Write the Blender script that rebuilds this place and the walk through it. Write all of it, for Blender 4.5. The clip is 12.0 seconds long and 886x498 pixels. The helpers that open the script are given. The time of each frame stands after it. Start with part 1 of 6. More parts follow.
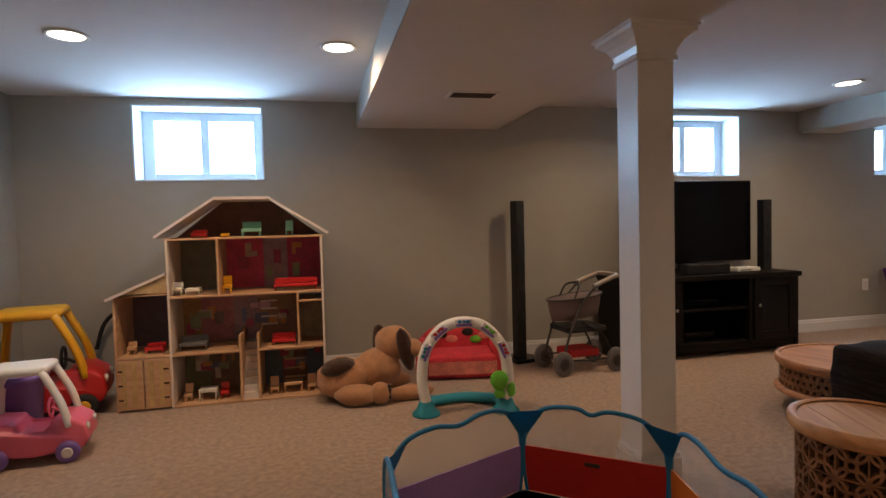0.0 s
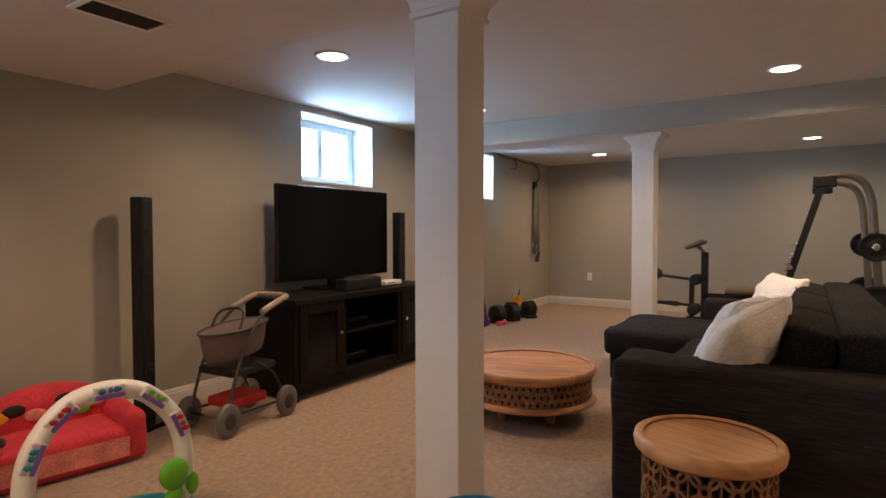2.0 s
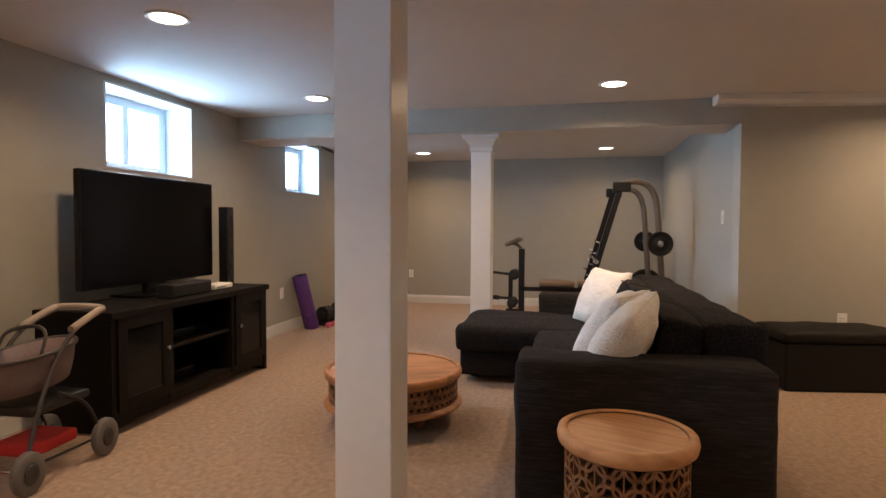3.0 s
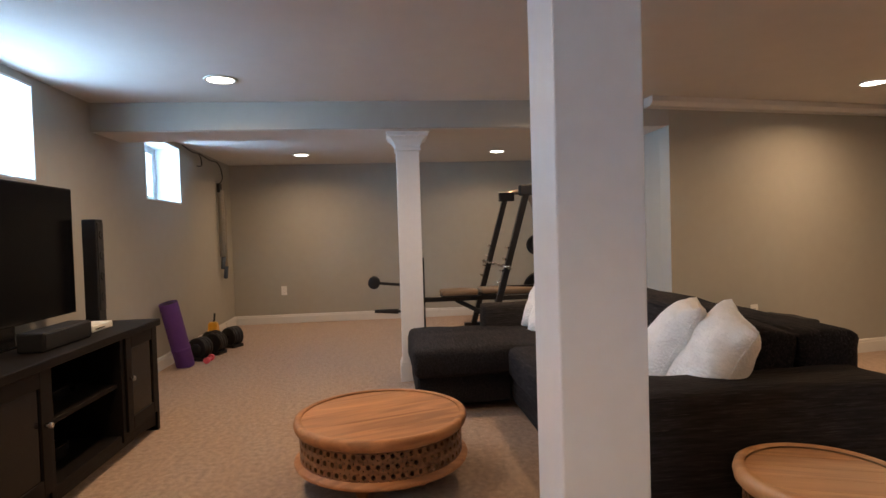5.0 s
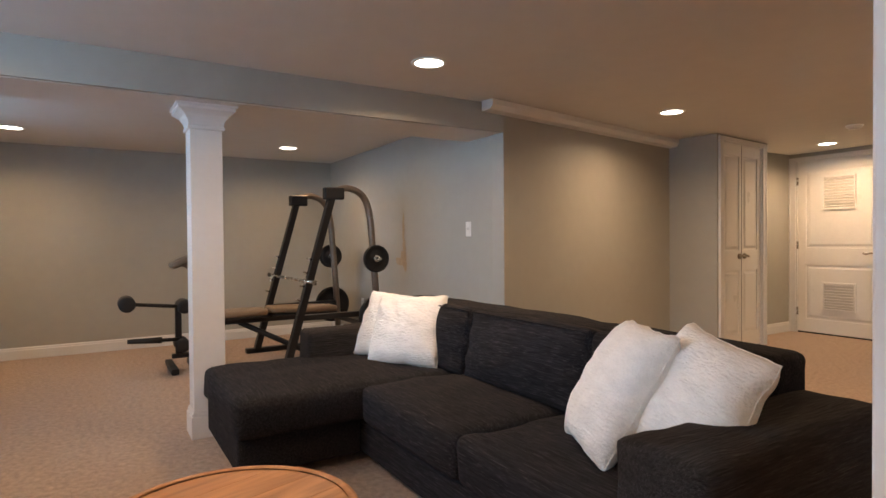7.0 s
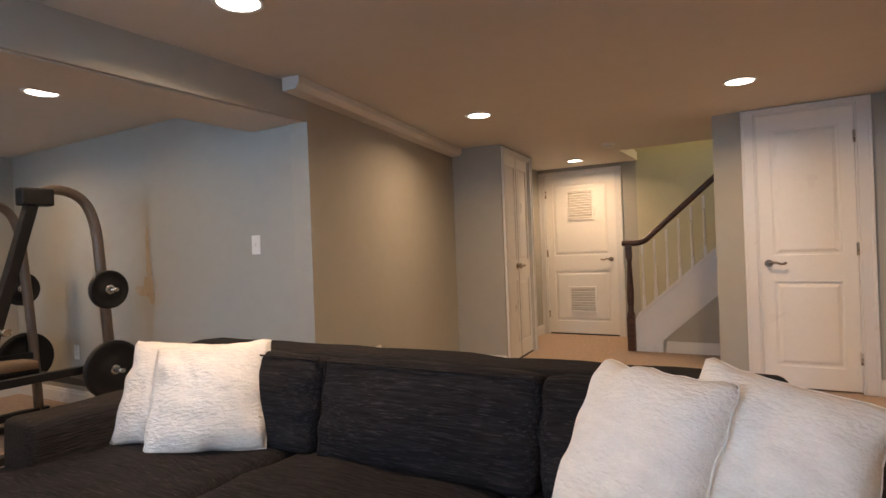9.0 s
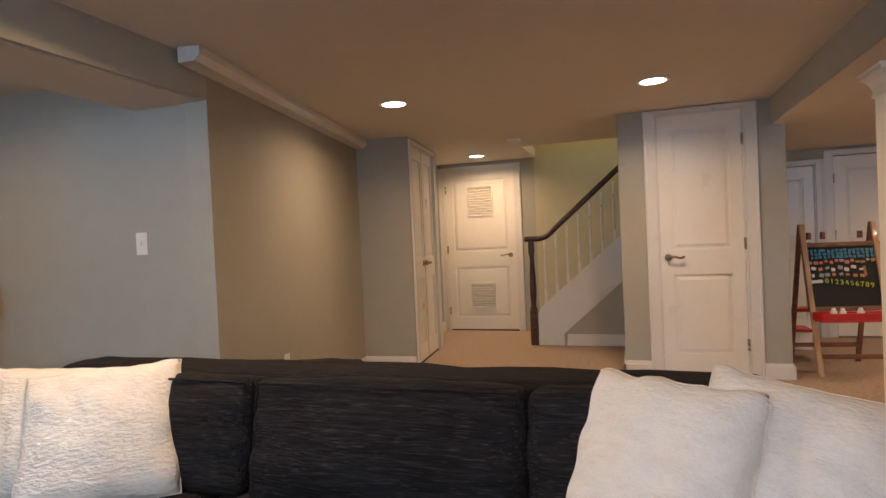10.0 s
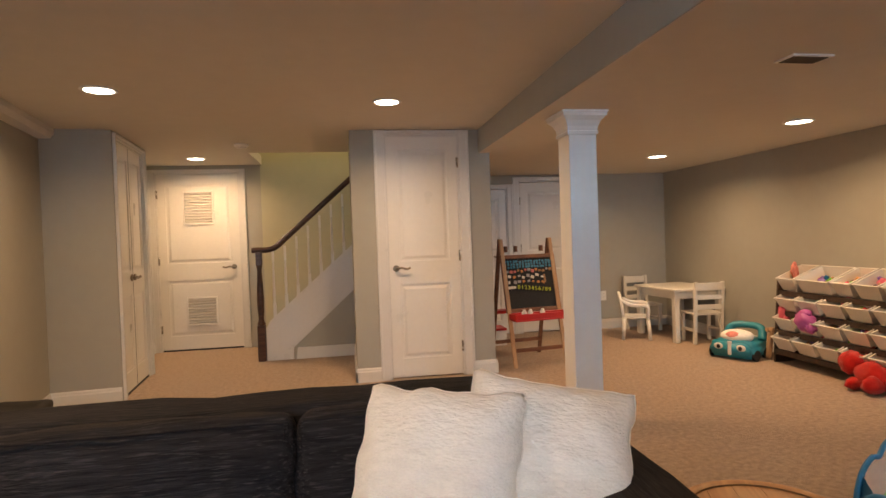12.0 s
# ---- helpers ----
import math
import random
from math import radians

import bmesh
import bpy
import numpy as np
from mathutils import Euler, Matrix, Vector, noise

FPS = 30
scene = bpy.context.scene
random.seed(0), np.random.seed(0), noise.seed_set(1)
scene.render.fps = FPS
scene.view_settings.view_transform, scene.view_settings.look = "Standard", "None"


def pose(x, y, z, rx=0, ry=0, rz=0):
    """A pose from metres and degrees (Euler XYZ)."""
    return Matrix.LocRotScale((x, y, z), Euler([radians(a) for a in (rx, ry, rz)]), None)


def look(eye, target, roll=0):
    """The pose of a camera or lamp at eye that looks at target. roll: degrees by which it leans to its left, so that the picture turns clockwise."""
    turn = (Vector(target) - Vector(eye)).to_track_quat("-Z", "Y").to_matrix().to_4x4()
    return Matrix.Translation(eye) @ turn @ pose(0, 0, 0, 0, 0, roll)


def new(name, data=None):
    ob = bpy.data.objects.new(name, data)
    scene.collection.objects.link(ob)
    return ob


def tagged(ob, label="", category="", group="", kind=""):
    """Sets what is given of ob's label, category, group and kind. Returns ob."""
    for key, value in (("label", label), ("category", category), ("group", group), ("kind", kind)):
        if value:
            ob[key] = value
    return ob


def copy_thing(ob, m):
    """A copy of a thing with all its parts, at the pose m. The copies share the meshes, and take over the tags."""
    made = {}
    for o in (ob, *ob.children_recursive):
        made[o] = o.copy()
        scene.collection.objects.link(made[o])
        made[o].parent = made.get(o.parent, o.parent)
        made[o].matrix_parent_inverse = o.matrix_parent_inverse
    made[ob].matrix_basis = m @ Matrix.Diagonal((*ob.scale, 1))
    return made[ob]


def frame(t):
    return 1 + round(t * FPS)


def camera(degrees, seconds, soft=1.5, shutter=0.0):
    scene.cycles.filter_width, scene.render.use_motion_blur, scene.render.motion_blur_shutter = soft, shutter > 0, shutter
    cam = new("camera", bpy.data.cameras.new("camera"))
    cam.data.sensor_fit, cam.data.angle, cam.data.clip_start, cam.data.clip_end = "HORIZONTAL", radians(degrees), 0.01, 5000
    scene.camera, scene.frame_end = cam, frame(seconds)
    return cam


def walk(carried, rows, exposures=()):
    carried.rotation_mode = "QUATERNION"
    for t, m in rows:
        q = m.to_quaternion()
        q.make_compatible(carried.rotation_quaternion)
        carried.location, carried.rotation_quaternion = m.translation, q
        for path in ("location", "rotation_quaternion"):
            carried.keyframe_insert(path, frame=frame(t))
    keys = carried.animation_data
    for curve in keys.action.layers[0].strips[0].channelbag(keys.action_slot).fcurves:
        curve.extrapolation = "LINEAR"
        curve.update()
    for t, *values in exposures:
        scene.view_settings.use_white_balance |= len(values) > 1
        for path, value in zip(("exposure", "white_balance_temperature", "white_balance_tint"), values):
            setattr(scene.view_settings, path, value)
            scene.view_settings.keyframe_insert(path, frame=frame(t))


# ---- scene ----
cam = camera(75.8, 12.0)
PATH = [
    (0, (0.87, 1.023, 1.116), (1.309, 2.973, 1.03), -1.5),
    (0.5, (0.738, 1.369, 1.114), (1.462, 3.231, 1.027), -1.9),
    (1, (0.705, 1.704, 1.091), (1.752, 3.406, 1.029), -1.5),
    (1.5, (0.653, 1.964, 1.083), (2.07, 3.374, 1.025), -0.6),
    (2, (0.683, 2.204, 1.092), (2.365, 3.285, 1.031), -0.1),
    (2.5, (0.691, 2.408, 1.104), (2.534, 3.181, 1.027), 0.8),
    (3, (0.705, 2.635, 1.099), (2.658, 3.062, 1.027), 0.2),
    (5, (1.191, 3.549, 1.116), (3.18, 3.349, 1.063), -1.7),
    (5.5, (1.409, 3.723, 1.113), (3.355, 3.264, 1.079), -1.4),
    (6, (1.6, 3.853, 1.12), (3.471, 3.149, 1.086), -1.5),
    (6.5, (1.82, 3.914, 1.119), (3.615, 3.034, 1.085), -1.2),
    (7, (2.053, 3.911, 1.114), (3.759, 2.867, 1.083), -0.5),
    (9, (3.043, 3.801, 1.133), (4.059, 2.078, 1.132), -2.2),
    (9.5, (3.232, 3.737, 1.14), (4.039, 1.907, 1.143), -3.8),
    (10, (3.372, 3.698, 1.151), (4.005, 1.801, 1.118), -2.6),
    (10.5, (3.494, 3.69, 1.168), (3.829, 1.719, 1.125), -2.6),
    (11, (3.534, 3.693, 1.176), (3.604, 1.694, 1.126), -2.7),
    (11.5, (3.526, 3.654, 1.167), (3.359, 1.662, 1.116), -2.5),
    (12, (3.507, 3.658, 1.171), (3.176, 1.686, 1.133), -2.0),
]
EXPO = [(0.0, 0.05, 6350, 10), (1.5, 0.27, 6650, 10), (2.5, 0.52, 6650, 10), (5.5, 0.46, 6650, 10), (7.0, 0.62, 6700, 10), (9.5, 0.46, 6650, 10), (10.5, 0.38, 7250, 10), (12.0, 0.57, 7500, 10)]
walk(cam, [(t, look(eye, target, roll)) for t, eye, target, roll in PATH], EXPO)

# ---- world and light ----
world = bpy.data.worlds.new("overcast_sky")
scene.world = world
world.use_nodes = True
wn = world.node_tree
sky = wn.nodes.new("ShaderNodeTexSky")
sky.sky_type, sky.sun_disc = "NISHITA", False
sky.sun_elevation, sky.sun_rotation = radians(40), radians(200)
wn.nodes["Background"].inputs["Strength"].default_value = 0.1
wn.links.new(sky.outputs["Color"], wn.nodes["Background"].inputs["Color"])

CEIL, LOW = 2.085, 1.888
LAMPS = [(-0.27, 4.16, CEIL), (1.03, 4.17, CEIL), (3.075, 4.48, CEIL), (4.755, 4.505, CEIL), (4.75, 2.34, CEIL),
         (4.87, 0.12, CEIL), (3.215, -0.12, CEIL), (5.02, -2.60, CEIL), (7.92, 2.19, CEIL), (7.97, 4.49, CEIL), (6.52, 2.20, CEIL),
         (0.53, -1.42, LOW), (0.42, 0.20, LOW)]
WINDOWS = [(-0.385, 0.52), (3.826, 4.695), (6.213, 7.04)]
WZ0, WZ1 = 1.485, 2.038
NORTH = 5.54
LAMP_W, DAY_W = 9.8, 27.0


def lamp_light(x, y, z, dim):
    d = bpy.data.lights.new("downlight_beam", "AREA")
    d.shape, d.size, d.energy, d.color = "DISK", 0.13, LAMP_W * dim, (1.0, 0.66, 0.39)
    d.spread = radians(158)
    o = new("downlight_beam", d)
    o.matrix_world = pose(x, y, z - 0.025)


for lx, ly, lz in LAMPS:
    lamp_light(lx, ly, lz, 1.1 if ly < -2 else 0.3 if 6 < lx < 7 else 0.90 if lx > 6 and ly > 4 else 0.78 if lx > 6 else 1.25 if lx < 1 and ly < 1 else 1.2 if ly < 0 else 0.95)
for wx0, wx1 in WINDOWS:
    d = bpy.data.lights.new("window_daylight", "AREA")
    d.shape, d.size, d.size_y, d.energy, d.color = "RECTANGLE", wx1 - wx0 - 0.16, WZ1 - WZ0 - 0.14, DAY_W * (0.75 if wx0 > 6 else 0.9 if wx0 > 3 else 1.0), (0.42, 0.68, 1.0)
    new("window_daylight", d).matrix_world = look(((wx0 + wx1) / 2, NORTH + 0.30, (WZ0 + WZ1) / 2), ((wx0 + wx1) / 2, 0, (WZ0 + WZ1) / 2))
d = bpy.data.lights.new("stairwell_lamp", "POINT")
d.energy, d.color, d.shadow_soft_size = 17, (1.0, 0.80, 0.50), 0.1
new("stairwell_lamp", d).matrix_world = pose(3.5, -2.75, 3.3)

# ---- materials ----


def material(name, col, rough=0.6, metal=0.0, var=0.12, scale=8.0, bump=0.0, bscale=120.0, stretch=(1, 1, 1), emit=0.0, ecol=None, spec=None, island=0.0, coat=0.0, sheen=0.0):
    m = bpy.data.materials.new(name)
    m.use_nodes = True
    n, l = m.node_tree.nodes, m.node_tree.links
    b = n["Principled BSDF"]
    b.inputs["Roughness"].default_value, b.inputs["Metallic"].default_value = rough, metal
    b.inputs["Base Color"].default_value = (*col, 1)
    if spec is not None:
        b.inputs["Specular IOR Level"].default_value = spec
    b.inputs["Coat Weight"].default_value = coat
    b.inputs["Sheen Weight"].default_value = sheen
    if emit:
        b.inputs["Emission Color"].default_value = (*(ecol or col), 1)
        b.inputs["Emission Strength"].default_value = emit
    co = n.new("ShaderNodeTexCoord")
    mp = n.new("ShaderNodeMapping")
    mp.inputs["Scale"].default_value = stretch
    l.new(co.outputs["Object"], mp.inputs["Vector"])
    if var:
        t1, t2 = n.new("ShaderNodeTexNoise"), n.new("ShaderNodeTexNoise")
        t1.inputs["Scale"].default_value, t1.inputs["Detail"].default_value = scale, 4
        t2.inputs["Scale"].default_value, t2.inputs["Detail"].default_value = scale * 9, 3
        l.new(mp.outputs["Vector"], t1.inputs["Vector"])
        l.new(mp.outputs["Vector"], t2.inputs["Vector"])
        add = n.new("ShaderNodeMath")
        l.new(t1.outputs["Fac"], add.inputs[0])
        l.new(t2.outputs["Fac"], add.inputs[1])
        rg = n.new("ShaderNodeMapRange")
        rg.inputs["From Min"].default_value, rg.inputs["From Max"].default_value = 0.6, 1.4
        rg.inputs["To Min"].default_value, rg.inputs["To Max"].default_value = 1 - var, 1 + var
        l.new(add.outputs[0], rg.inputs["Value"])
        mix = n.new("ShaderNodeMix")
        mix.data_type, mix.blend_type = "RGBA", "MULTIPLY"
        mix.inputs["Factor"].default_value = 1
        mix.inputs["A"].default_value = (*col, 1)
        l.new(rg.outputs["Result"], mix.inputs["B"])
        l.new(mix.outputs["Result"], b.inputs["Base Color"])
        r2 = n.new("ShaderNodeMapRange")
        r2.inputs["To Min"].default_value, r2.inputs["To Max"].default_value = max(0.03, rough - 0.08), min(1, rough + 0.08)
        l.new(t1.outputs["Fac"], r2.inputs["Value"])
        l.new(r2.outputs["Result"], b.inputs["Roughness"])
    if bump:
        t3 = n.new("ShaderNodeTexNoise")
        t3.inputs["Scale"].default_value, t3.inputs["Detail"].default_value = bscale, 3
        l.new(mp.outputs["Vector"], t3.inputs["Vector"])
        bp = n.new("ShaderNodeBump")
        bp.inputs["Strength"].default_value, bp.inputs["Distance"].default_value = bump, 0.01
        l.new(t3.outputs["Fac"], bp.inputs["Height"])
        l.new(bp.outputs["Normal"], b.inputs["Normal"])
    return m


def wood_material(name, dark, light, rough=0.4, along=(1, 12, 12), scale=3.0, coat=0.15):
    m = material(name, light, rough, var=0, bump=0.06, bscale=60, stretch=along, coat=coat)
    n, l = m.node_tree.nodes, m.node_tree.links
    mp = [x for x in n if x.type == "MAPPING"][0]
    t = n.new("ShaderNodeTexNoise")
    t.inputs["Scale"].default_value, t.inputs["Detail"].default_value, t.inputs["Distortion"].default_value = scale, 6, 1.2
    l.new(mp.outputs["Vector"], t.inputs["Vector"])
    r = n.new("ShaderNodeValToRGB")
    r.color_ramp.elements[0].position, r.color_ramp.elements[0].color = 0.32, (*dark, 1)
    r.color_ramp.elements[1].position, r.color_ramp.elements[1].color = 0.68, (*light, 1)
    l.new(t.outputs["Fac"], r.inputs["Fac"])
    l.new(r.outputs["Color"], n["Principled BSDF"].inputs["Base Color"])
    return m


M_WALL = material("greige_wall_paint", (0.36, 0.348, 0.306), 0.75, var=0.035, scale=1.2, bump=0.05, bscale=260)
M_STAIRWALL = material("pale_olive_wall_paint", (0.47, 0.455, 0.34), 0.75, var=0.035, scale=1.2, bump=0.05, bscale=260)
M_CEIL = material("flat_ceiling_paint", (0.63, 0.605, 0.57), 0.85, var=0.03, scale=1.0, bump=0.05, bscale=300)
M_TRIM = material("white_trim_paint", (0.66, 0.65, 0.63), 0.30, var=0.03, scale=3, bump=0.02, bscale=90)
M_COLUMN = material("white_column_paint", (0.715, 0.70, 0.68), 0.32, var=0.03, scale=3, bump=0.02, bscale=90)
M_DOOR = material("white_door_paint", (0.74, 0.72, 0.68), 0.30, var=0.03, scale=3, bump=0.02, bscale=90)
M_CARPET = material("beige_loop_carpet", (0.44, 0.322, 0.245), 0.95, var=0.40, scale=34, bump=1.0, bscale=240, spec=0.1, sheen=0.15)


def slub_fabric(name, dark, mid, light, across=False):
    """A dark weave with long pale slub threads running along x, or along y."""
    m = material(name, mid, 0.93, var=0, bump=0.6, bscale=14, stretch=(9, 1, 9) if across else (1, 9, 9), spec=0.12)
    n, l = m.node_tree.nodes, m.node_tree.links
    co = [x for x in n if x.type == "TEX_COORD"][0]
    prev = None
    for sc, lo, hi, c0, c1 in (((7, 95, 95), 0.36, 0.74, dark, mid), ((13, 210, 210), 0.56, 0.78, None, light)):
        mp = n.new("ShaderNodeMapping")
        mp.inputs["Scale"].default_value = (sc[1], sc[0], sc[2]) if across else sc
        l.new(co.outputs["Object"], mp.inputs["Vector"])
        t = n.new("ShaderNodeTexNoise")
        t.inputs["Scale"].default_value, t.inputs["Detail"].default_value = 1.0, 3
        l.new(mp.outputs["Vector"], t.inputs["Vector"])
        r = n.new("ShaderNodeMapRange")
        r.inputs["From Min"].default_value, r.inputs["From Max"].default_value = lo, hi
        l.new(t.outputs["Fac"], r.inputs["Value"])
        mix = n.new("ShaderNodeMix")
        mix.data_type = "RGBA"
        l.new(r.outputs["Result"], mix.inputs["Factor"])
        mix.inputs["B"].default_value = (*c1, 1)
        if prev is None:
            mix.inputs["A"].default_value = (*c0, 1)
        else:
            l.new(prev.outputs["Result"], mix.inputs["A"])
        prev = mix
    l.new(prev.outputs["Result"], n["Principled BSDF"].inputs["Base Color"])
    return m


M_SOFA = slub_fabric("charcoal_slub_fabric", (0.013, 0.0125, 0.0145), (0.027, 0.0255, 0.0285), (0.062, 0.058, 0.060))
M_SOFAEND = slub_fabric("charcoal_slub_fabric_across", (0.024, 0.021, 0.0205), (0.040, 0.036, 0.0345), (0.062, 0.056, 0.053), True)
M_LINEN = material("off_white_nubby_linen", (0.90, 0.86, 0.80), 0.95, var=0.09, scale=30, bump=0.7, bscale=95, stretch=(0.45, 1, 1.2), spec=0.1, sheen=0.2)
M_TABLE = wood_material("honey_mango_wood", (0.28, 0.118, 0.046), (0.54, 0.25, 0.10), 0.52, (0.7, 7, 7), 2.0, 0.0)
M_PALETABLE = wood_material("pale_honey_mango_wood", (0.42, 0.20, 0.082), (0.70, 0.37, 0.16), 0.5, (0.7, 7, 7), 2.0, 0.0)
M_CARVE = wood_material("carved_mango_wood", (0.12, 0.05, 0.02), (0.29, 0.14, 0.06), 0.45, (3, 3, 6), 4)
# Dark brown; in gaps, vents and drums the colour stands for shade.
M_DARKIN = material("dark_brown_and_shade", (0.035, 0.018, 0.01), 0.8, var=0.2)
M_ESPRESSO = wood_material("espresso_stained_wood", (0.003, 0.002, 0.002), (0.007, 0.005, 0.004), 0.55, (1, 14, 14), 3, 0.0)
M_ESPRESSO.node_tree.nodes["Principled BSDF"].inputs["Specular IOR Level"].default_value = 0.18
M_BLACKGLOSS = material("glossy_black_plastic", (0.005, 0.005, 0.006), 0.22, var=0.1, scale=4, spec=0.25)
M_SCREEN = material("black_screen_glass", (0.003, 0.003, 0.004), 0.2, var=0, spec=0.12)
M_BLACK = material("matte_black_plastic", (0.006, 0.006, 0.007), 0.55, var=0.2, scale=20)
M_BLACKSTEEL = material("black_powder_coated_steel", (0.007, 0.007, 0.008), 0.45, var=0.2, scale=12)
M_BRONZE = material("bronze_grey_steel_tube", (0.21, 0.17, 0.135), 0.35, 0.6, var=0.12, scale=10)
M_LEVER = material("dark_brushed_bronze", (0.27, 0.22, 0.17), 0.3, 1.0, var=0.12, scale=15)
M_CHROME = material("brushed_nickel", (0.55, 0.52, 0.48), 0.26, 1.0, var=0.08, scale=15)
M_NEWEL = wood_material("dark_walnut_rail", (0.028, 0.010, 0.006), (0.085, 0.034, 0.018), 0.35, (1, 10, 10), 3)
M_LAMPGLOW = material("lit_downlight_lens", (1, 0.93, 0.82), 0.5, var=0, emit=9.0, ecol=(1.0, 0.93, 0.82))
M_SKY = material("bright_overcast_daylight", (0.8, 0.9, 1.0), 0.9, var=0, emit=2.6, ecol=(0.85, 0.94, 1.0))

# ---- mesh helpers ----


def box(bm, x0, y0, z0, x1, y1, z1, m=None):
    vs = [bm.verts.new((x, y, z)) for z in (z0, z1) for x, y in ((x0, y0), (x1, y0), (x1, y1), (x0, y1))]
    if m is not None:
        for v in vs:
            v.co = m @ v.co
    fs = [(0, 3, 2, 1), (4, 5, 6, 7), (0, 1, 5, 4), (1, 2, 6, 5), (2, 3, 7, 6), (3, 0, 4, 7)]
    return [bm.faces.new([vs[i] for i in f]) for f in fs]


def rbox(bm, x0, y0, z0, x1, y1, z1, r=0.01, seg=2, m=None):
    """A box with rounded edges."""
    t = bmesh.new()
    box(t, x0, y0, z0, x1, y1, z1)
    bmesh.ops.bevel(t, geom=t.edges[:], offset=r, segments=seg, profile=0.5, affect="EDGES")
    join(bm, t, m)


def join(bm, t, m=None):
    if m is not None:
        bmesh.ops.transform(t, matrix=m, verts=t.verts)
    ids = {}
    for v in t.verts:
        ids[v] = bm.verts.new(v.co)
    for f in t.faces:
        try:
            nf = bm.faces.new([ids[v] for v in f.verts])
            nf.smooth = f.smooth
        except ValueError:
            pass
    t.free()


def rod(bm, a, b, r, n=12, r2=None, cap=True):
    a, b = Vector(a), Vector(b)
    q = (b - a).to_track_quat("Z", "Y").to_matrix()
    r2 = r if r2 is None else r2
    ra = [bm.verts.new(a + q @ Vector((r * math.cos(i * math.tau / n), r * math.sin(i * math.tau / n), 0))) for i in range(n)]
    rb = [bm.verts.new(b + q @ Vector((r2 * math.cos(i * math.tau / n), r2 * math.sin(i * math.tau / n), 0))) for i in range(n)]
    for i in range(n):
        bm.faces.new((ra[i], ra[(i + 1) % n], rb[(i + 1) % n], rb[i])).smooth = True
    if cap:
        bm.faces.new(ra[::-1])
        bm.faces.new(rb)


def tube(bm, pts, r, n=10, closed=False, flat=1.0):
    """A bent tube through points; flat squeezes its section."""
    pts = [Vector(p) for p in pts]
    rings, k = [], len(pts)
    up = None
    for i, p in enumerate(pts):
        a = pts[i - 1] if (i or closed) else p
        c = pts[(i + 1) % k] if (i < k - 1 or closed) else p
        d = (c - a).normalized()
        if up is None:
            up = Vector((0, 0, 1)) if abs(d.z) < 0.9 else Vector((1, 0, 0))
        s = d.cross(up).normalized()
        up = s.cross(d).normalized()
        rings.append([bm.verts.new(p + s * r * flat * math.cos(j * math.tau / n) + up * r * math.sin(j * math.tau / n)) for j in range(n)])
    for i in range(k if closed else k - 1):
        a, b = rings[i], rings[(i + 1) % k]
        for j in range(n):
            bm.faces.new((a[j], a[(j + 1) % n], b[(j + 1) % n], b[j])).smooth = True
    if not closed:
        bm.faces.new(rings[0][::-1])
        bm.faces.new(rings[-1])


def smooth_path(pts, k=6):
    """Points along a Catmull-Rom curve."""
    p = [Vector(q) for q in pts]
    p = [p[0] * 2 - p[1]] + p + [p[-1] * 2 - p[-2]]
    out = []
    for i in range(1, len(p) - 2):
        for j in range(k):
            t = j / k
            out.append(0.5 * (2 * p[i] + (p[i + 1] - p[i - 1]) * t + (2 * p[i - 1] - 5 * p[i] + 4 * p[i + 1] - p[i + 2]) * t * t + (3 * p[i] - p[i - 1] - 3 * p[i + 1] + p[i + 2]) * t ** 3))
    return out + [p[-2]]


def lathe(bm, prof, n=32, c=(0, 0), cap=True):
    """Turns a profile of (radius, height) about the upright through c."""
    rings = [[bm.verts.new((c[0] + r * math.cos(i * math.tau / n), c[1] + r * math.sin(i * math.tau / n), z)) for i in range(n)] for r, z in prof]
    for a, b in zip(rings, rings[1:]):
        for i in range(n):
            bm.faces.new((a[i], a[(i + 1) % n], b[(i + 1) % n], b[i])).smooth = True
    if cap:
        bm.faces.new(rings[0][::-1])
        bm.faces.new(rings[-1])


def blob(bm, c, r, n=16, rough=0.0, m=None, freq=4.0):
    """An uneven rounded lump with radii r."""
    t = bmesh.new()
    bmesh.ops.create_uvsphere(t, u_segments=n, v_segments=max(6, n * 2 // 3), radius=1)
    for v in t.verts:
        k = 1 + rough * noise.noise(v.co * freq * 0.5 + Vector(c) * 7)
        v.co = Vector((v.co.x * r[0] * k, v.co.y * r[1] * k, v.co.z * r[2] * k))
    for f in t.faces:
        f.smooth = True
    mm = Matrix.Translation(c) @ (m if m is not None else Matrix())
    join(bm, t, mm)


def prism(bm, poly, y0, y1, m=None):
    """Pulls a polygon of (x, z) from y0 to y1."""
    a = [bm.verts.new((x, y0, z)) for x, z in poly]
    b = [bm.verts.new((x, y1, z)) for x, z in poly]
    if m is not None:
        for v in a + b:
            v.co = m @ v.co
    k = len(poly)
    bm.faces.new(a)
    bm.faces.new(b[::-1])
    for i in range(k):
        bm.faces.new((a[i], b[i], b[(i + 1) % k], a[(i + 1) % k]))


def mesh_of(bm, name, mat):
    bmesh.ops.recalc_face_normals(bm, faces=bm.faces)
    me = bpy.data.meshes.new(name)
    bm.to_mesh(me)
    bm.free()
    me.materials.append(mat)
    return me


def part(name, bm, mat, parent=None, label="", m=None):
    o = new(name, mesh_of(bm, name, mat))
    if parent is not None:
        o.parent = parent
    if m is not None:
        o.matrix_basis = m
    return tagged(o, label)


def thing(name, m, label, category, group=""):
    o = new(name)
    o.empty_display_size = 0.05
    o.matrix_basis = m
    return tagged(o, label, category, group)


def structure(name, bm, mat, label, category):
    return tagged(part(name, bm, mat), label, category, kind="structure")


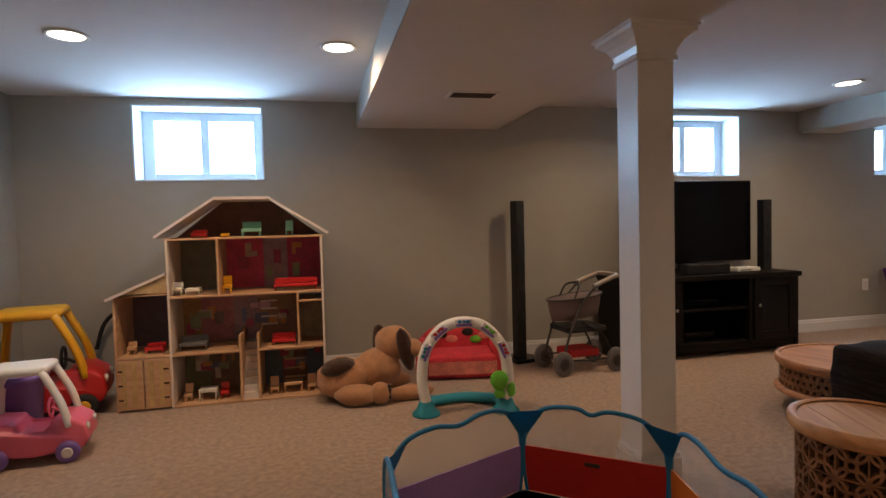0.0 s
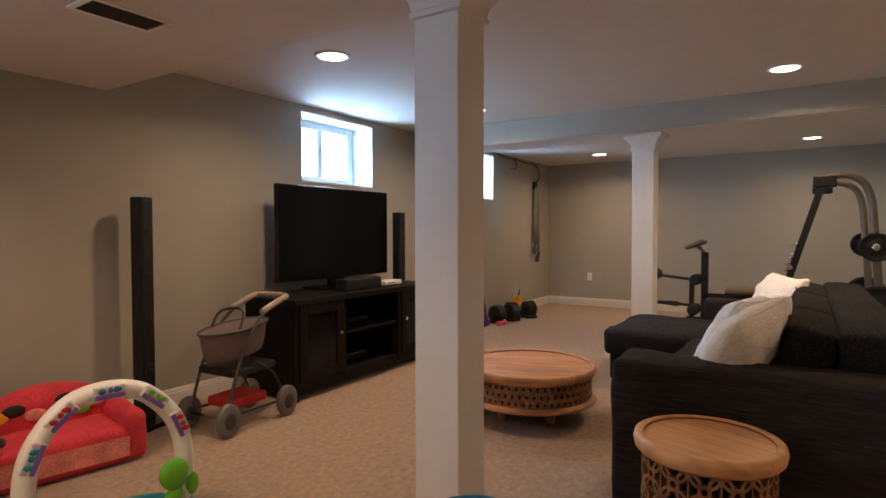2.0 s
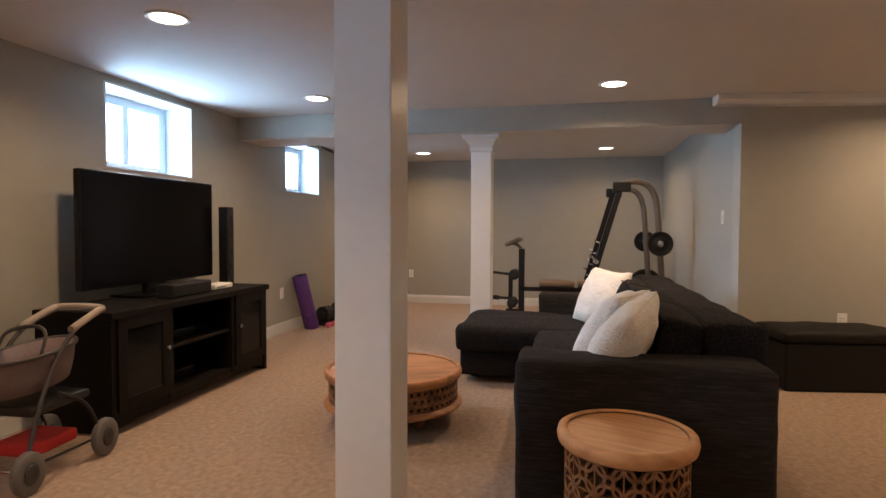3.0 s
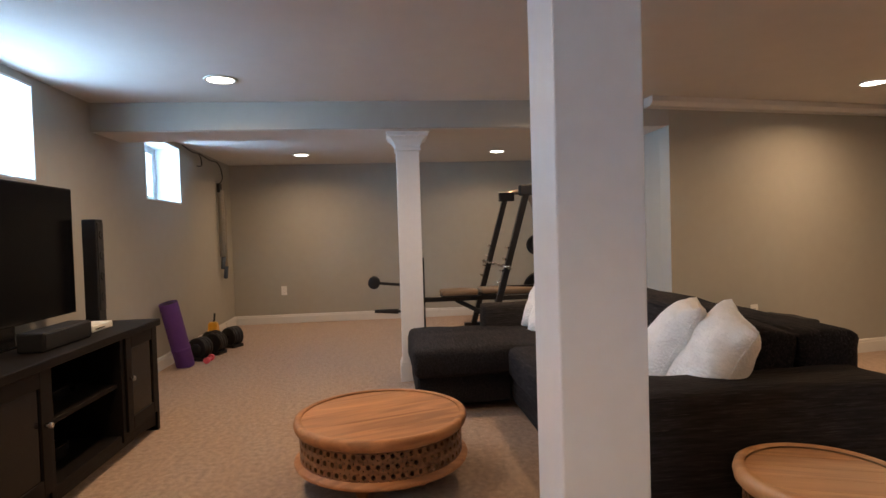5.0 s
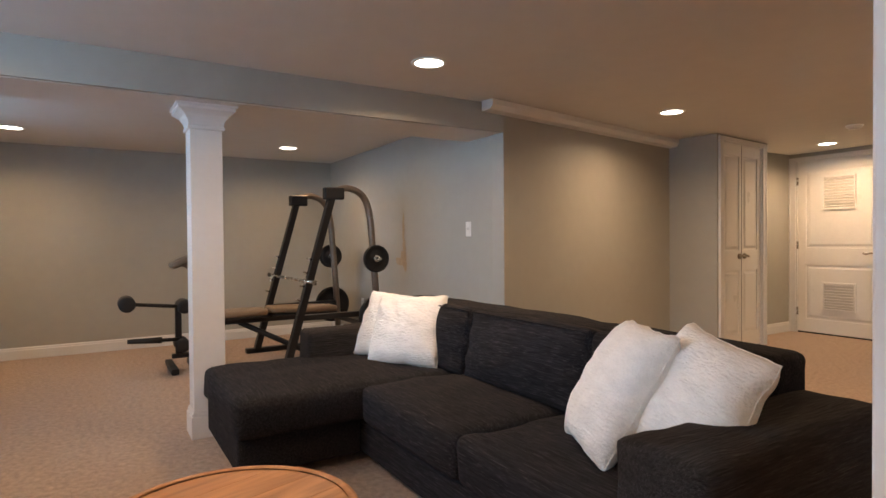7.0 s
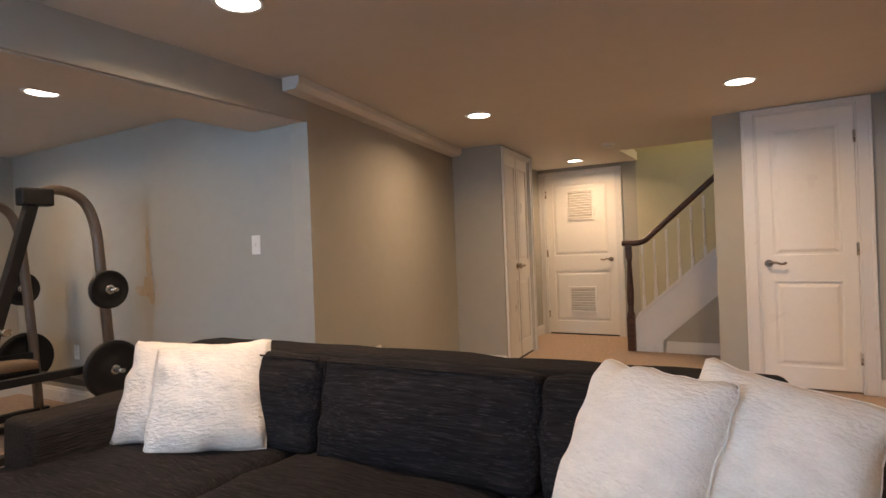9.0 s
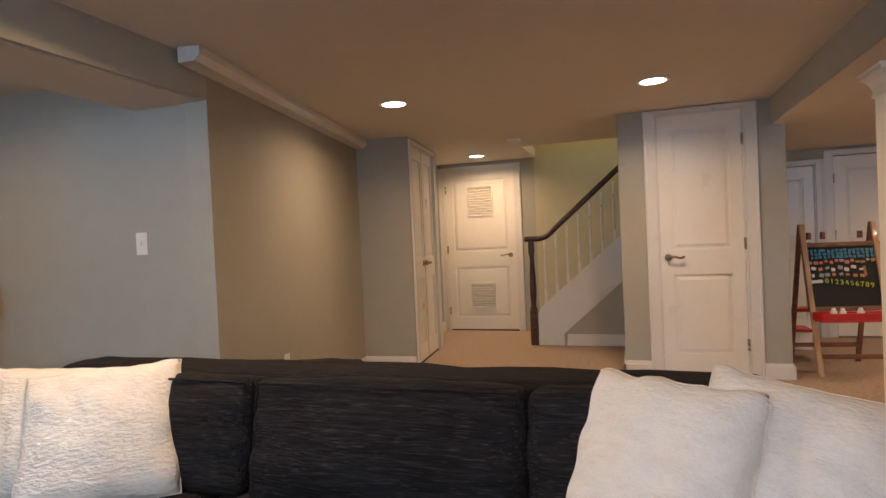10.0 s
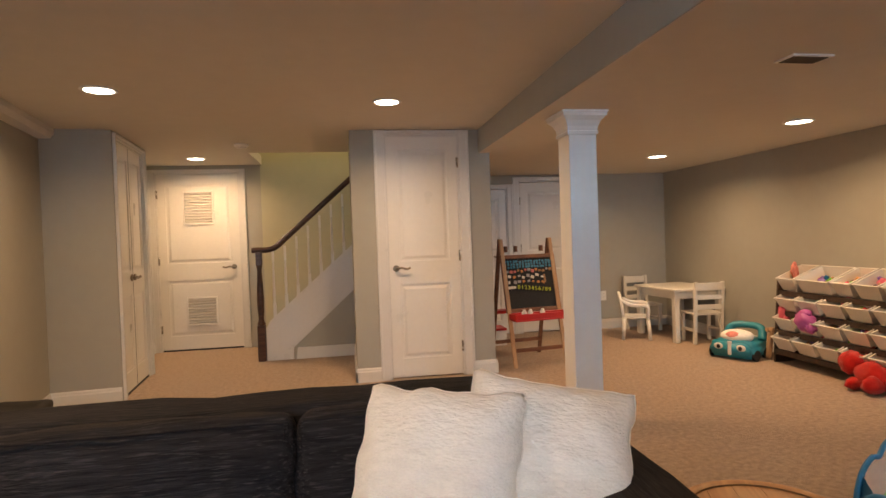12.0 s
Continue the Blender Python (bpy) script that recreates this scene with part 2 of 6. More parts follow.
# ---- floor, walls, ceilings ----
WEST, NOOK, EAST, SOUTH = -0.40, -1.15, 8.86, -2.88
MID, HALL = 5.34, 5.25
bm = bmesh.new()
box(bm, -1.4, -5.0, -0.1, 9.2, 5.9, 0)
structure("floor", bm, M_CARPET, "beige textured loop carpet over the basement floor", "carpet")

bm = bmesh.new()
xs = [NOOK - 0.12]
for a, b in WINDOWS:
    box(bm, xs[-1], NORTH, 0, a, NORTH + 0.32, CEIL + 0.1)
    box(bm, a, NORTH, 0, b, NORTH + 0.32, WZ0)
    box(bm, a, NORTH, WZ1, b, NORTH + 0.32, CEIL + 0.1)
    xs.append(b)
box(bm, xs[-1], NORTH, 0, EAST + 0.12, NORTH + 0.32, CEIL + 0.1)
structure("wall_north", bm, M_WALL, "greige painted wall with three small high windows", "wall")


def plain_wall(name, x0, y0, x1, y1, top=CEIL + 0.1, mat=None, z0=0.0):
    bm = bmesh.new()
    box(bm, x0, y0, z0, x1, y1, top)
    return structure(name, bm, mat or M_WALL, "greige painted plain wall", "wall")


plain_wall("wall_nook", NOOK - 0.12, 3.49, NOOK, NORTH)
plain_wall("wall_nook_return", NOOK - 0.12, 3.37, WEST, 3.49)
plain_wall("wall_west", WEST - 0.12, SOUTH - 0.12, WEST, 3.37)
plain_wall("wall_east", EAST, 1.26, EAST + 0.12, NORTH)
plain_wall("wall_gym_south", MID + 0.1, 1.26, EAST, 1.383)
bm = bmesh.new()
ASKEW = 9.4
M_ASKEW = pose(MID, 1.38, 0, 0, 0, ASKEW)
MIDLEN = 2.46
box(bm, 0, -MIDLEN - 0.1, 0, 0.12, 0, CEIL + 0.1, M_ASKEW)
structure("wall_middle", bm, M_WALL, "greige painted plain wall", "wall")
MIDX, MIDY = MID + MIDLEN * math.sin(radians(ASKEW)), 1.38 - MIDLEN * math.cos(radians(ASKEW))
bm = bmesh.new()
for x0, x1, z0 in ((WEST, 0.74, 0), (1.48, 1.62, 0), (0.74, 1.48, 1.82), (1.62, 2.24, 1.74)):
    box(bm, x0, SOUTH - 0.12, z0, x1, SOUTH, CEIL + 0.1)
structure("wall_south", bm, M_WALL, "greige painted wall round two white doors", "wall")
plain_wall("wall_behind_doors", WEST, -3.32, 2.24, -3.2)
plain_wall("wall_hall_east", 5.67, -3.13, 5.79, -1.95)
plain_wall("wall_stairwell_west", 2.402, -3.25, 2.48, -2.3, 4.2, M_STAIRWALL, 0.0)
bm = bmesh.new()
box(bm, 2.48, -3.25, 0, 4.46, -3.13, 4.2)
structure("wall_stairwell", bm, M_STAIRWALL, "pale yellow-green painted stairwell wall", "wall")
bm = bmesh.new()
box(bm, 4.46, -3.25, 2.01, 5.79, -3.13, 2.2)
box(bm, 5.60, -3.25, 0, 5.79, -3.13, 2.01)
box(bm, 4.46, -3.25, 0, 4.70, -3.13, 2.01)
structure("wall_hall_end", bm, M_WALL, "greige wall round the louvred utility door", "wall")
# closet between the hall and the playroom
CY = -1.09
bm = bmesh.new()
box(bm, 2.28, CY - 0.12, 0, 2.545, CY, CEIL + 0.1)
box(bm, 3.185, CY - 0.12, 0, 3.46, CY, CEIL + 0.1)
box(bm, 2.545, CY - 0.12, 2.045, 3.185, CY, CEIL + 0.1)
structure("wall_closet", bm, M_WALL, "greige wall round the closet under the stairs", "wall")
plain_wall("wall_closet_east", 3.34, -2.26, 3.46, CY - 0.12)
plain_wall("wall_closet_west", 2.28, -3.25, 2.40, CY - 0.12)
plain_wall("wall_closet_back", 2.40, -1.9, 3.34, -1.8)
# closet with the double door in the hall, its door wall slightly askew
M_HALL = pose(HALL, MIDY, 0, 0, 0, 5.4)
bm = bmesh.new()
box(bm, 0, -0.09, 0, 0.12, -0.0, CEIL + 0.1, M_HALL)
box(bm, 0, -1.02, 0, 0.12, -0.92, CEIL + 0.1, M_HALL)
box(bm, 0, -0.92, 2.05, 0.12, -0.09, CEIL + 0.1, M_HALL)
structure("wall_hall_closet", bm, M_WALL, "greige wall round the narrow double door", "wall")
for wn_, w in (("wall_hall_front", (0.12, -0.10, 0.62, -0.003)), ("wall_hall_far", (0.12, -1.02, 0.45, -0.92)), ("wall_hall_back", (0.47, -0.92, 0.57, -0.10))):
    bm = bmesh.new()
    box(bm, w[0], w[1], 0, w[2], w[3], CEIL + 0.1, M_HALL)
    structure(wn_, bm, M_WALL, "greige painted plain wall", "wall")

bm = bmesh.new()
box(bm, NOOK - 0.12, 2.25, CEIL, 1.22, NORTH, CEIL + 0.1)
box(bm, 2.375, -1.11, CEIL, MID + 0.02, NORTH, CEIL + 0.1)
box(bm, MID + 0.02, -1.11, CEIL, 5.98, 1.30, CEIL + 0.1)
box(bm, 3.46, -2.25, CEIL, 5.98, -1.11, CEIL + 0.1)
box(bm, 4.44, -3.2, CEIL, 5.98, -2.25, CEIL + 0.1)
box(bm, 5.80, 1.30, CEIL, EAST, NORTH, CEIL + 0.1)
box(bm, 2.3, -3.32, 4.2, 4.5, -2.2, 4.3)
structure("ceiling", bm, M_CEIL, "flat painted basement ceiling with recessed downlights", "ceiling")
bm = bmesh.new()
box(bm, 2.36, -2.25, CEIL + 0.1, 4.56, -2.13, 4.2)
box(bm, 4.46, -3.13, CEIL + 0.1, 4.58, -2.25, 4.2)
structure("wall_stairwell_upper", bm, M_STAIRWALL, "pale yellow-green upper stairwell wall", "wall")
bm = bmesh.new()
box(bm, 1.225, 2.25, LOW, 2.37, NORTH, LOW + 0.02)
box(bm, WEST - 0.1, SOUTH, LOW, 2.37, 2.245, LOW + 0.02)
box(bm, WEST, -3.2, LOW, 2.24, SOUTH, LOW + 0.02)
box(bm, 5.375, 1.38, LOW, 5.795, NORTH, LOW + 0.02)
structure("ceiling_low", bm, M_CEIL, "flat painted underside of the dropped ceiling", "ceiling")
bm = bmesh.new()
box(bm, 1.22, 2.25, LOW + 0.002, 1.24, NORTH, CEIL)
box(bm, WEST - 0.1, 2.23, LOW + 0.002, 1.22, 2.25, CEIL)
box(bm, 2.36, -1.11, LOW + 0.002, 2.376, NORTH, CEIL)
structure("soffit_1", bm, M_WALL, "greige painted side of the wide ceiling soffit", "soffit")
bm = bmesh.new()
box(bm, MID - 0.003, 1.38, LOW + 0.002, MID + 0.02, NORTH, CEIL)
box(bm, 5.78, 1.38, LOW + 0.002, 5.80, NORTH, CEIL)
structure("soffit_2", bm, M_WALL, "greige painted side of the beam soffit", "soffit")
bm = bmesh.new()
prism(bm, [(0.002, CEIL - 0.002), (0.002, 2.01), (-0.08, 2.015), (-0.105, 2.045), (-0.105, CEIL - 0.002)], -MIDLEN + 0.01, 0.215, M_ASKEW)
structure("trim_ceiling_box", bm, M_TRIM, "white boxed trim along the top of the wall", "trim")


def baseboard(name, a, b, out, h=0.115):
    """A skirting board from a to b, standing out of the wall towards out."""
    a, b = Vector((*a, 0)), Vector((*b, 0))
    o = Vector((*out, 0))
    bm = bmesh.new()
    prof = [(0, 0), (0.016, 0), (0.016, h - 0.03), (0.011, h - 0.022), (0.011, h - 0.012), (0.005, h), (0, h)]
    va = [bm.verts.new(a + o * d + Vector((0, 0, z))) for d, z in prof]
    vb = [bm.verts.new(b + o * d + Vector((0, 0, z))) for d, z in prof]
    k = len(prof)
    for i in range(k):
        bm.faces.new((va[i], va[(i + 1) % k], vb[(i + 1) % k], vb[i]))
    bm.faces.new(va)
    bm.faces.new(vb)
    structure(name, bm, M_TRIM, "white painted moulded baseboard along the wall", "baseboard")


for i, (a, b, o) in enumerate([((NOOK, NORTH), (EAST, NORTH), (0, -1)), ((EAST, 1.38), (EAST, NORTH), (-1, 0)), ((MID, 1.38), (EAST, 1.38), (0, 1)),
                               ((MIDX, MIDY), (MID, 1.396), (-0.987, -0.163)), ((HALL, MIDY), (MIDX, MIDY + 0.045), (-0.094, 0.996)), ((2.28, CY), (2.465, CY), (0, 1)),
                               ((3.265, CY), (3.475, CY), (0, 1)), ((3.46, -2.25), (3.46, CY + 0.016), (1, 0)), ((2.28, -2.0), (2.28, CY + 0.016), (-1, 0)),
                               ((WEST, SOUTH), (0.67, SOUTH), (0, 1)), ((WEST, SOUTH), (WEST, 3.49), (1, 0)), ((NOOK, 3.49), (NOOK, NORTH), (1, 0)), ((5.67, -3.13), (5.67, -2.0), (-1, 0))]):
    baseboard("baseboard_%d" % (i + 1), a, b, o)

# ---- windows ----
M_JAMB = material("white_window_paint", (0.62, 0.64, 0.66), 0.5, var=0.02)
M_SASH = material("grey_white_vinyl_sash", (0.60, 0.63, 0.66), 0.5, var=0.03)
M_GLASS = material("clear_window_glass", (1, 1, 1), 0.02, var=0)
M_GLASS.node_tree.nodes["Principled BSDF"].inputs["Transmission Weight"].default_value = 1.0
for i, (a, b) in enumerate(WINDOWS):
    w = tagged(thing("window_%d" % (i + 1), pose(0, 0, 0), "small high white basement window, two sashes, daylight behind", "window"), kind="structure")
    bm = bmesh.new()
    box(bm, a, NORTH - 0.004, WZ0, a + 0.012, NORTH + 0.30, WZ1)
    box(bm, b - 0.012, NORTH - 0.004, WZ0, b, NORTH + 0.30, WZ1)
    box(bm, a, NORTH - 0.004, WZ1 - 0.012, b, NORTH + 0.30, WZ1)
    part("window_jamb", bm, M_JAMB, w)
    bm = bmesh.new()
    rbox(bm, a, NORTH - 0.006, WZ0 - 0.002, b, NORTH + 0.30, WZ0 + 0.012, 0.004)
    part("window_sill", bm, M_JAMB, w)
    f = 0.08
    c = (a + b) / 2
    bm = bmesh.new()
    y0, y1 = NORTH + 0.225, NORTH + 0.275
    rbox(bm, a + 0.012, y0, WZ0 + 0.012, a + 0.012 + f, y1, WZ1 - 0.012, 0.006)
    rbox(bm, b - 0.012 - f, y0, WZ0 + 0.012, b - 0.012, y1, WZ1 - 0.012, 0.006)
    rbox(bm, a + 0.012 + f, y0 + 0.002, WZ0 + 0.012, b - 0.012 - f, y1 - 0.002, WZ0 + 0.012 + f * 0.8, 0.006)
    rbox(bm, a + 0.012 + f, y0 + 0.002, WZ1 - 0.012 - f * 0.8, b - 0.012 - f, y1 - 0.002, WZ1 - 0.012, 0.006)
    rbox(bm, c - 0.03, y0 - 0.004, WZ0 + 0.07, c + 0.03, y1 + 0.004, WZ1 - 0.07, 0.006)
    part("window_frame", bm, M_SASH, w)
    for s0, s1 in ((a + 0.06, c - 0.026), (c + 0.026, b - 0.06)):
        bm = bmesh.new()
        box(bm, s0, NORTH + 0.248, WZ0 + 0.05, s1, NORTH + 0.252, WZ1 - 0.05)
        part("pane", bm, M_GLASS, w).visible_shadow = False
bm = bmesh.new()
box(bm, -2, NORTH + 0.9, 0.5, 9, NORTH + 0.95, 3.5)
structure("backdrop", bm, M_SKY, "bright overcast daylight outside the windows", "sky")

# ---- columns ----


def column(name, x, y, top=LOW, cap=1.0, half=0.086):
    t = tagged(thing(name, pose(x, y, 0), "white painted square boxed column with moulded capital", "column"), kind="structure")
    bm = bmesh.new()
    h = half
    rbox(bm, -h, -h, 0.0, h, h, top - 0.02, 0.004)
    part("shaft", bm, M_COLUMN, t)
    bm = bmesh.new()
    for d, z0, z1 in ((0.016, 0.0, 0.125), (0.010, 0.125, 0.145), (0.005, 0.145, 0.155)):
        rbox(bm, -h - d, -h - d, z0, h + d, h + d, z1, 0.003)
    part("column_base", bm, M_COLUMN, t)
    bm = bmesh.new()
    prof = [(0.0, -0.135), (0.012, -0.132), (0.012, -0.115), (0.006, -0.11), (0.012, -0.085), (0.03, -0.055), (0.055, -0.035), (0.065, -0.03), (0.065, -0.012), (0.075, -0.01), (0.075, 0.0)]
    rings = [[bm.verts.new((sx * (h + d), sy * (h + d), top + z)) for sx, sy in ((-1, -1), (1, -1), (1, 1), (-1, 1))] for d, z in [(d * cap, z) for d, z in prof]]
    for p, q in zip(rings, rings[1:]):
        for j in range(4):
            bm.faces.new((p[j], p[(j + 1) % 4], q[(j + 1) % 4], q[j]))
    bm.faces.new(rings[-1])
    part("capital", bm, M_COLUMN, t)


column("column_1", 2.232, 3.173, half=0.081)
column("column_2", 5.61, 3.36)
column("column_3", 2.115, 0.39, cap=0.75)

# ---- doors, stairs, fixtures ----


def lever(parent, x, y, z, side, flip=1):
    bm = bmesh.new()
    rod(bm, (x, y, z), (x, y + side * 0.012, z), 0.028, 16)
    rod(bm, (x, y + side * 0.01, z), (x, y + side * 0.05, z), 0.009, 10)
    tube(bm, smooth_path([(x, y + side * 0.05, z), (x + flip * 0.04, y + side * 0.055, z + 0.008), (x + flip * 0.085, y + side * 0.052, z - 0.004), (x + flip * 0.115, y + side * 0.05, z + 0.006)], 4), 0.009, 8)
    part("door_handle", bm, M_LEVER, parent, "dark brushed bronze lever handle")


# Louvre backing, coloured darker than the door for shade between the slats.
M_VENTBACK = material("beige_louvre_shade", (0.62, 0.59, 0.53), 0.7, var=0.05)


def panel_door(name, m, w, h, label, louvres=False, handle=1, split=False, low=None):
    """A white moulded two-panel door; local x runs along its width, +y is the side that is seen."""
    t = tagged(thing(name, m, label, "door"), kind="structure")
    cols = [(0.07, w / 2 - 0.045), (w / 2 + 0.045, w - 0.07)] if split else [(0.09, w - 0.09)]
    tiers = [(0.17, 0.79), (0.99, h - 0.11)]
    bm = bmesh.new()
    box(bm, 0.002, -0.035, 0.013, w - 0.002, -0.011, h - 0.001)
    xs = [0.0] + [q for c in cols for q in c] + [w]
    for a, b in zip(xs[::2], xs[1::2]):
        rbox(bm, a, -0.034, 0.012, b, 0.0, h, 0.0025)
    for x0, x1 in cols:
        for a, b in ((0.012, tiers[0][0]), (tiers[0][1], tiers[1][0]), (tiers[1][1], h)):
            rbox(bm, x0 - 0.002, -0.034, a, x1 + 0.002, -0.0003, b, 0.0025)
    part("door_leaf", bm, M_DOOR, t)
    for x0, x1 in cols:
        for z0, z1 in tiers:
            bm = bmesh.new()
            a = [bm.verts.new(v) for v in ((x0 + 0.014, -0.012, z0 + 0.014), (x1 - 0.014, -0.012, z0 + 0.014), (x1 - 0.014, -0.012, z1 - 0.014), (x0 + 0.014, -0.012, z1 - 0.014))]
            b = [bm.verts.new(v) for v in ((x0 + 0.04, -0.002, z0 + 0.04), (x1 - 0.04, -0.002, z0 + 0.04), (x1 - 0.04, -0.002, z1 - 0.04), (x0 + 0.04, -0.002, z1 - 0.04))]
            c = [bm.verts.new((v.co.x, -0.02, v.co.z)) for v in a]
            bm.faces.new(b)
            bm.faces.new(c[::-1])
            for k in range(4):
                bm.faces.new((a[k], a[(k + 1) % 4], b[(k + 1) % 4], b[k]))
                bm.faces.new((c[k], c[(k + 1) % 4], a[(k + 1) % 4], a[k]))
            bmesh.ops.recalc_face_normals(bm, faces=bm.faces)
            part("door_panel", bm, M_DOOR, t)
    if louvres:
        for z0, z1 in ((0.30, 0.58), (1.44, 1.78)):
            bm = bmesh.new()
            x0, x1 = w * 0.33, w * 0.67
            for a in ((x0 - 0.02, z0 - 0.02, x0, z1 + 0.02), (x1, z0 - 0.02, x1 + 0.02, z1 + 0.02), (x0, z0 - 0.02, x1, z0), (x0, z1, x1, z1 + 0.02)):
                rbox(bm, a[0], 0.0, a[1], a[2], 0.018, a[3], 0.003)
            g = part("vent_grille", bm, M_DOOR, t, "white louvred vent")
            bm = bmesh.new()
            box(bm, x0, 0.0005, z0, x1, 0.002, z1)
            part("vent_back", bm, M_VENTBACK, g)
            k = int((z1 - z0) / 0.030)
            me = None
            for i in range(k):
                bm = bmesh.new()
                box(bm, x0, -0.009, -0.002, x1, 0.009, 0.002)
                if me is None:
                    me = mesh_of(bm, "slat", M_DOOR)
                else:
                    bm.free()
                s = new("slat", me)
                s.parent = g
                s.matrix_basis = pose(0, 0.0095, z0 + (i + 0.5) * (z1 - z0) / k, 40)
    for z in (0.25, 1.02, h - 0.22):
        bm = bmesh.new()
        hx = w + 0.004 if handle < 0.5 * w else -0.004
        rod(bm, (hx, 0.008, z - 0.045), (hx, 0.008, z + 0.045), 0.007, 8)
        box(bm, hx - 0.012, 0.0, z - 0.045, hx + 0.012, 0.003, z + 0.045)
        part("hinge", bm, M_CHROME, t)
    lever(t, handle, 0.0, 0.93, 1, 1 if handle < 0.5 * w else -1)
    if louvres or split:
        # Black strip added where the gap below the leaf lies in shade.
        bm = bmesh.new()
        box(bm, 0.004, -0.03, 0.0, w - 0.004, 0.004, 0.017)
        part("door_gap_shade", bm, M_BLACK, t, "black strip for the shaded gap under the door")
    if split:
        bm = bmesh.new()
        box(bm, w / 2 - 0.003, -0.036, 0.012, w / 2 + 0.003, 0.0015, h)
        part("meeting_gap", bm, M_DARKIN, t)
        lever(t, w / 2 + 0.05, 0.0, 0.93, 1, 1)
    return t


def casing(name, m, w, h, label="white moulded door casing", c=0.07):
    """The trim round a door opening w wide and h high."""
    bm = bmesh.new()
    k = h + 0.04
    for x0, z0, x1, z1 in ((-c, 0, 0, k), (w, 0, w + c, k), (0, h, w, k)):
        rbox(bm, x0, -0.002, z0, x1, 0.014, z1, 0.004)
    for x0, z0, x1, z1 in ((-c, 0, -c + 0.02, k), (w + c - 0.02, 0, w + c, k), (-c + 0.02, k - 0.02, w + c - 0.02, k)):
        rbox(bm, x0, 0.010, z0, x1, 0.022, z1, 0.004)
    for x0, x1 in ((0, 0.014), (w - 0.014, w)):
        box(bm, x0, -0.1, 0, x1, -0.002, h)
    box(bm, 0.014, -0.1, h - 0.012, w - 0.014, -0.002, h)
    o = structure(name, bm, M_TRIM, label, "trim")
    o.matrix_basis = m


# closet door, its front towards +y: local x runs towards -x of the place
casing("trim_closet_door", pose(2.55, CY, 0), 0.63, 2.04, c=0.085)
panel_door("door_1", pose(2.565, CY - 0.015, 0), 0.60, 2.03, "closed white two-panel closet door with bronze lever", handle=0.545)
casing("trim_utility_door", pose(4.70, -3.13, 0), 0.90, 2.0)
panel_door("door_2", pose(4.715, -3.145, 0), 0.87, 1.985, "closed white utility door with two louvred vents", louvres=True, handle=0.07)
casing("trim_hall_door", M_HALL @ pose(0, -0.905, 0, 0, 0, 90), 0.81, 2.03)
panel_door("door_3", M_HALL @ pose(0.015, -0.905, 0, 0, 0, 90), 0.81, 2.02, "closed narrow white double door of the hall closet", handle=0.355, split=True)
# passage behind the easel
casing("trim_playroom_door", pose(0.74, SOUTH, 0), 0.74, 1.82)
panel_door("door_4", pose(0.76, SOUTH - 0.015, 0), 0.70, 1.80, "closed white panel door behind the easel", handle=0.06)
casing("trim_second_door", pose(1.62, SOUTH, 0), 0.60, 1.74)
panel_door("door_5", pose(1.635, SOUTH - 0.015, 0), 0.57, 1.72, "closed narrow white panel door behind the closet wall", handle=0.06)

# stairs, rising towards -x
st = tagged(thing("staircase", pose(0, 0, 0), "white closed-string staircase with white balusters and dark walnut handrail", "staircase"), kind="structure")
SY = -2.26
slope = 0.88


def stair_z(x, z_at, x_at=4.32):
    return z_at + (x_at - x) * slope


bm = bmesh.new()
prism(bm, [(4.34, 0.0), (4.34, 0.33), (4.30, 0.385), (2.5, stair_z(2.5, 0.385, 4.30)), (2.5, stair_z(2.5, 0.15, 4.08)), (4.08, 0.115), (4.08, 0.0)], SY - 0.035, SY)
part("stringer", bm, M_TRIM, st, "white stair stringer")
bm = bmesh.new()
prism(bm, [(4.335, 0.33), (4.30, 0.40), (2.5, stair_z(2.5, 0.40, 4.30)), (2.5, stair_z(2.5, 0.33, 4.335))], SY - 0.002, SY + 0.014)
prism(bm, [(4.335, 0.225), (2.5, stair_z(2.5, 0.235, 4.335)), (2.5, stair_z(2.5, 0.205, 4.335)), (4.335, 0.195)], SY - 0.001, SY + 0.012)
prism(bm, [(4.10, 0.165), (2.5, stair_z(2.5, 0.165, 4.10)), (2.5, stair_z(2.5, 0.14, 4.10)), (4.10, 0.14)], SY - 0.001, SY + 0.008)
part("stringer_moulding", bm, M_TRIM, st)
bm = bmesh.new()
prism(bm, [(4.075, 0.0), (4.075, 0.13), (2.5, stair_z(2.5, 0.13, 4.075)), (2.5, 0)], SY - 0.03, SY - 0.012)
part("under_stair_wall", bm, M_WALL, st, "greige triangular wall below the stairs")
bm = bmesh.new()
prism(bm, [(4.054, 0), (4.04, 0.115), (3.452, 0.115), (3.452, 0)], SY - 0.012, SY + 0.003)
part("under_stair_baseboard", bm, M_TRIM, st)
for i in range(9):
    bm = bmesh.new()
    x1 = 4.30 - i * 0.205
    rbox(bm, x1 - 0.225, -3.13, (i + 1) * 0.179 - 0.03, x1 + 0.02, SY - 0.036, (i + 1) * 0.179, 0.008)
    part("tread", bm, M_CARPET, st)
    bm = bmesh.new()
    box(bm, x1 - 0.012, -3.13, i * 0.179, x1, SY - 0.036, (i + 1) * 0.179 - 0.03)
    part("riser", bm, M_TRIM, st)
bm = bmesh.new()
rbox(bm, -0.038, -0.038, 0, 0.038, 0.038, 0.36, 0.005)
lathe(bm, [(0.036, 0.36), (0.042, 0.375), (0.034, 0.39), (0.026, 0.42), (0.034, 0.52), (0.036, 0.62), (0.028, 0.80), (0.022, 0.92), (0.030, 0.95), (0.024, 0.965)], 20)
rbox(bm, -0.03, -0.03, 0.96, 0.03, 0.03, 1.10, 0.006)
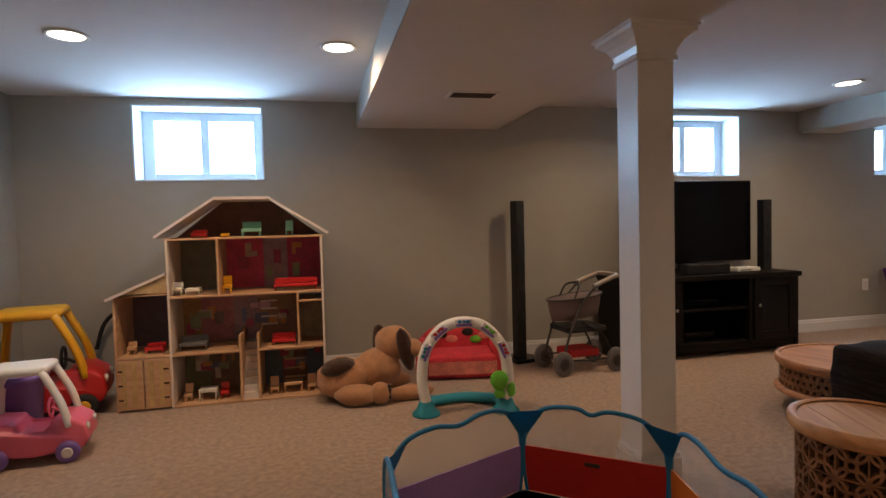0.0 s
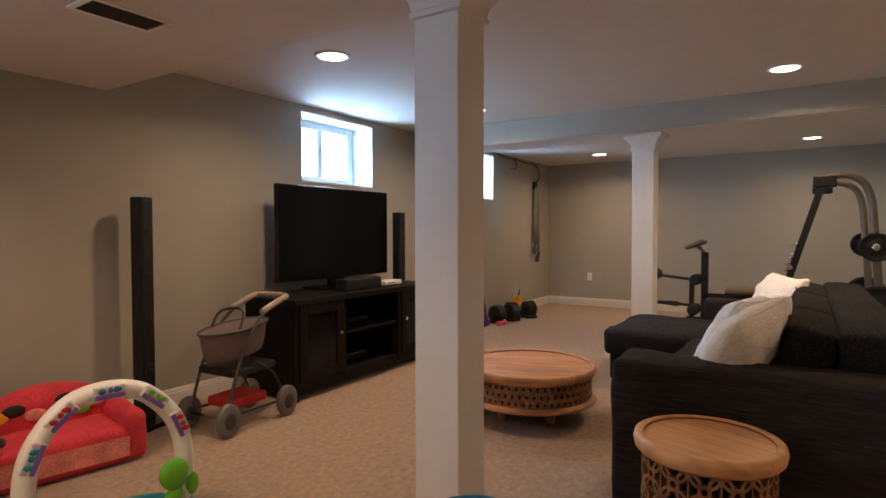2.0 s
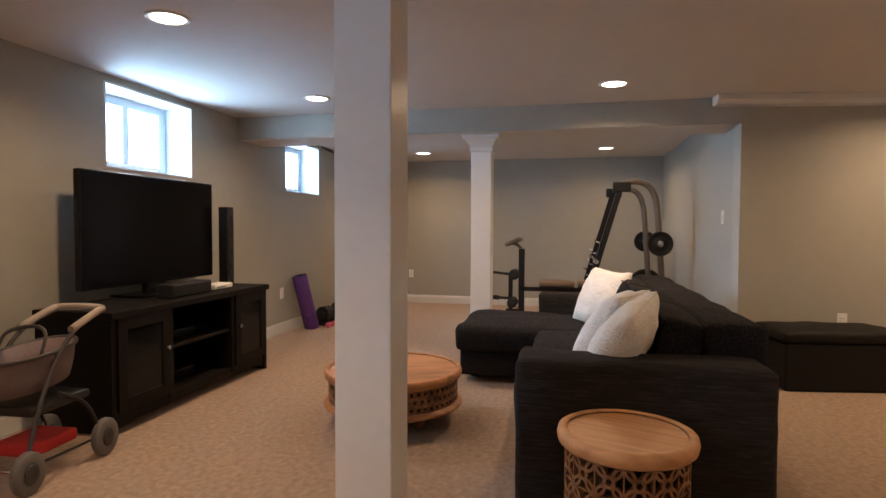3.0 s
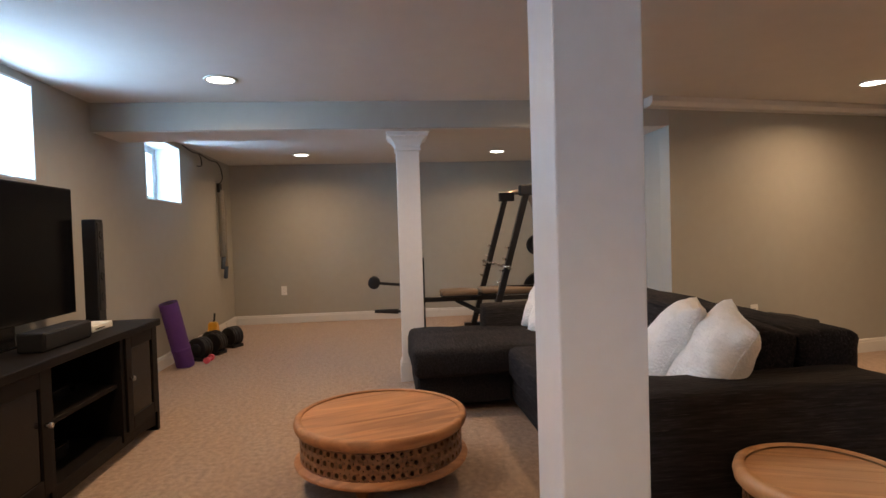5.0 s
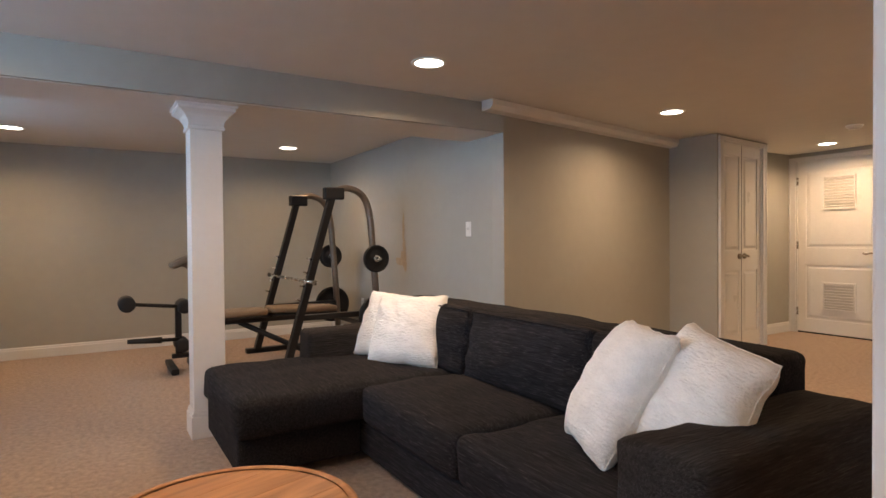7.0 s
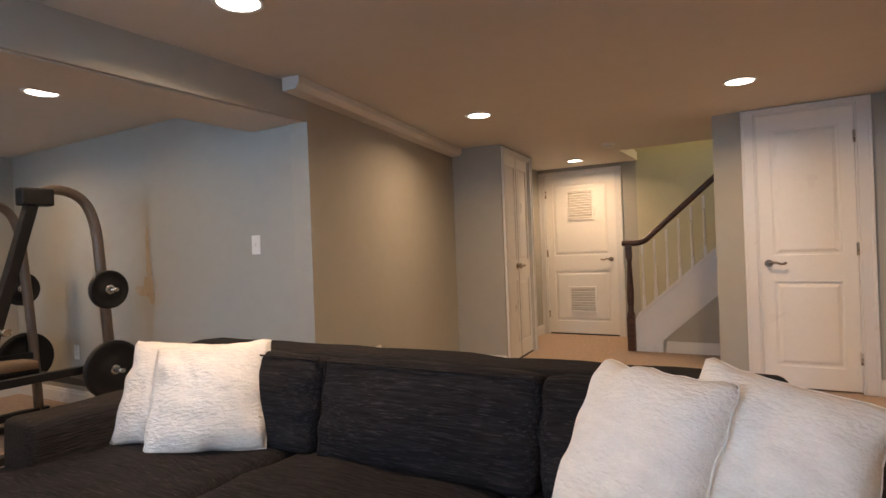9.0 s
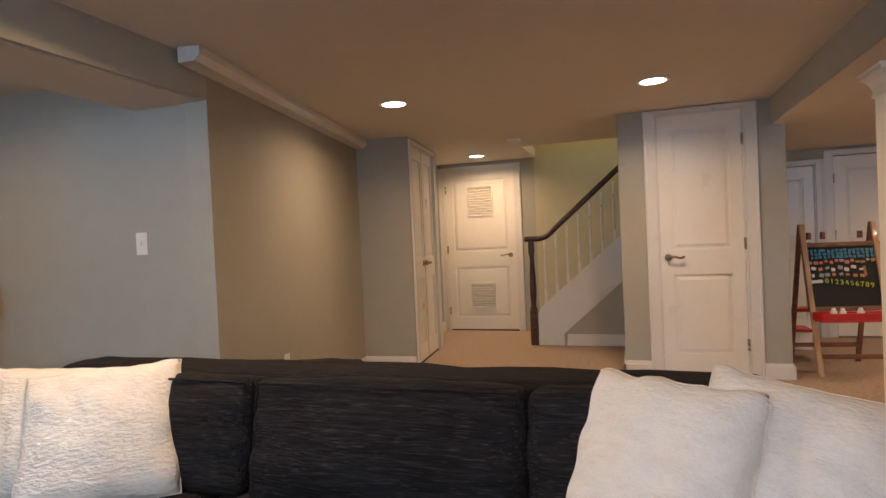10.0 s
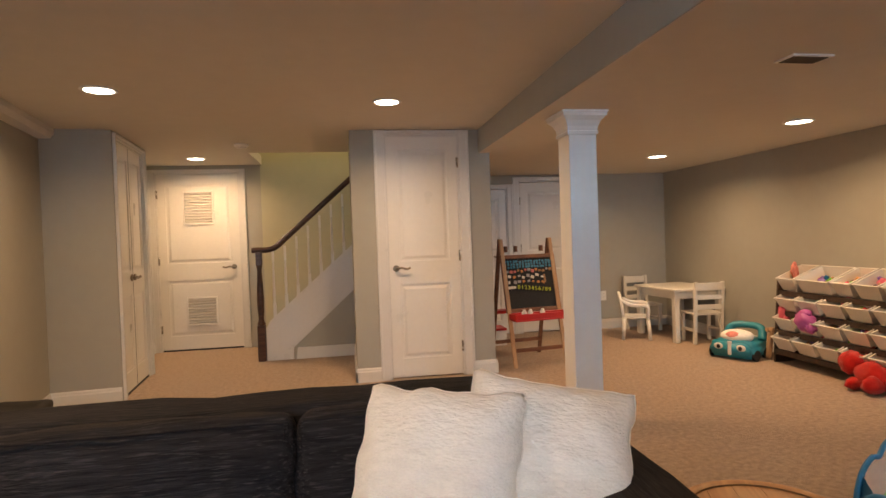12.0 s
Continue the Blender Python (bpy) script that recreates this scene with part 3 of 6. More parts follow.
part("newel_post", bm, M_NEWEL, st, "dark walnut turned newel post", pose(4.385, SY - 0.01, 0))
bm = bmesh.new()
tube(bm, smooth_path([(4.45, SY - 0.01, 1.115), (4.385, SY - 0.01, 1.115), (4.30, SY - 0.01, 1.115), (4.22, SY - 0.01, 1.14), (4.12, SY - 0.01, 1.225), (3.9, SY - 0.01, 1.225 + 0.22 * slope), (3.46, SY - 0.01, 1.225 + 0.66 * slope), (2.6, SY - 0.01, 1.225 + 1.52 * slope)], 5), 0.029, 12, flat=1.0)
part("handrail", bm, M_NEWEL, st, "dark walnut handrail")
me = None
for i in range(14):
    x = 4.25 - i * 0.118
    z0 = stair_z(x, 0.385, 4.30)
    z1 = 1.10 + max(0, (4.12 - x)) * slope + 0.05
    bm = bmesh.new()
    rbox(bm, -0.015, -0.015, 0, 0.015, 0.015, 0.16, 0.003)
    lathe(bm, [(0.014, 0.16), (0.017, 0.175), (0.011, 0.19), (0.015, 0.30), (0.010, 0.62), (0.012, 0.66)], 10)
    box(bm, -0.011, -0.011, 0.66, 0.011, 0.011, 0.84)
    if me is None:
        me = mesh_of(bm, "baluster", M_TRIM)
    else:
        bm.free()
    b = new("baluster", me)
    b.parent = st
    b.matrix_basis = pose(x, SY - 0.015, z0) @ Matrix.Diagonal((1, 1, (z1 - z0) / 0.84, 1))

# recessed downlights
M_RIM = material("white_lamp_rim", (0.78, 0.77, 0.74), 0.45, var=0.02)
first = None
for lx, ly, lz in LAMPS:
    if first is None:
        first = thing("ceiling_light", pose(lx, ly, lz), "round white recessed ceiling downlight, switched on", "ceiling light", "recessed downlights")
        bm = bmesh.new()
        lathe(bm, [(0.078, 0.0), (0.098, -0.001), (0.099, -0.005), (0.094, -0.008), (0.080, -0.008), (0.077, -0.002)], 32, cap=False)
        part("trim_ring", bm, M_RIM, first, "white trim ring")
        bm = bmesh.new()
        lathe(bm, [(0.079, -0.002), (0.079, -0.005), (0.06, -0.007), (0.02, -0.008)], 32)
        part("lens", bm, M_LAMPGLOW, first, "glowing warm white lens")
    else:
        copy_thing(first, pose(lx, ly, lz))

# ceiling vents
M_VENT = material("grey_brown_vent_metal", (0.10, 0.085, 0.07), 0.5, var=0.15)


def vent(x, y, z, rz, size=1.0):
    t = thing("ceiling_vent", pose(x, y, z, 0, 0, rz) @ Matrix.Diagonal((size, size, 1, 1)), "rectangular metal air vent in the dropped ceiling", "vent", "ceiling vents")
    bm = bmesh.new()
    w, h = 0.15, 0.085
    for a in ((-w, -h, w, -h + 0.02), (-w, h - 0.02, w, h), (-w, -h + 0.02, -w + 0.02, h - 0.02), (w - 0.02, -h + 0.02, w, h - 0.02)):
        rbox(bm, a[0], a[1], -0.008, a[2], a[3], 0.001, 0.002)
    part("vent_frame", bm, M_RIM, t)
    # Sheet behind the slats whose dark colour stands for the unlit duct.
    bm = bmesh.new()
    box(bm, -w + 0.02, -h + 0.02, -0.001, w - 0.02, h - 0.02, 0.001)
    part("vent_back", bm, M_DARKIN, t)
    for i in range(9):
        bm = bmesh.new()
        box(bm, -w + 0.02, -0.008, -0.001, w - 0.02, 0.008, 0.001)
        o = part("slat", bm, M_VENT, t)
        o.matrix_basis = pose(0, -h + 0.028 + i * 0.0145, -0.005, 35)


vent(1.82, 4.33, LOW, 0)
vent(1.55, 1.50, LOW, 0, 0.66)

# smoke detector
t = thing("smoke_detector", pose(4.42, -1.75, CEIL), "round white smoke detector on the ceiling", "smoke detector")
bm = bmesh.new()
lathe(bm, [(0.065, 0), (0.065, -0.012), (0.058, -0.022), (0.05, -0.026)], 28)
part("housing", bm, M_RIM, t)
bm = bmesh.new()
lathe(bm, [(0.045, -0.024), (0.042, -0.036), (0.02, -0.04)], 24)
part("sensor_cap", bm, M_TRIM, t)

# switches and outlets: local z up, +y out of the wall
M_PLATE = material("white_cover_plate", (0.78, 0.77, 0.73), 0.35, var=0.02)


def plate(name, m, label, category, switch=False):
    t = thing(name, m, label, category, "wall plates")
    bm = bmesh.new()
    rbox(bm, -0.036, 0, -0.058, 0.036, 0.006, 0.058, 0.003)
    part("cover_plate", bm, M_PLATE, t)
    if switch:
        bm = bmesh.new()
        rbox(bm, -0.006, 0.004, -0.012, 0.006, 0.018, 0.012, 0.002, m=pose(0, 0, 0, 20))
        part("toggle", bm, M_PLATE, t)
    else:
        for z in (-0.021, 0.021):
            bm = bmesh.new()
            rbox(bm, -0.017, 0.005, z - 0.014, 0.017, 0.009, z + 0.014, 0.003)
            s = part("socket", bm, M_PLATE, t)
            for x in (-0.006, 0.006):
                bm = bmesh.new()
                box(bm, x - 0.0012, 0.0085, z - 0.004, x + 0.0012, 0.0095, z + 0.006)
                part("slot", bm, M_BLACK, s)
    return t


plate("light_switch", pose(5.79, 1.383, 1.20), "white toggle light switch plate on the wall", "light switch", True)
plate("outlet", pose(EAST, 4.90, 0.43, 0, 0, 90), "white double power outlet above the baseboard", "outlet")
plate("outlet", pose(6.12, NORTH, 0.42, 0, 0, 180), "white double power outlet above the baseboard", "outlet")
plate("outlet", pose(0.44, SOUTH, 0.40), "white double power outlet above the baseboard", "outlet")
plate("outlet", M_ASKEW @ pose(0, -0.76, 0.42, 0, 0, 90), "white double power outlet above the baseboard", "outlet")
plate("outlet", pose(7.9, 1.38, 0.42), "white double power outlet above the baseboard", "outlet")

# ---- sofa ----


def cushion(w, d, h, r=0.06, puff=0.03, seed=0, cuts=14):
    """A soft padded block w x d x h, its underside's middle at the origin."""
    t = bmesh.new()
    box(t, -w / 2, -d / 2, 0, w / 2, d / 2, h)
    bmesh.ops.bevel(t, geom=t.edges[:], offset=r, segments=3, profile=0.5, affect="EDGES")
    bmesh.ops.subdivide_edges(t, edges=[e for e in t.edges if e.calc_length() > 0.15], cuts=cuts, use_grid_fill=True)
    for v in t.verts:
        x, y, z = v.co.x / (w / 2), v.co.y / (d / 2), v.co.z / h
        k = puff * (1 - x * x) * (1 - y * y) if abs(x) < 1 and abs(y) < 1 else 0
        n = noise.noise(Vector((v.co.x * 5, v.co.y * 5, v.co.z * 5 + seed * 9))) * 0.012 + noise.noise(Vector((v.co.x * 14 + seed, v.co.y * 14, v.co.z * 14))) * 0.004
        if z > 0.15:
            v.co.z += k * z + n
        s = puff * 0.6 * (1 - (2 * z - 1) ** 2)
        if abs(x) > 0.9:
            v.co.x += math.copysign(s * max(0, 1 - y * y) + n, x)
        if abs(y) > 0.9:
            v.co.y += math.copysign(s * max(0, 1 - x * x) + n, y)
    for f in t.faces:
        f.smooth = True
    return t


sofa = thing("sectional_sofa", pose(0, 0, 0), "charcoal slub-fabric sectional sofa with a chaise at one end", "sofa")
SX0, SX1, SY0, SY1 = 2.79, 5.49, 1.89, 2.815


def sofa_part(name, bm, label=""):
    o = part(name, bm, M_SOFAEND if name == "arm" else M_SOFA, sofa, label)
    return o


bm = bmesh.new()
rbox(bm, SX0 + 0.2, SY0 + 0.05, 0.05, SX1 - 0.02, SY1 - 0.03, 0.24, 0.02, 3)
sofa_part("base", bm)

bm = bmesh.new()
rbox(bm, 4.69, SY1 - 0.03, 0.05, SX1, 3.38, 0.235, 0.02, 3)
sofa_part("chaise_base", bm)
join_arm = cushion(0.25, SY1 - SY0 - 0.04, 0.58, 0.028, 0.004, 1, 10)
bm = bmesh.new()
join(bm, join_arm, pose(SX0 + 0.125, (SY0 + SY1) / 2 + 0.02, 0.04))
sofa_part("arm", bm)
bm = bmesh.new()
join(bm, cushion(0.20, 0.94, 0.545, 0.028, 0.004, 2, 10), pose(SX1 - 0.10, SY0 + 0.49, 0.04))
sofa_part("arm", bm)
bm = bmesh.new()
join(bm, cushion(SX1 - SX0 - 0.25, 0.22, 0.695, 0.03, 0.005, 3, 16), pose((SX0 + SX1) / 2 + 0.115, SY0 + 0.11, 0.04))
sofa_part("backrest", bm)
for k, (x0, x1, y1, sd) in enumerate(((3.05, 3.755, 2.83, 4), (3.765, 4.60, 2.83, 5), (4.61, 5.48, 3.40, 6))):
    bm = bmesh.new()
    y0 = SY0 + 0.20
    join(bm, cushion(x1 - x0, y1 - y0, 0.18, 0.04, 0.02, sd, 12), pose((x0 + x1) / 2, (y0 + y1) / 2, 0.235))
    sofa_part("chaise_cushion" if k == 2 else "seat_cushion", bm)
for x0, x1, sd in ((3.05, 3.635, 7), (3.66, 4.475, 8), (4.50, 5.285, 9)):
    bm = bmesh.new()
    t = cushion(x1 - x0, 0.34, 0.16, 0.028, 0.035, sd, 12)
    w = x1 - x0
    for v in t.verts:
        pull = math.exp(-((abs(v.co.x) - w / 2) / 0.09) ** 2)
        if v.co.z > 0.1:
            v.co.z += 0.006 * math.sin(v.co.y * 52 + v.co.x * 6 + sd) * pull
    mc = pose((x0 + x1) / 2, SY0 + 0.245, 0.555, -78, 0, 0)
    join(bm, t, mc)
    bc = sofa_part("back_cushion", bm)
    bm = bmesh.new()
    e, hh = w / 2 - 0.012, 0.158
    tube(bm, [mc @ Vector(p) for p in smooth_path([(-e, 0.10, hh - 0.012), (-e, -0.13, hh), (-e + 0.03, -0.158, hh), (0, -0.160, hh + 0.012), (e - 0.03, -0.158, hh), (e, -0.13, hh), (e, 0.10, hh - 0.012)], 6)], 0.0035, 6)
    part("welt_seam", bm, M_SOFA, bc)
for x, y in ((2.90, 1.95), (2.90, 2.78), (4.9, 3.3), (5.38, 3.3), (5.38, 1.95)):
    bm = bmesh.new()
    rbox(bm, x - 0.03, y - 0.03, 0, x + 0.03, y + 0.03, 0.06, 0.005)
    part("foot", bm, M_ESPRESSO, sofa)

# ---- throw pillows ----


def pinch(u, v):
    """How far a pillow's outline draws in at (u, v), each -1 to 1."""
    c = 1 - 0.035 * (abs(u) * abs(v)) ** 6
    return c - 0.055 * (1 - abs(v) ** 2.2) * abs(u) ** 3, c - 0.055 * (1 - abs(u) ** 2.2) * abs(v) ** 3


def pillow(w, h, t, seed):
    """An upright square pillow with pointed corners and creases, its lower edge's middle at the origin, +y its front."""
    n = 30
    bm = bmesh.new()
    sides = []
    for s in (1, -1):
        grid = []
        for i in range(n + 1):
            row = []
            for j in range(n + 1):
                u, v = 2 * i / n - 1, 2 * j / n - 1
                pin, pin2 = pinch(u, v)
                th = t / 2 * (max(0, (1 - u * u) * (1 - v * v))) ** 0.46
                c = noise.noise(Vector((u * 2.2 + seed * 3, v * 2.2, s))) * 0.014 + abs(noise.noise(Vector((u * 4 + seed, v * 3, s * 2)))) * 0.010
                edge = min(1, 4 * (1 - max(abs(u), abs(v))))
                wob = noise.noise(Vector((u * 3, v * 3, seed * 5.0))) * 0.012
                row.append(bm.verts.new((u * w / 2 * pin + wob, s * (th + c * edge), h / 2 + v * h / 2 * pin2 + wob)))
            grid.append(row)
        sides.append(grid)
        for i in range(n):
            for j in range(n):
                f = bm.faces.new((grid[i][j], grid[i + 1][j], grid[i + 1][j + 1], grid[i][j + 1]))
                f.smooth = True
    bmesh.ops.remove_doubles(bm, verts=bm.verts, dist=0.0025)
    return bm


def throw_pillow(m, w, h, th, seed, label):
    t = thing("throw_pillow", m, label, "pillow", "white pillows on the sofa")
    part("cover", pillow(w, h, th, seed), M_LINEN, t)
    bm = bmesh.new()
    rim = []
    for a, b in (((-1, -1), (1, -1)), ((1, -1), (1, 1)), ((1, 1), (-1, 1)), ((-1, 1), (-1, -1))):
        for k in range(14):
            u, v = a[0] + (b[0] - a[0]) * k / 14, a[1] + (b[1] - a[1]) * k / 14
            q1, q2 = pinch(u, v)
            wob = noise.noise(Vector((u * 3, v * 3, seed * 5.0))) * 0.012
            rim.append((u * w / 2 * q1 + wob, 0, h / 2 + v * h / 2 * q2 + wob))
    tube(bm, rim, 0.002, 6, True)
    part("seam", bm, M_LINEN, t)


throw_pillow(pose(3.40, 2.56, 0.415, 31, 0, -27), 0.385, 0.475, 0.20, 1, "off-white linen pillow leaning on the sofa's back cushions")
throw_pillow(pose(3.15, 2.52, 0.425, 29, -8, -20), 0.40, 0.45, 0.19, 2, "off-white linen pillow tucked into the sofa's arm corner")
throw_pillow(pose(4.87, 2.47, 0.41, 27, 2, 34), 0.46, 0.43, 0.18, 3, "off-white linen pillow propped on the chaise")
throw_pillow(pose(5.10, 2.48, 0.41, 25, -4, 28), 0.44, 0.42, 0.18, 4, "off-white linen pillow behind another on the chaise")

# ---- carved drum tables ----


def drum_table(name, m, r, h, z0, rows, label, feet, wood):
    t = thing(name, m, label, "table")
    zt = h - 0.05
    bm = bmesh.new()
    lathe(bm, [(r * 0.5, zt), (r - 0.01, zt), (r, zt + 0.01), (r + 0.004, zt + 0.03), (r, h - 0.004), (r - 0.008, h), (r - 0.022, h), (r - 0.027, h - 0.004)], 72, cap=False)
    part("rim", bm, wood, t, "rounded wooden rim")
    # planked top
    k, rr = 5, r - 0.028
    for i in range(k):
        y0, y1 = -rr + 2 * rr * i / k, -rr + 2 * rr * (i + 1) / k - 0.0015
        pts = []
        for j in range(13):
            y = y0 + (y1 - y0) * j / 12
            pts.append((math.sqrt(max(0, rr * rr - y * y)), y))
        poly = pts + [(-x, y) for x, y in pts[::-1]]
        bm = bmesh.new()
        a = [bm.verts.new((x, y, h - 0.016)) for x, y in poly]
        b = [bm.verts.new((x, y, h - 0.008)) for x, y in poly]
        bm.faces.new(a[::-1])
        bm.faces.new(b)
        for q in range(len(poly)):
            bm.faces.new((a[q], a[(q + 1) % len(poly)], b[(q + 1) % len(poly)], b[q]))
        bmesh.ops.remove_doubles(bm, verts=bm.verts, dist=1e-5)
        part("plank", bm, wood, t)
    # Filled core behind the lattice, coloured dark as the shaded hollow.
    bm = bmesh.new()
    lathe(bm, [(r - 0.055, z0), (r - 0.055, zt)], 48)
    part("drum_shade_core", bm, M_DARKIN, t, "filled core coloured dark for the shade inside the drum")
    bm = bmesh.new()
    lathe(bm, [(r - 0.05, z0), (r - 0.006, z0), (r + 0.004, z0 + 0.006), (r + 0.006, z0 + 0.014), (r, z0 + 0.022), (r - 0.016, z0 + 0.027), (r - 0.022, z0 + 0.034)], 72)
    part("lower_ring", bm, wood, t, "rounded lower wooden ring")
    # pierced flower lattice
    lo, hi = z0 + 0.03, zt
    ch = (hi - lo) / rows
    cols = max(8, round(math.tau * r / ch))
    bm = bmesh.new()
    ro, ri = r - 0.020, r - 0.042

    def put(pts2, wd):
        """A raised strip through (angle, height) points."""
        for (a0, h0), (a1, h1) in zip(pts2, pts2[1:]):
            dx, dz = (a1 - a0) * r, h1 - h0
            q = math.hypot(dx, dz) or 1
            nx, nz = -dz / q * wd / 2, dx / q * wd / 2
            c = [(a0 + nx / r, h0 + nz), (a1 + nx / r, h1 + nz), (a1 - nx / r, h1 - nz), (a0 - nx / r, h0 - nz)]
            vo = [bm.verts.new((ro * math.cos(a), ro * math.sin(a), z)) for a, z in c]
            vi = [bm.verts.new((ri * math.cos(a), ri * math.sin(a), z)) for a, z in c]
            bm.faces.new(vo)
            for i in range(4):
                bm.faces.new((vo[i], vo[(i + 1) % 4], vi[(i + 1) % 4], vi[i]))

    da = math.tau / cols
    if feet:
        # honeycomb of small round-cornered holes, staggered row by row
        for c in range(cols):
            for w in range(rows):
                a, z = (c + 0.5 * (w % 2)) * da, lo + (w + 0.5) * ch
                put([(a + 0.46 * da * math.cos(i * math.tau / 6 + 0.524), z + 0.50 * ch * math.sin(i * math.tau / 6 + 0.524)) for i in range(7)], ch * 0.36)
    else:
        for c in range(cols):
            for w in range(rows):
                a, z = (c + 0.5) * da, lo + (w + 0.5) * ch
                put([(a + 0.17 * ch / r * math.cos(i * math.tau / 8), z + 0.17 * ch * math.sin(i * math.tau / 8)) for i in range(9)], ch * 0.11)
                for sx, sz in ((1, 1), (1, -1), (-1, 1), (-1, -1)):
                    for side in (0.16, -0.16):
                        put([(a + (sx * f + side * g * -sz * sx) * da * 0.5, z + (sz * f + side * g) * ch * 0.5) for f, g in ((0.26, 0), (0.45, 0.8), (0.7, 0.9), (1.0, 0.0))], ch * 0.10)
                put([(a - 0.5 * da, lo + w * ch), (a - 0.5 * da, lo + (w + 1) * ch)], ch * 0.05)
                put([(a - 0.5 * da, lo + w * ch), (a + 0.5 * da, lo + w * ch)], ch * 0.05)
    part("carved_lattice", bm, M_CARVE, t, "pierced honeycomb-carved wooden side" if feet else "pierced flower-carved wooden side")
    if feet:
        for i in range(4):
            bm = bmesh.new()
            f = math.tau * (i + 0.5) / 4
            lathe(bm, [(0.018, 0), (0.03, 0.02), (0.033, z0 * 0.6), (0.026, z0)], 16, (0.5 * r * math.cos(f), 0.5 * r * math.sin(f)))
            part("foot", bm, wood, t, "short turned foot")
    return t


drum_table("coffee_table", pose(3.79, 3.595, 0, 0, 0, 108), 0.385, 0.315, 0.112, 3, "low round carved honey-wood coffee table with planked top", True, M_TABLE)
drum_table("side_table", pose(2.53, 2.45, 0, 0, 0, 70), 0.207, 0.48, 0.015, 4, "round carved honey-wood drum side table beside the sofa", False, M_PALETABLE)

# ---- television and its console ----
tvc = thing("tv_console", pose(3.19, 4.93, 0), "espresso wood television console with open shelves and glass doors", "cabinet")
CW, CD, CH = 1.55, 0.48, 0.66
bm = bmesh.new()
rbox(bm, -0.015, -0.02, CH - 0.04, CW + 0.015, CD, CH, 0.005)
part("top", bm, M_ESPRESSO, tvc)
for x in (0.0, 0.44, CW - 0.47, CW - 0.035):
    bm = bmesh.new()
    rbox(bm, x, 0.0, 0.0 if x in (0.0, CW - 0.035) else 0.08, x + 0.035, CD, CH - 0.04, 0.003)
    part("side_panel", bm, M_ESPRESSO, tvc)
bm = bmesh.new()
rbox(bm, 0.035, 0.01, 0.08, CW - 0.035, CD, 0.12, 0.003)
part("bottom", bm, M_ESPRESSO, tvc)
bm = bmesh.new()
prism(bm, [(0.035, 0.08), (CW - 0.035, 0.08), (CW - 0.035, 0.03), (CW - 0.2, 0.05), (0.2, 0.05), (0.035, 0.03)], 0.012, 0.03)
part("apron", bm, M_ESPRESSO, tvc)
bm = bmesh.new()
box(bm, 0.035, CD - 0.012, 0.1, CW - 0.035, CD - 0.002, CH - 0.04)
part("back_panel", bm, M_ESPRESSO, tvc)
for z in (0.37,):
    bm = bmesh.new()
    rbox(bm, 0.475, 0.02, z, CW - 0.47, CD - 0.012, z + 0.022, 0.003)
    part("shelf", bm, M_ESPRESSO, tvc)
M_SMOKE = material("smoked_door_glass", (0.008, 0.008, 0.009), 0.12, var=0, spec=0.2)
for x0, x1, hx in ((0.037, 0.437, 0.40), (CW - 0.433, CW - 0.037, CW - 0.40)):
    bm = bmesh.new()
    f = 0.065
    for a in ((x0, 0.122, x0 + f, 0.62), (x1 - f, 0.122, x1, 0.62), (x0 + f, 0.122, x1 - f, 0.122 + f), (x0 + f, 0.62 - f, x1 - f, 0.62)):
        rbox(bm, a[0], -0.012, a[1], a[2], 0.008, a[3], 0.003)
    dr = part("door", bm, M_ESPRESSO, tvc)
    bm = bmesh.new()
    box(bm, x0 + f - 0.004, -0.004, 0.122 + f - 0.004, x1 - f + 0.004, 0.0, 0.62 - f + 0.004)
    part("pane", bm, M_SMOKE, dr)
    bm = bmesh.new()
    rod(bm, (hx, -0.012, 0.40), (hx, -0.028, 0.40), 0.006, 10)
    blob(bm, (hx, -0.032, 0.40), (0.013, 0.010, 0.013), 10)
    part("knob", bm, M_CHROME, dr, "round nickel knob")
for nm, x0, z0, w, h, lb in (("media_player", 0.55, 0.392, 0.36, 0.05, "slim black media player on the console shelf"), ("game_console", 0.60, 0.12, 0.28, 0.06, "black game console on the lower shelf"), ("cable_box", 0.95, 0.392, 0.10, 0.035, "small black set-top box on the console shelf")):
    t = thing(nm, pose(3.19 + x0, 5.09, z0), lb, "electronics")
    bm = bmesh.new()
    rbox(bm, 0, 0, 0.002, w, 0.2, h, 0.004)
    part("case", bm, M_BLACKGLOSS, t)
    bm = bmesh.new()
    box(bm, 0.02, -0.001, h * 0.4, w * 0.5, 0.001, h * 0.6)
    part("display", bm, M_SMOKE, t)

tv = thing("television", pose(4.005, 5.33, CH), "large flat black television on a stand, switched off", "television")
bm = bmesh.new()
rbox(bm, -0.61, -0.02, 0.075, 0.61, 0.025, 0.772, 0.006)
part("housing", bm, M_BLACKGLOSS, tv)
bm = bmesh.new()
box(bm, -0.597, -0.0225, 0.092, 0.597, -0.0195, 0.759)
part("screen", bm, M_SCREEN, tv, "dark glossy screen")
bm = bmesh.new()
rbox(bm, -0.09, -0.01, 0.012, 0.09, 0.03, 0.10, 0.01)
part("stand_neck", bm, M_BLACKGLOSS, tv)
bm = bmesh.new()
rbox(bm, -0.27, -0.13, 0.0, 0.27, 0.11, 0.014, 0.006)
part("stand_foot", bm, M_BLACKGLOSS, tv)

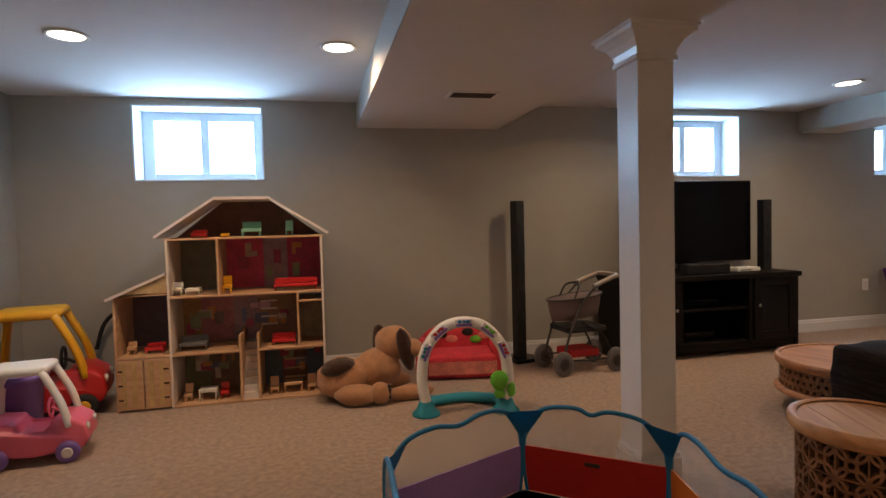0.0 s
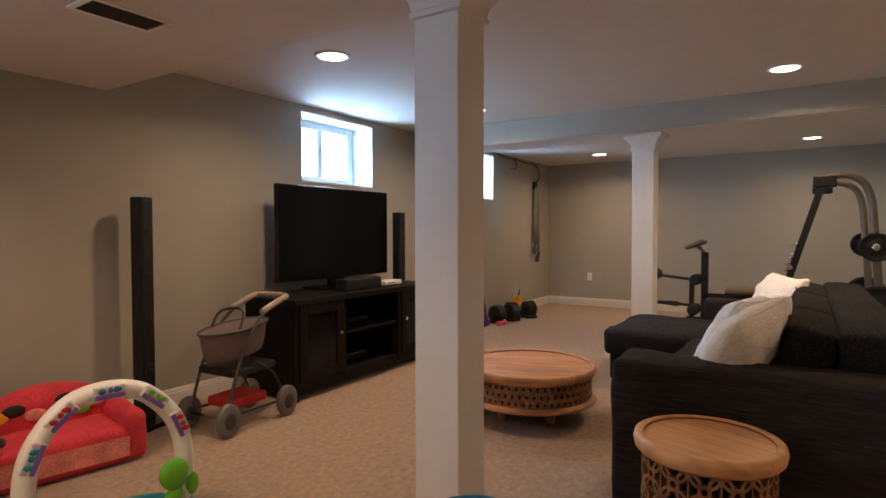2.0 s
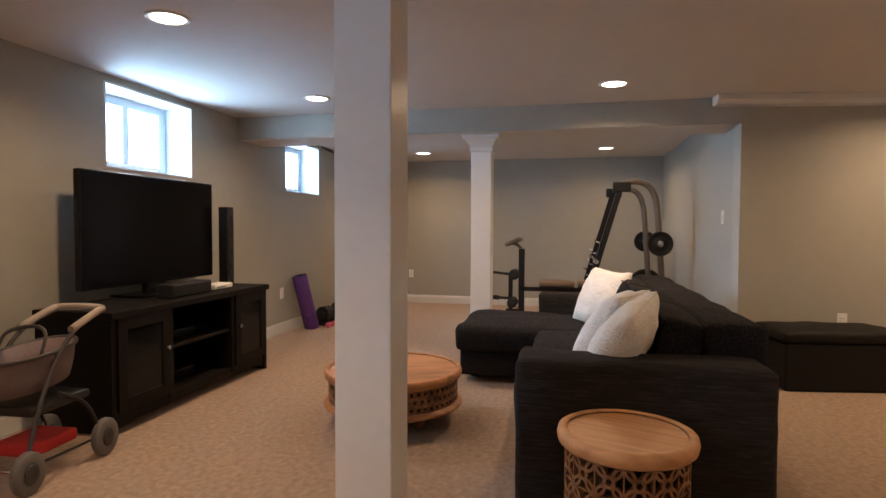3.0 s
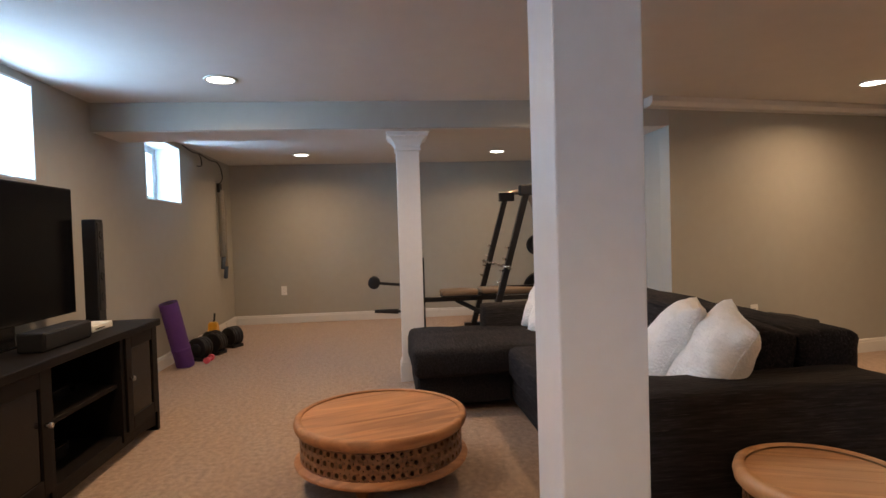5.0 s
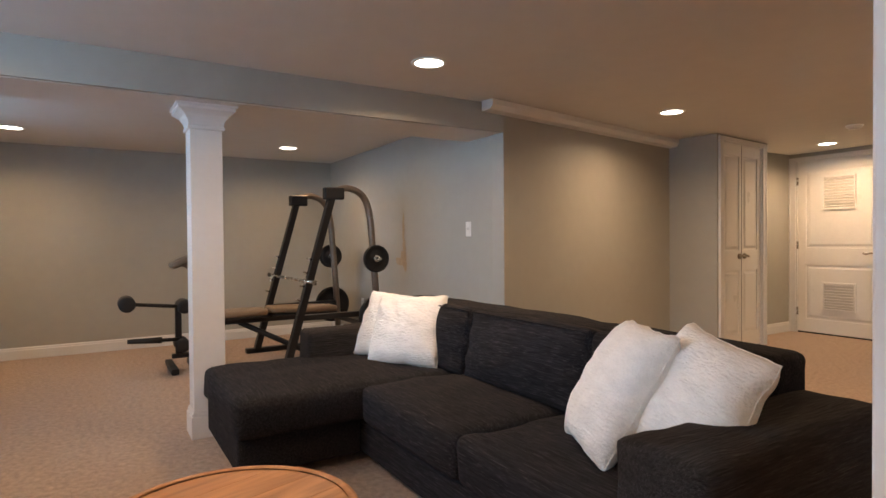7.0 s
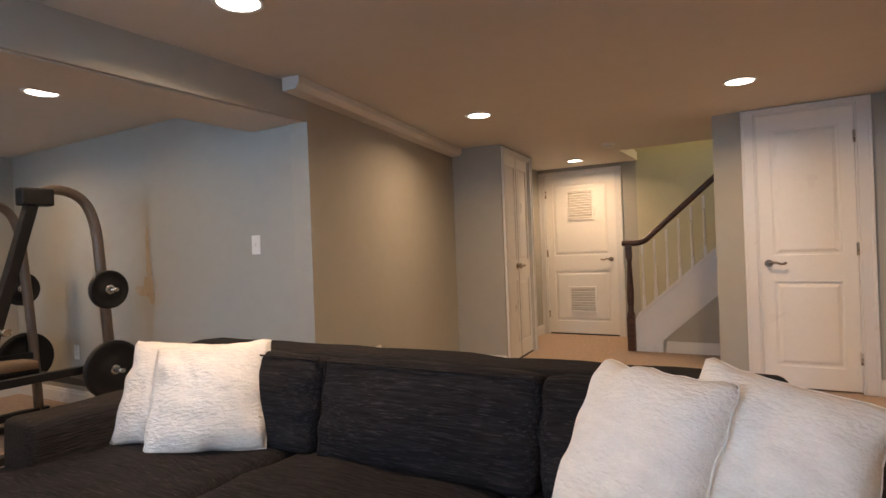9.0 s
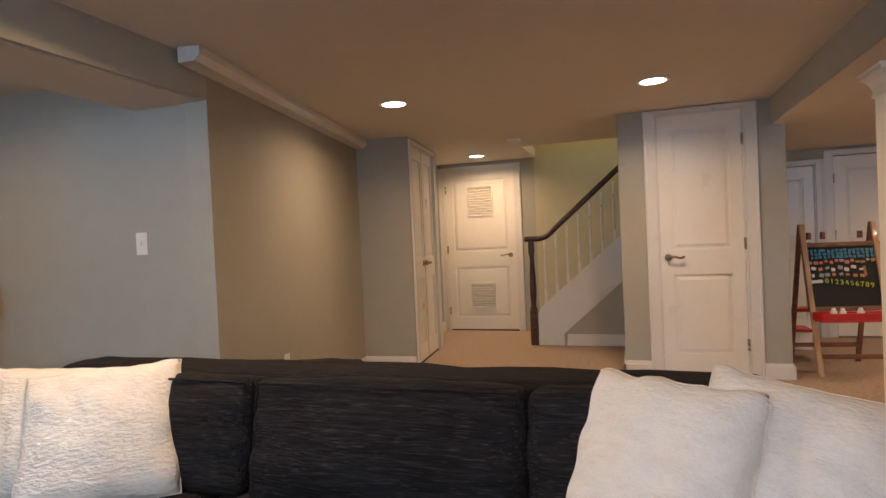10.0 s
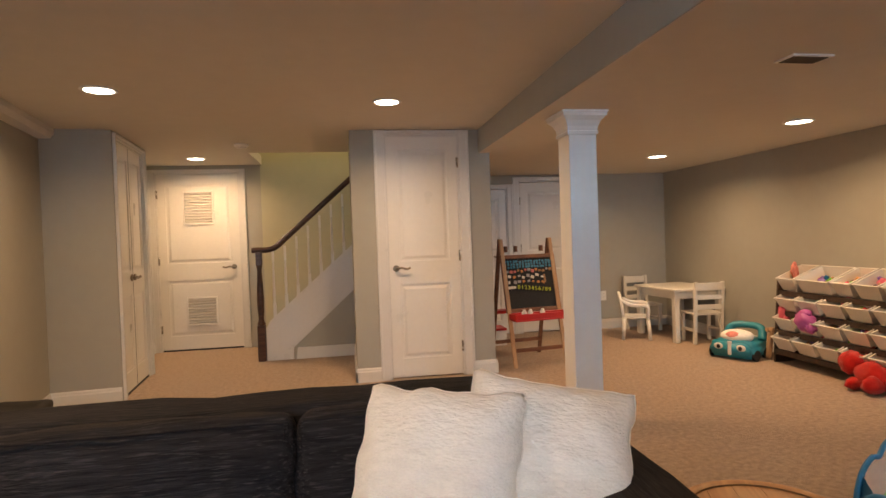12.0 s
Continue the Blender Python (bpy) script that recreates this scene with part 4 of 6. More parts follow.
t = thing("centre_speaker", pose(3.96, 5.06, CH), "black centre loudspeaker in front of the television", "speaker")
bm = bmesh.new()
rbox(bm, -0.2, -0.05, 0, 0.2, 0.06, 0.085, 0.008)
part("case", bm, M_BLACK, t)
bm = bmesh.new()
rbox(bm, -0.19, -0.055, 0.008, 0.19, -0.048, 0.077, 0.003)
part("grille", bm, M_BLACKSTEEL, t)
t = thing("router", pose(4.38, 5.12, CH), "flat white box beside the television stand", "electronics")
bm = bmesh.new()
rbox(bm, -0.11, -0.06, 0, 0.11, 0.06, 0.035, 0.006)
part("case", bm, M_PLATE, t)
bm = bmesh.new()
box(bm, -0.08, -0.0615, 0.012, 0.02, -0.0595, 0.018)
part("indicator_strip", bm, M_BLACK, t)


def tower_speaker(x, y, z, h, label, rz=0):
    t = thing("tower_speaker", pose(x, y, z, 0, 0, rz), label, "speaker", "slim black speakers")
    bm = bmesh.new()
    rbox(bm, -0.042, -0.035, 0.03 if z == 0 else 0, 0.042, 0.045, h, 0.006)
    part("cabinet", bm, M_BLACK, t)
    bm = bmesh.new()
    rbox(bm, -0.034, -0.040, h * 0.12, 0.034, -0.034, h - 0.02, 0.003)
    g = part("grille", bm, M_BLACKSTEEL, t)
    for zz in (0.25, 0.45, 0.65, 0.85):
        bm = bmesh.new()
        lathe(bm, [(0.024, 0), (0.026, 0.003), (0.018, 0.004), (0.006, 0.001)], 18)
        part("driver", bm, M_BLACK, g, m=pose(0, -0.040, h * zz, 90))
    if z == 0:
        bm = bmesh.new()
        rbox(bm, -0.12, -0.14, 0.0, 0.12, 0.12, 0.03, 0.01)
        part("floor_plate", bm, M_BLACKGLOSS, t)


tower_speaker(2.47, 5.37, 0, 1.29, "tall slim black floor-standing speaker on a base plate", 15)
tower_speaker(4.695, 5.24, CH, 0.60, "slim black speaker standing on the television console", 0)

# ---- storage bench by the wall ----
t = thing("storage_bench", pose(5.205, 0.83, 0, 0, 0, ASKEW) @ Matrix.Diagonal((0.95, 1, 1.05, 1)), "black upholstered storage bench against the wall", "bench")
M_VINYL = material("black_faux_leather", (0.009, 0.008, 0.008), 0.6, var=0.2, scale=10, bump=0.15, bscale=160, spec=0.2)
bm = bmesh.new()
rbox(bm, -0.22, -0.39, 0.0, 0.22, 0.39, 0.31, 0.015, 3)
part("body", bm, M_VINYL, t)
bm = bmesh.new()
join(bm, cushion(0.47, 0.81, 0.08, 0.025, 0.012, 20, 8), pose(0, 0, 0.314))
part("lid", bm, M_VINYL, t, "padded black lid")

# ---- playroom toys ----


def plastic(name, col, rough=0.38):
    return material(name, col, rough, var=0.05, scale=6, bump=0.02, bscale=200)


P_RED = plastic("red_plastic", (0.50, 0.018, 0.02))
P_YELLOW = plastic("yellow_plastic", (0.72, 0.36, 0.01))
P_PINK = plastic("pink_plastic", (0.72, 0.13, 0.20))
P_WHITE = plastic("white_plastic", (0.74, 0.72, 0.68))
P_PURPLE = plastic("purple_plastic", (0.20, 0.12, 0.42))
P_BLUE = plastic("blue_plastic", (0.02, 0.17, 0.42))
P_TEAL = plastic("teal_plastic", (0.015, 0.24, 0.33))
P_GREEN = plastic("lime_green_plastic", (0.14, 0.50, 0.03))
P_BLACK = plastic("black_rubber", (0.012, 0.012, 0.013), 0.7)
P_GREY = plastic("grey_plastic", (0.13, 0.125, 0.13))
M_MDF = wood_material("pale_dollhouse_wood", (0.46, 0.27, 0.15), (0.60, 0.38, 0.22), 0.55, (1, 8, 8), 3, 0.05)
M_DHWHITE = material("dollhouse_white_edge", (0.70, 0.62, 0.56), 0.5, var=0.05)


def paper(name, col):
    return material(name, col, 0.6, var=0.35, scale=14)


# doll's house
dh = thing("dollhouse", pose(0.04, 4.86, 0) @ Matrix.Diagonal((1.01, 1, 1, 1)), "tall open-fronted wooden dollhouse with printed room walls, furnished", "dollhouse")
D = 0.36
T = 0.014


def dh_panel(name, x0, z0, x1, z1, mat=M_MDF, y0=0.0, y1=D, label=""):
    bm = bmesh.new()
    rbox(bm, x0, y0, z0, x1, y1, z1, 0.002, 1)
    return part(name, bm, mat, dh, label)


for x, z0, z1 in ((-0.075, 0, 1.07), (0.862, 0, 1.07), (-0.385, 0, 0.73), (0.22, 0.705, 1.06), (0.335, 0.0, 0.44), (0.445, 0.0, 0.44), (0.70, 0.345, 0.69)):
    dh_panel("wall_panel", x - T / 2, z0, x + T / 2, z1, M_DHWHITE if x in (-0.075, 0.862) and z1 > 1 else M_MDF)
for x0, z, x1 in ((-0.07, 0.008, 0.86), (-0.07, 0.335, 0.33), (0.45, 0.335, 0.86), (-0.07, 0.70, 0.86), (-0.09, 1.065, 0.88), (-0.38, 0.335, -0.08), (-0.38, 0.725, -0.08), (0.707, 0.64, 0.86)):
    dh_panel("floor_panel", x0, z - T / 2, x1, z + T / 2)
for nm, pts in (("roof_panel", [(-0.135, 1.075), (0.215, 1.31), (0.215, 1.328), (-0.145, 1.088)]), ("roof_panel", [(0.21, 1.31), (0.545, 1.31), (0.545, 1.328), (0.21, 1.328)]), ("roof_panel", [(0.54, 1.31), (0.905, 1.075), (0.915, 1.088), (0.54, 1.328)]), ("wing_roof", [(-0.425, 0.695), (-0.085, 0.845), (-0.085, 0.862), (-0.43, 0.712)])):
    bm = bmesh.new()
    prism(bm, pts, -0.015, D)
    part(nm, bm, M_DHWHITE, dh)
bm = bmesh.new()
prism(bm, [(-0.385, 0.735), (-0.083, 0.735), (-0.083, 0.845), (-0.385, 0.715)], 0.0, 0.01)
part("gable_panel", bm, paper("yellow_gable_print", (0.52, 0.38, 0.20)), dh)
bm = bmesh.new()
prism(bm, [(-0.09, 1.07), (0.86, 1.07), (0.54, 1.31), (0.215, 1.31)], D - 0.006, D)
part("attic_back", bm, paper("brown_attic_print", (0.16, 0.075, 0.05)), dh)
for x0, z0, x1, z1, c in ((-0.07, 0.71, 0.215, 1.06, (0.17, 0.17, 0.13)), (0.225, 0.71, 0.47, 1.06, (0.50, 0.06, 0.13)), (0.47, 0.71, 0.63, 1.06, (0.30, 0.20, 0.23)), (0.63, 0.71, 0.86, 1.06, (0.40, 0.05, 0.11)), (-0.07, 0.345, 0.05, 0.69, (0.30, 0.17, 0.07)), (0.05, 0.345, 0.26, 0.69, (0.34, 0.14, 0.15)), (0.26, 0.345, 0.42, 0.69, (0.27, 0.17, 0.18)), (0.42, 0.345, 0.69, 0.69, (0.27, 0.16, 0.10)), (0.707, 0.345, 0.86, 0.63, (0.40, 0.34, 0.25)),
                          (-0.07, 0.015, 0.10, 0.33, (0.13, 0.14, 0.07)), (0.10, 0.015, 0.33, 0.33, (0.17, 0.11, 0.07)), (0.45, 0.015, 0.57, 0.33, (0.07, 0.11, 0.15)), (0.57, 0.015, 0.74, 0.33, (0.15, 0.075, 0.045)), (0.74, 0.015, 0.86, 0.33, (0.07, 0.11, 0.15)), (-0.38, 0.345, -0.08, 0.72, (0.11, 0.08, 0.10)), (0.345, 0.015, 0.44, 0.33, (0.28, 0.17, 0.10))):
    dh_panel("printed_back", x0, z0, x1, z1, paper("printed_room_paper", c), D - 0.008, D)
for x0, x1 in ((-0.38, -0.235), (-0.229, -0.083)):
    dr = dh_panel("lower_door", x0, 0.015, x1, 0.325, M_MDF, -0.008, 0.004)
    for z in (0.08, 0.17, 0.26):
        bm = bmesh.new()
        box(bm, x0 + (0.004 if x0 < -0.3 else 0.11), -0.012, z - 0.005, x0 + (0.030 if x0 < -0.3 else 0.14), -0.007, z + 0.005)
        part("hinge", bm, M_DARKIN, dr)
# pictures printed on the room walls
rnd = random.Random(5)
for x0, z0, x1, z1 in ((0.24, 0.75, 0.84, 1.03), (-0.05, 0.40, 0.24, 0.66), (0.28, 0.42, 0.66, 0.66), (-0.05, 0.06, 0.31, 0.30), (0.47, 0.06, 0.84, 0.30)):
    for k in range(9):
        w, h = rnd.uniform(0.03, 0.09), rnd.uniform(0.03, 0.10)
        cx, cz = rnd.uniform(x0 + w / 2, x1 - w / 2), rnd.uniform(z0 + h / 2, z1 - h / 2)
        c = rnd.choice([(0.5, 0.30, 0.32), (0.35, 0.06, 0.10), (0.20, 0.15, 0.12), (0.45, 0.36, 0.28), (0.12, 0.13, 0.2), (0.5, 0.22, 0.08), (0.25, 0.28, 0.16)])
        dh_panel("printed_picture", cx - w / 2, cz - h / 2, cx + w / 2, cz + h / 2, paper("printed_picture_ink", c), D - 0.0095 - k * 0.0006, D - 0.007)
for x0, x1, z0, n, gap in ((0.585, 0.725, 0.05, 4, 0.065), (0.44, 0.55, 0.44, 4, 0.055)):
    for k in range(n):
        dh_panel("printed_shelf", x0, z0 + k * gap, x1, z0 + k * gap + 0.012, M_DHWHITE if z0 > 0.4 else M_MDF, D - 0.016, D - 0.007)
for x0 in (-0.36, -0.30, -0.205, -0.145):
    dh_panel("printed_stripe", x0, 0.03, x0 + 0.03, 0.31, paper("mustard_stripe_print", (0.50, 0.34, 0.15)), -0.0095, -0.006)
# stairs of the house
for k in range(8):
    dh_panel("small_step", 0.342, 0.012 + k * 0.04, 0.438, 0.018 + (k + 1) * 0.04, M_DHWHITE, 0.02 + k * 0.035, 0.06 + k * 0.035)


def mini(name, x, y, z, w, d, h, mat, label, legs=True, back=0.0):
    """A toy chair, table or bed in the doll's house."""
    t = thing(name, pose(0.04 + x * 1.01, 4.86 + y, z), label, "toy furniture", "dollhouse furniture")
    bm = bmesh.new()
    rbox(bm, -w / 2, -d / 2, h - 0.02, w / 2, d / 2, h, 0.003)
    part("top", bm, mat, t)
    for sx in (-1, 1):
        for sy in (-1, 1):
            bm = bmesh.new()
            rod(bm, (sx * (w / 2 - 0.006), sy * (d / 2 - 0.006), 0), (sx * (w / 2 - 0.006), sy * (d / 2 - 0.006), h - 0.015), 0.004, 8)
            part("leg", bm, mat, t)
    if back:
        bm = bmesh.new()
        rbox(bm, -w / 2, d / 2 - 0.008, h, w / 2, d / 2, h + back, 0.003)
        part("backrest", bm, mat, t)


P_MINT = plastic("mint_green_paint", (0.22, 0.50, 0.38))
mini("toy_bed", 0.42, 0.12, 1.072, 0.12, 0.10, 0.05, P_MINT, "small mint green toy bed in the attic", back=0.045)
mini("toy_chair", 0.66, 0.12, 1.072, 0.05, 0.05, 0.05, P_MINT, "small mint green toy chair in the attic", back=0.05)
mini("toy_sofa", 0.10, 0.12, 1.072, 0.09, 0.07, 0.03, P_RED, "small red toy seat in the attic", back=0.02)
mini("toy_stool", 0.26, 0.10, 1.072, 0.05, 0.05, 0.025, P_YELLOW, "small yellow toy stool in the attic")
mini("toy_bed", 0.69, 0.12, 0.707, 0.28, 0.12, 0.045, P_RED, "long red toy bed on the upper floor", back=0.03)
mini("toy_chair", 0.26, 0.10, 0.707, 0.055, 0.06, 0.05, P_YELLOW, "yellow wooden toy chair on the upper floor", back=0.06)
mini("toy_toilet", -0.04, 0.10, 0.707, 0.06, 0.06, 0.05, P_WHITE, "white toy toilet on the upper floor", back=0.03)
mini("toy_bathtub", 0.05, 0.12, 0.707, 0.09, 0.08, 0.04, P_WHITE, "white toy basin on the upper floor")
mini("toy_sofa", 0.04, 0.12, 0.342, 0.17, 0.09, 0.05, P_GREY, "grey toy sofa in the living room", back=0.04)
mini("toy_sofa", 0.60, 0.12, 0.342, 0.15, 0.09, 0.04, P_RED, "red toy sofa on the middle floor", back=0.03)
mini("toy_sofa", -0.19, 0.12, 0.342, 0.11, 0.08, 0.04, P_RED, "red toy seat in the side wing", back=0.02)
mini("toy_planter", -0.32, 0.10, 0.342, 0.05, 0.05, 0.05, M_MDF, "small wooden toy planter in the side wing", back=0.03)
mini("toy_table", 0.12, 0.10, 0.015, 0.11, 0.09, 0.075, P_WHITE, "white toy table on the ground floor")
mini("toy_chair", 0.0, 0.10, 0.015, 0.05, 0.05, 0.05, M_MDF, "pale wooden toy chair on the ground floor", back=0.06)
mini("toy_chair", 0.22, 0.10, 0.015, 0.05, 0.05, 0.05, P_RED, "red toy chair on the ground floor", back=0.05)
for x in (0.53, 0.77):
    mini("toy_chair", x, 0.10, 0.015, 0.055, 0.05, 0.05, M_MDF, "pale wooden toy chair on the ground floor", back=0.06)
mini("toy_table", 0.65, 0.12, 0.015, 0.12, 0.09, 0.07, M_MDF, "pale wooden toy table on the ground floor")

# hanging cable behind the doll's house
t = thing("hose", pose(0, 0, 0), "dark ribbed hose hooped against the wall", "hose")
bm = bmesh.new()
tube(bm, smooth_path([(-0.66, 5.46, 0.30), (-0.60, 5.46, 0.48), (-0.48, 5.46, 0.58), (-0.30, 5.46, 0.64), (-0.10, 5.46, 0.50), (0.0, 5.46, 0.01)], 6), 0.014, 10)
part("hose_tube", bm, P_BLACK, t)


def wheel(parent, x, y, z, r, w, tyre, hub):
    bm = bmesh.new()
    lathe(bm, [(r * 0.55, -w / 2), (r * 0.92, -w / 2), (r, -w * 0.3), (r, w * 0.3), (r * 0.92, w / 2), (r * 0.55, w / 2)], 24)
    o = part("wheel", bm, tyre, parent, m=pose(x, y, z, 90, 0, 0))
    bm = bmesh.new()
    lathe(bm, [(r * 0.5, -w / 2 - 0.004), (r * 0.42, -w / 2 - 0.008), (r * 0.15, -w / 2 - 0.004)], 16)
    lathe(bm, [(r * 0.15, w / 2 + 0.004), (r * 0.42, w / 2 + 0.008), (r * 0.5, w / 2 + 0.004)], 16)
    part("rim", bm, hub, o)


def ride_car(name, m, s, body, roof, tyre, hub, label, dark):
    """A moulded toddler car: x forward, with a roof on four pillars."""
    t = thing(name, m, label, "toy car")
    bm = bmesh.new()
    prof = [(-0.36, 0.10), (-0.37, 0.30), (-0.30, 0.36), (-0.12, 0.34), (-0.10, 0.24), (0.10, 0.24), (0.13, 0.34), (0.25, 0.35), (0.36, 0.28), (0.38, 0.16), (0.34, 0.09), (0.0, 0.06)]
    t2 = bmesh.new()
    prism(t2, [(x * s, z * s) for x, z in prof], -0.2 * s, 0.2 * s)
    bmesh.ops.bevel(t2, geom=t2.edges[:], offset=0.028 * s, segments=3, profile=0.5, affect="EDGES")
    for f in t2.faces:
        f.smooth = True
    join(bm, t2)
    part("body", bm, body, t)
    bm = bmesh.new()
    t2 = bmesh.new()
    box(t2, -0.30 * s, -0.19 * s, 0.70 * s, 0.12 * s, 0.19 * s, 0.77 * s)
    bmesh.ops.bevel(t2, geom=t2.edges[:], offset=0.034 * s, segments=3, profile=0.5, affect="EDGES")
    for f in t2.faces:
        f.smooth = True
    join(bm, t2)
    part("roof", bm, roof, t)
    for sy in (-1, 1):
        for x0, x1, fl in ((-0.31, -0.26, 2.6), (0.25, 0.08, 2.0)):
            bm = bmesh.new()
            tube(bm, smooth_path([(x0 * s, sy * 0.175 * s, 0.28 * s), ((x0 * 0.7 + x1 * 0.3) * s, sy * 0.178 * s, 0.48 * s), (x1 * s, sy * 0.165 * s, 0.73 * s)], 5), 0.026 * s, 10, flat=fl)
            part("pillar", bm, roof, t)
    for x in (-0.24, 0.24):
        for sy in (-1, 1):
            wheel(t, x * s, sy * 0.20 * s, 0.085 * s, 0.085 * s, 0.07 * s, tyre, hub)
    bm = bmesh.new()
    tube(bm, [(0.09 * s, 0.075 * s * math.cos(a * math.tau / 16), (0.40 + 0.075 * math.sin(a * math.tau / 16)) * s) for a in range(16)], 0.011 * s, 8, True)
    rod(bm, (0.09 * s, 0, 0.40 * s), (0.16 * s, 0, 0.36 * s), 0.012 * s)
    part("steering_wheel", bm, dark, t)
    for sy in (-1, 1):
        bm = bmesh.new()
        blob(bm, (0.365 * s, sy * 0.12 * s, 0.25 * s), (0.016 * s, 0.035 * s, 0.03 * s), 12)
        part("headlight", bm, P_WHITE, t)
    bm = bmesh.new()
    rbox(bm, -0.29 * s, -0.13 * s, 0.22 * s, -0.12 * s, 0.13 * s, 0.30 * s, 0.02 * s)
    part("seat", bm, dark, t)
    return t


ride_car("ride_on_car", pose(-0.76, 4.97, 0, 0, 0, 10), 0.87, P_RED, P_YELLOW, P_BLACK, P_YELLOW, "red toddler ride-on car with a yellow roof", P_BLACK)
ride_car("ride_on_car", pose(-0.51, 4.22, 0, 0, 0, 8), 0.62, P_PINK, P_WHITE, P_PURPLE, P_WHITE, "small pink toddler push car with white roof pillars", P_PINK)
t = thing("toy_bin", pose(-0.78, 4.47, 0), "purple plastic toy bin beside the cars", "bin")
bm = bmesh.new()
lathe(bm, [(0.14, 0), (0.165, 0.02), (0.19, 0.36), (0.205, 0.365), (0.205, 0.385), (0.185, 0.385), (0.16, 0.04)], 28)
part("bin_body", bm, P_PURPLE, t)
bm = bmesh.new()
lathe(bm, [(0.204, 0.345), (0.212, 0.35), (0.212, 0.372), (0.204, 0.376)], 28, cap=False)
part("rim", bm, P_PURPLE, t)

# plush dog, one plain mesh
M_PLUSH = material("tan_plush", (0.46, 0.235, 0.12), 0.95, var=0.25, scale=20, bump=0.8, bscale=160, spec=0.1, sheen=0.3)
M_PLUSHD = material("dark_brown_plush", (0.05, 0.022, 0.014), 0.95, var=0.25, scale=20, bump=0.8, bscale=160, spec=0.1, sheen=0.3)
bm = bmesh.new()
blob(bm, (0.98, 4.86, 0.15), (0.20, 0.17, 0.15), 20, 0.12)
blob(bm, (1.20, 4.88, 0.19), (0.17, 0.15, 0.15), 20, 0.12)
blob(bm, (1.33, 4.90, 0.37), (0.135, 0.13, 0.125), 20, 0.06)
blob(bm, (1.45, 4.84, 0.33), (0.09, 0.08, 0.07), 16, 0.06)
blob(bm, (1.05, 4.68, 0.075), (0.15, 0.085, 0.075), 16, 0.1, pose(0, 0, 0, 0, 0, -10))
blob(bm, (1.20, 4.64, 0.085), (0.07, 0.065, 0.075), 14, 0.08)
blob(bm, (1.42, 4.72, 0.05), (0.17, 0.065, 0.055), 16, 0.1, pose(0, 0, 0, 0, 0, 8))
blob(bm, (1.32, 5.05, 0.06), (0.16, 0.065, 0.06), 14, 0.1)
body = len(bm.faces)
blob(bm, (0.93, 4.80, 0.25), (0.12, 0.12, 0.055), 14, 0.15, pose(0, 0, 0, 0, -12, 0))
blob(bm, (1.40, 4.785, 0.34), (0.055, 0.035, 0.16), 16, 0.12, pose(0, 0, 0, 0, -14, 15))
blob(bm, (1.24, 5.0, 0.36), (0.05, 0.04, 0.14), 14, 0.12)
blob(bm, (1.53, 4.82, 0.345), (0.022, 0.03, 0.022), 10)
for a, b, r in ((1.262, 0.105, 0.022), (1.262, 0.06, 0.016), (1.258, 0.135, 0.014), (1.262, 0.085, 0.010)):
    blob(bm, (a, 4.615, b), (0.012, r, r), 10)
me_dog = bm
for i, f in enumerate(bm.faces):
    f.material_index = 0 if i < body else 1
dog = part("plush_dog", bm, M_PLUSH, None, "", pose(0.12, 0.36, 0) @ Matrix.Diagonal((0.93, 0.90, 0.92, 1)))
dog.data.materials.append(M_PLUSHD)
tagged(dog, "large floppy tan and brown plush dog lying down", "plush toy")

# toddler couch
M_REDPLUSH = material("bright_red_printed_fabric", (0.55, 0.035, 0.055), 0.85, var=0.35, scale=9, bump=0.3, bscale=120)
M_PINKPRINT = material("pink_yellow_printed_fabric", (0.62, 0.20, 0.16), 0.85, var=0.5, scale=12)
t = thing("toddler_sofa", pose(1.91, 5.13, 0, 0, 0, -10) @ Matrix.Diagonal((1.02, 0.92, 0.84, 1)), "small red printed foam toddler sofa", "sofa")
bm = bmesh.new()
join(bm, cushion(0.50, 0.36, 0.20, 0.03, 0.015, 31, 6), pose(0, -0.04, 0.01))
part("seat", bm, M_REDPLUSH, t)
bm = bmesh.new()
box(bm, -0.24, -0.2325, 0.05, 0.24, -0.2305, 0.16)
part("front_print", bm, M_PINKPRINT, t)
bm = bmesh.new()
tt = cushion(0.58, 0.13, 0.40, 0.06, 0.02, 32, 6)
for v in tt.verts:
    v.co.z -= 0.10 * (v.co.x / 0.29) ** 2 * (v.co.z / 0.40)
join(bm, tt, pose(0, 0.16, 0.02))
part("backrest", bm, M_REDPLUSH, t)
for sx in (-1, 1):
    bm = bmesh.new()
    join(bm, cushion(0.10, 0.40, 0.28, 0.045, 0.015, 33, 6), pose(sx * 0.275, -0.03, 0.01))
    part("arm", bm, M_REDPLUSH, t)
for x, z, c in ((-0.14, 0.33, P_BLACK), (0.06, 0.35, P_BLACK), (-0.20, 0.30, P_YELLOW), (-0.06, 0.29, M_PINKPRINT), (0.12, 0.28, P_GREEN), (0.18, 0.31, M_PINKPRINT)):
    bm = bmesh.new()
    blob(bm, (x, 0.083, z), (0.045, 0.008, 0.035), 12)
    part("print_patch", bm, c, t)

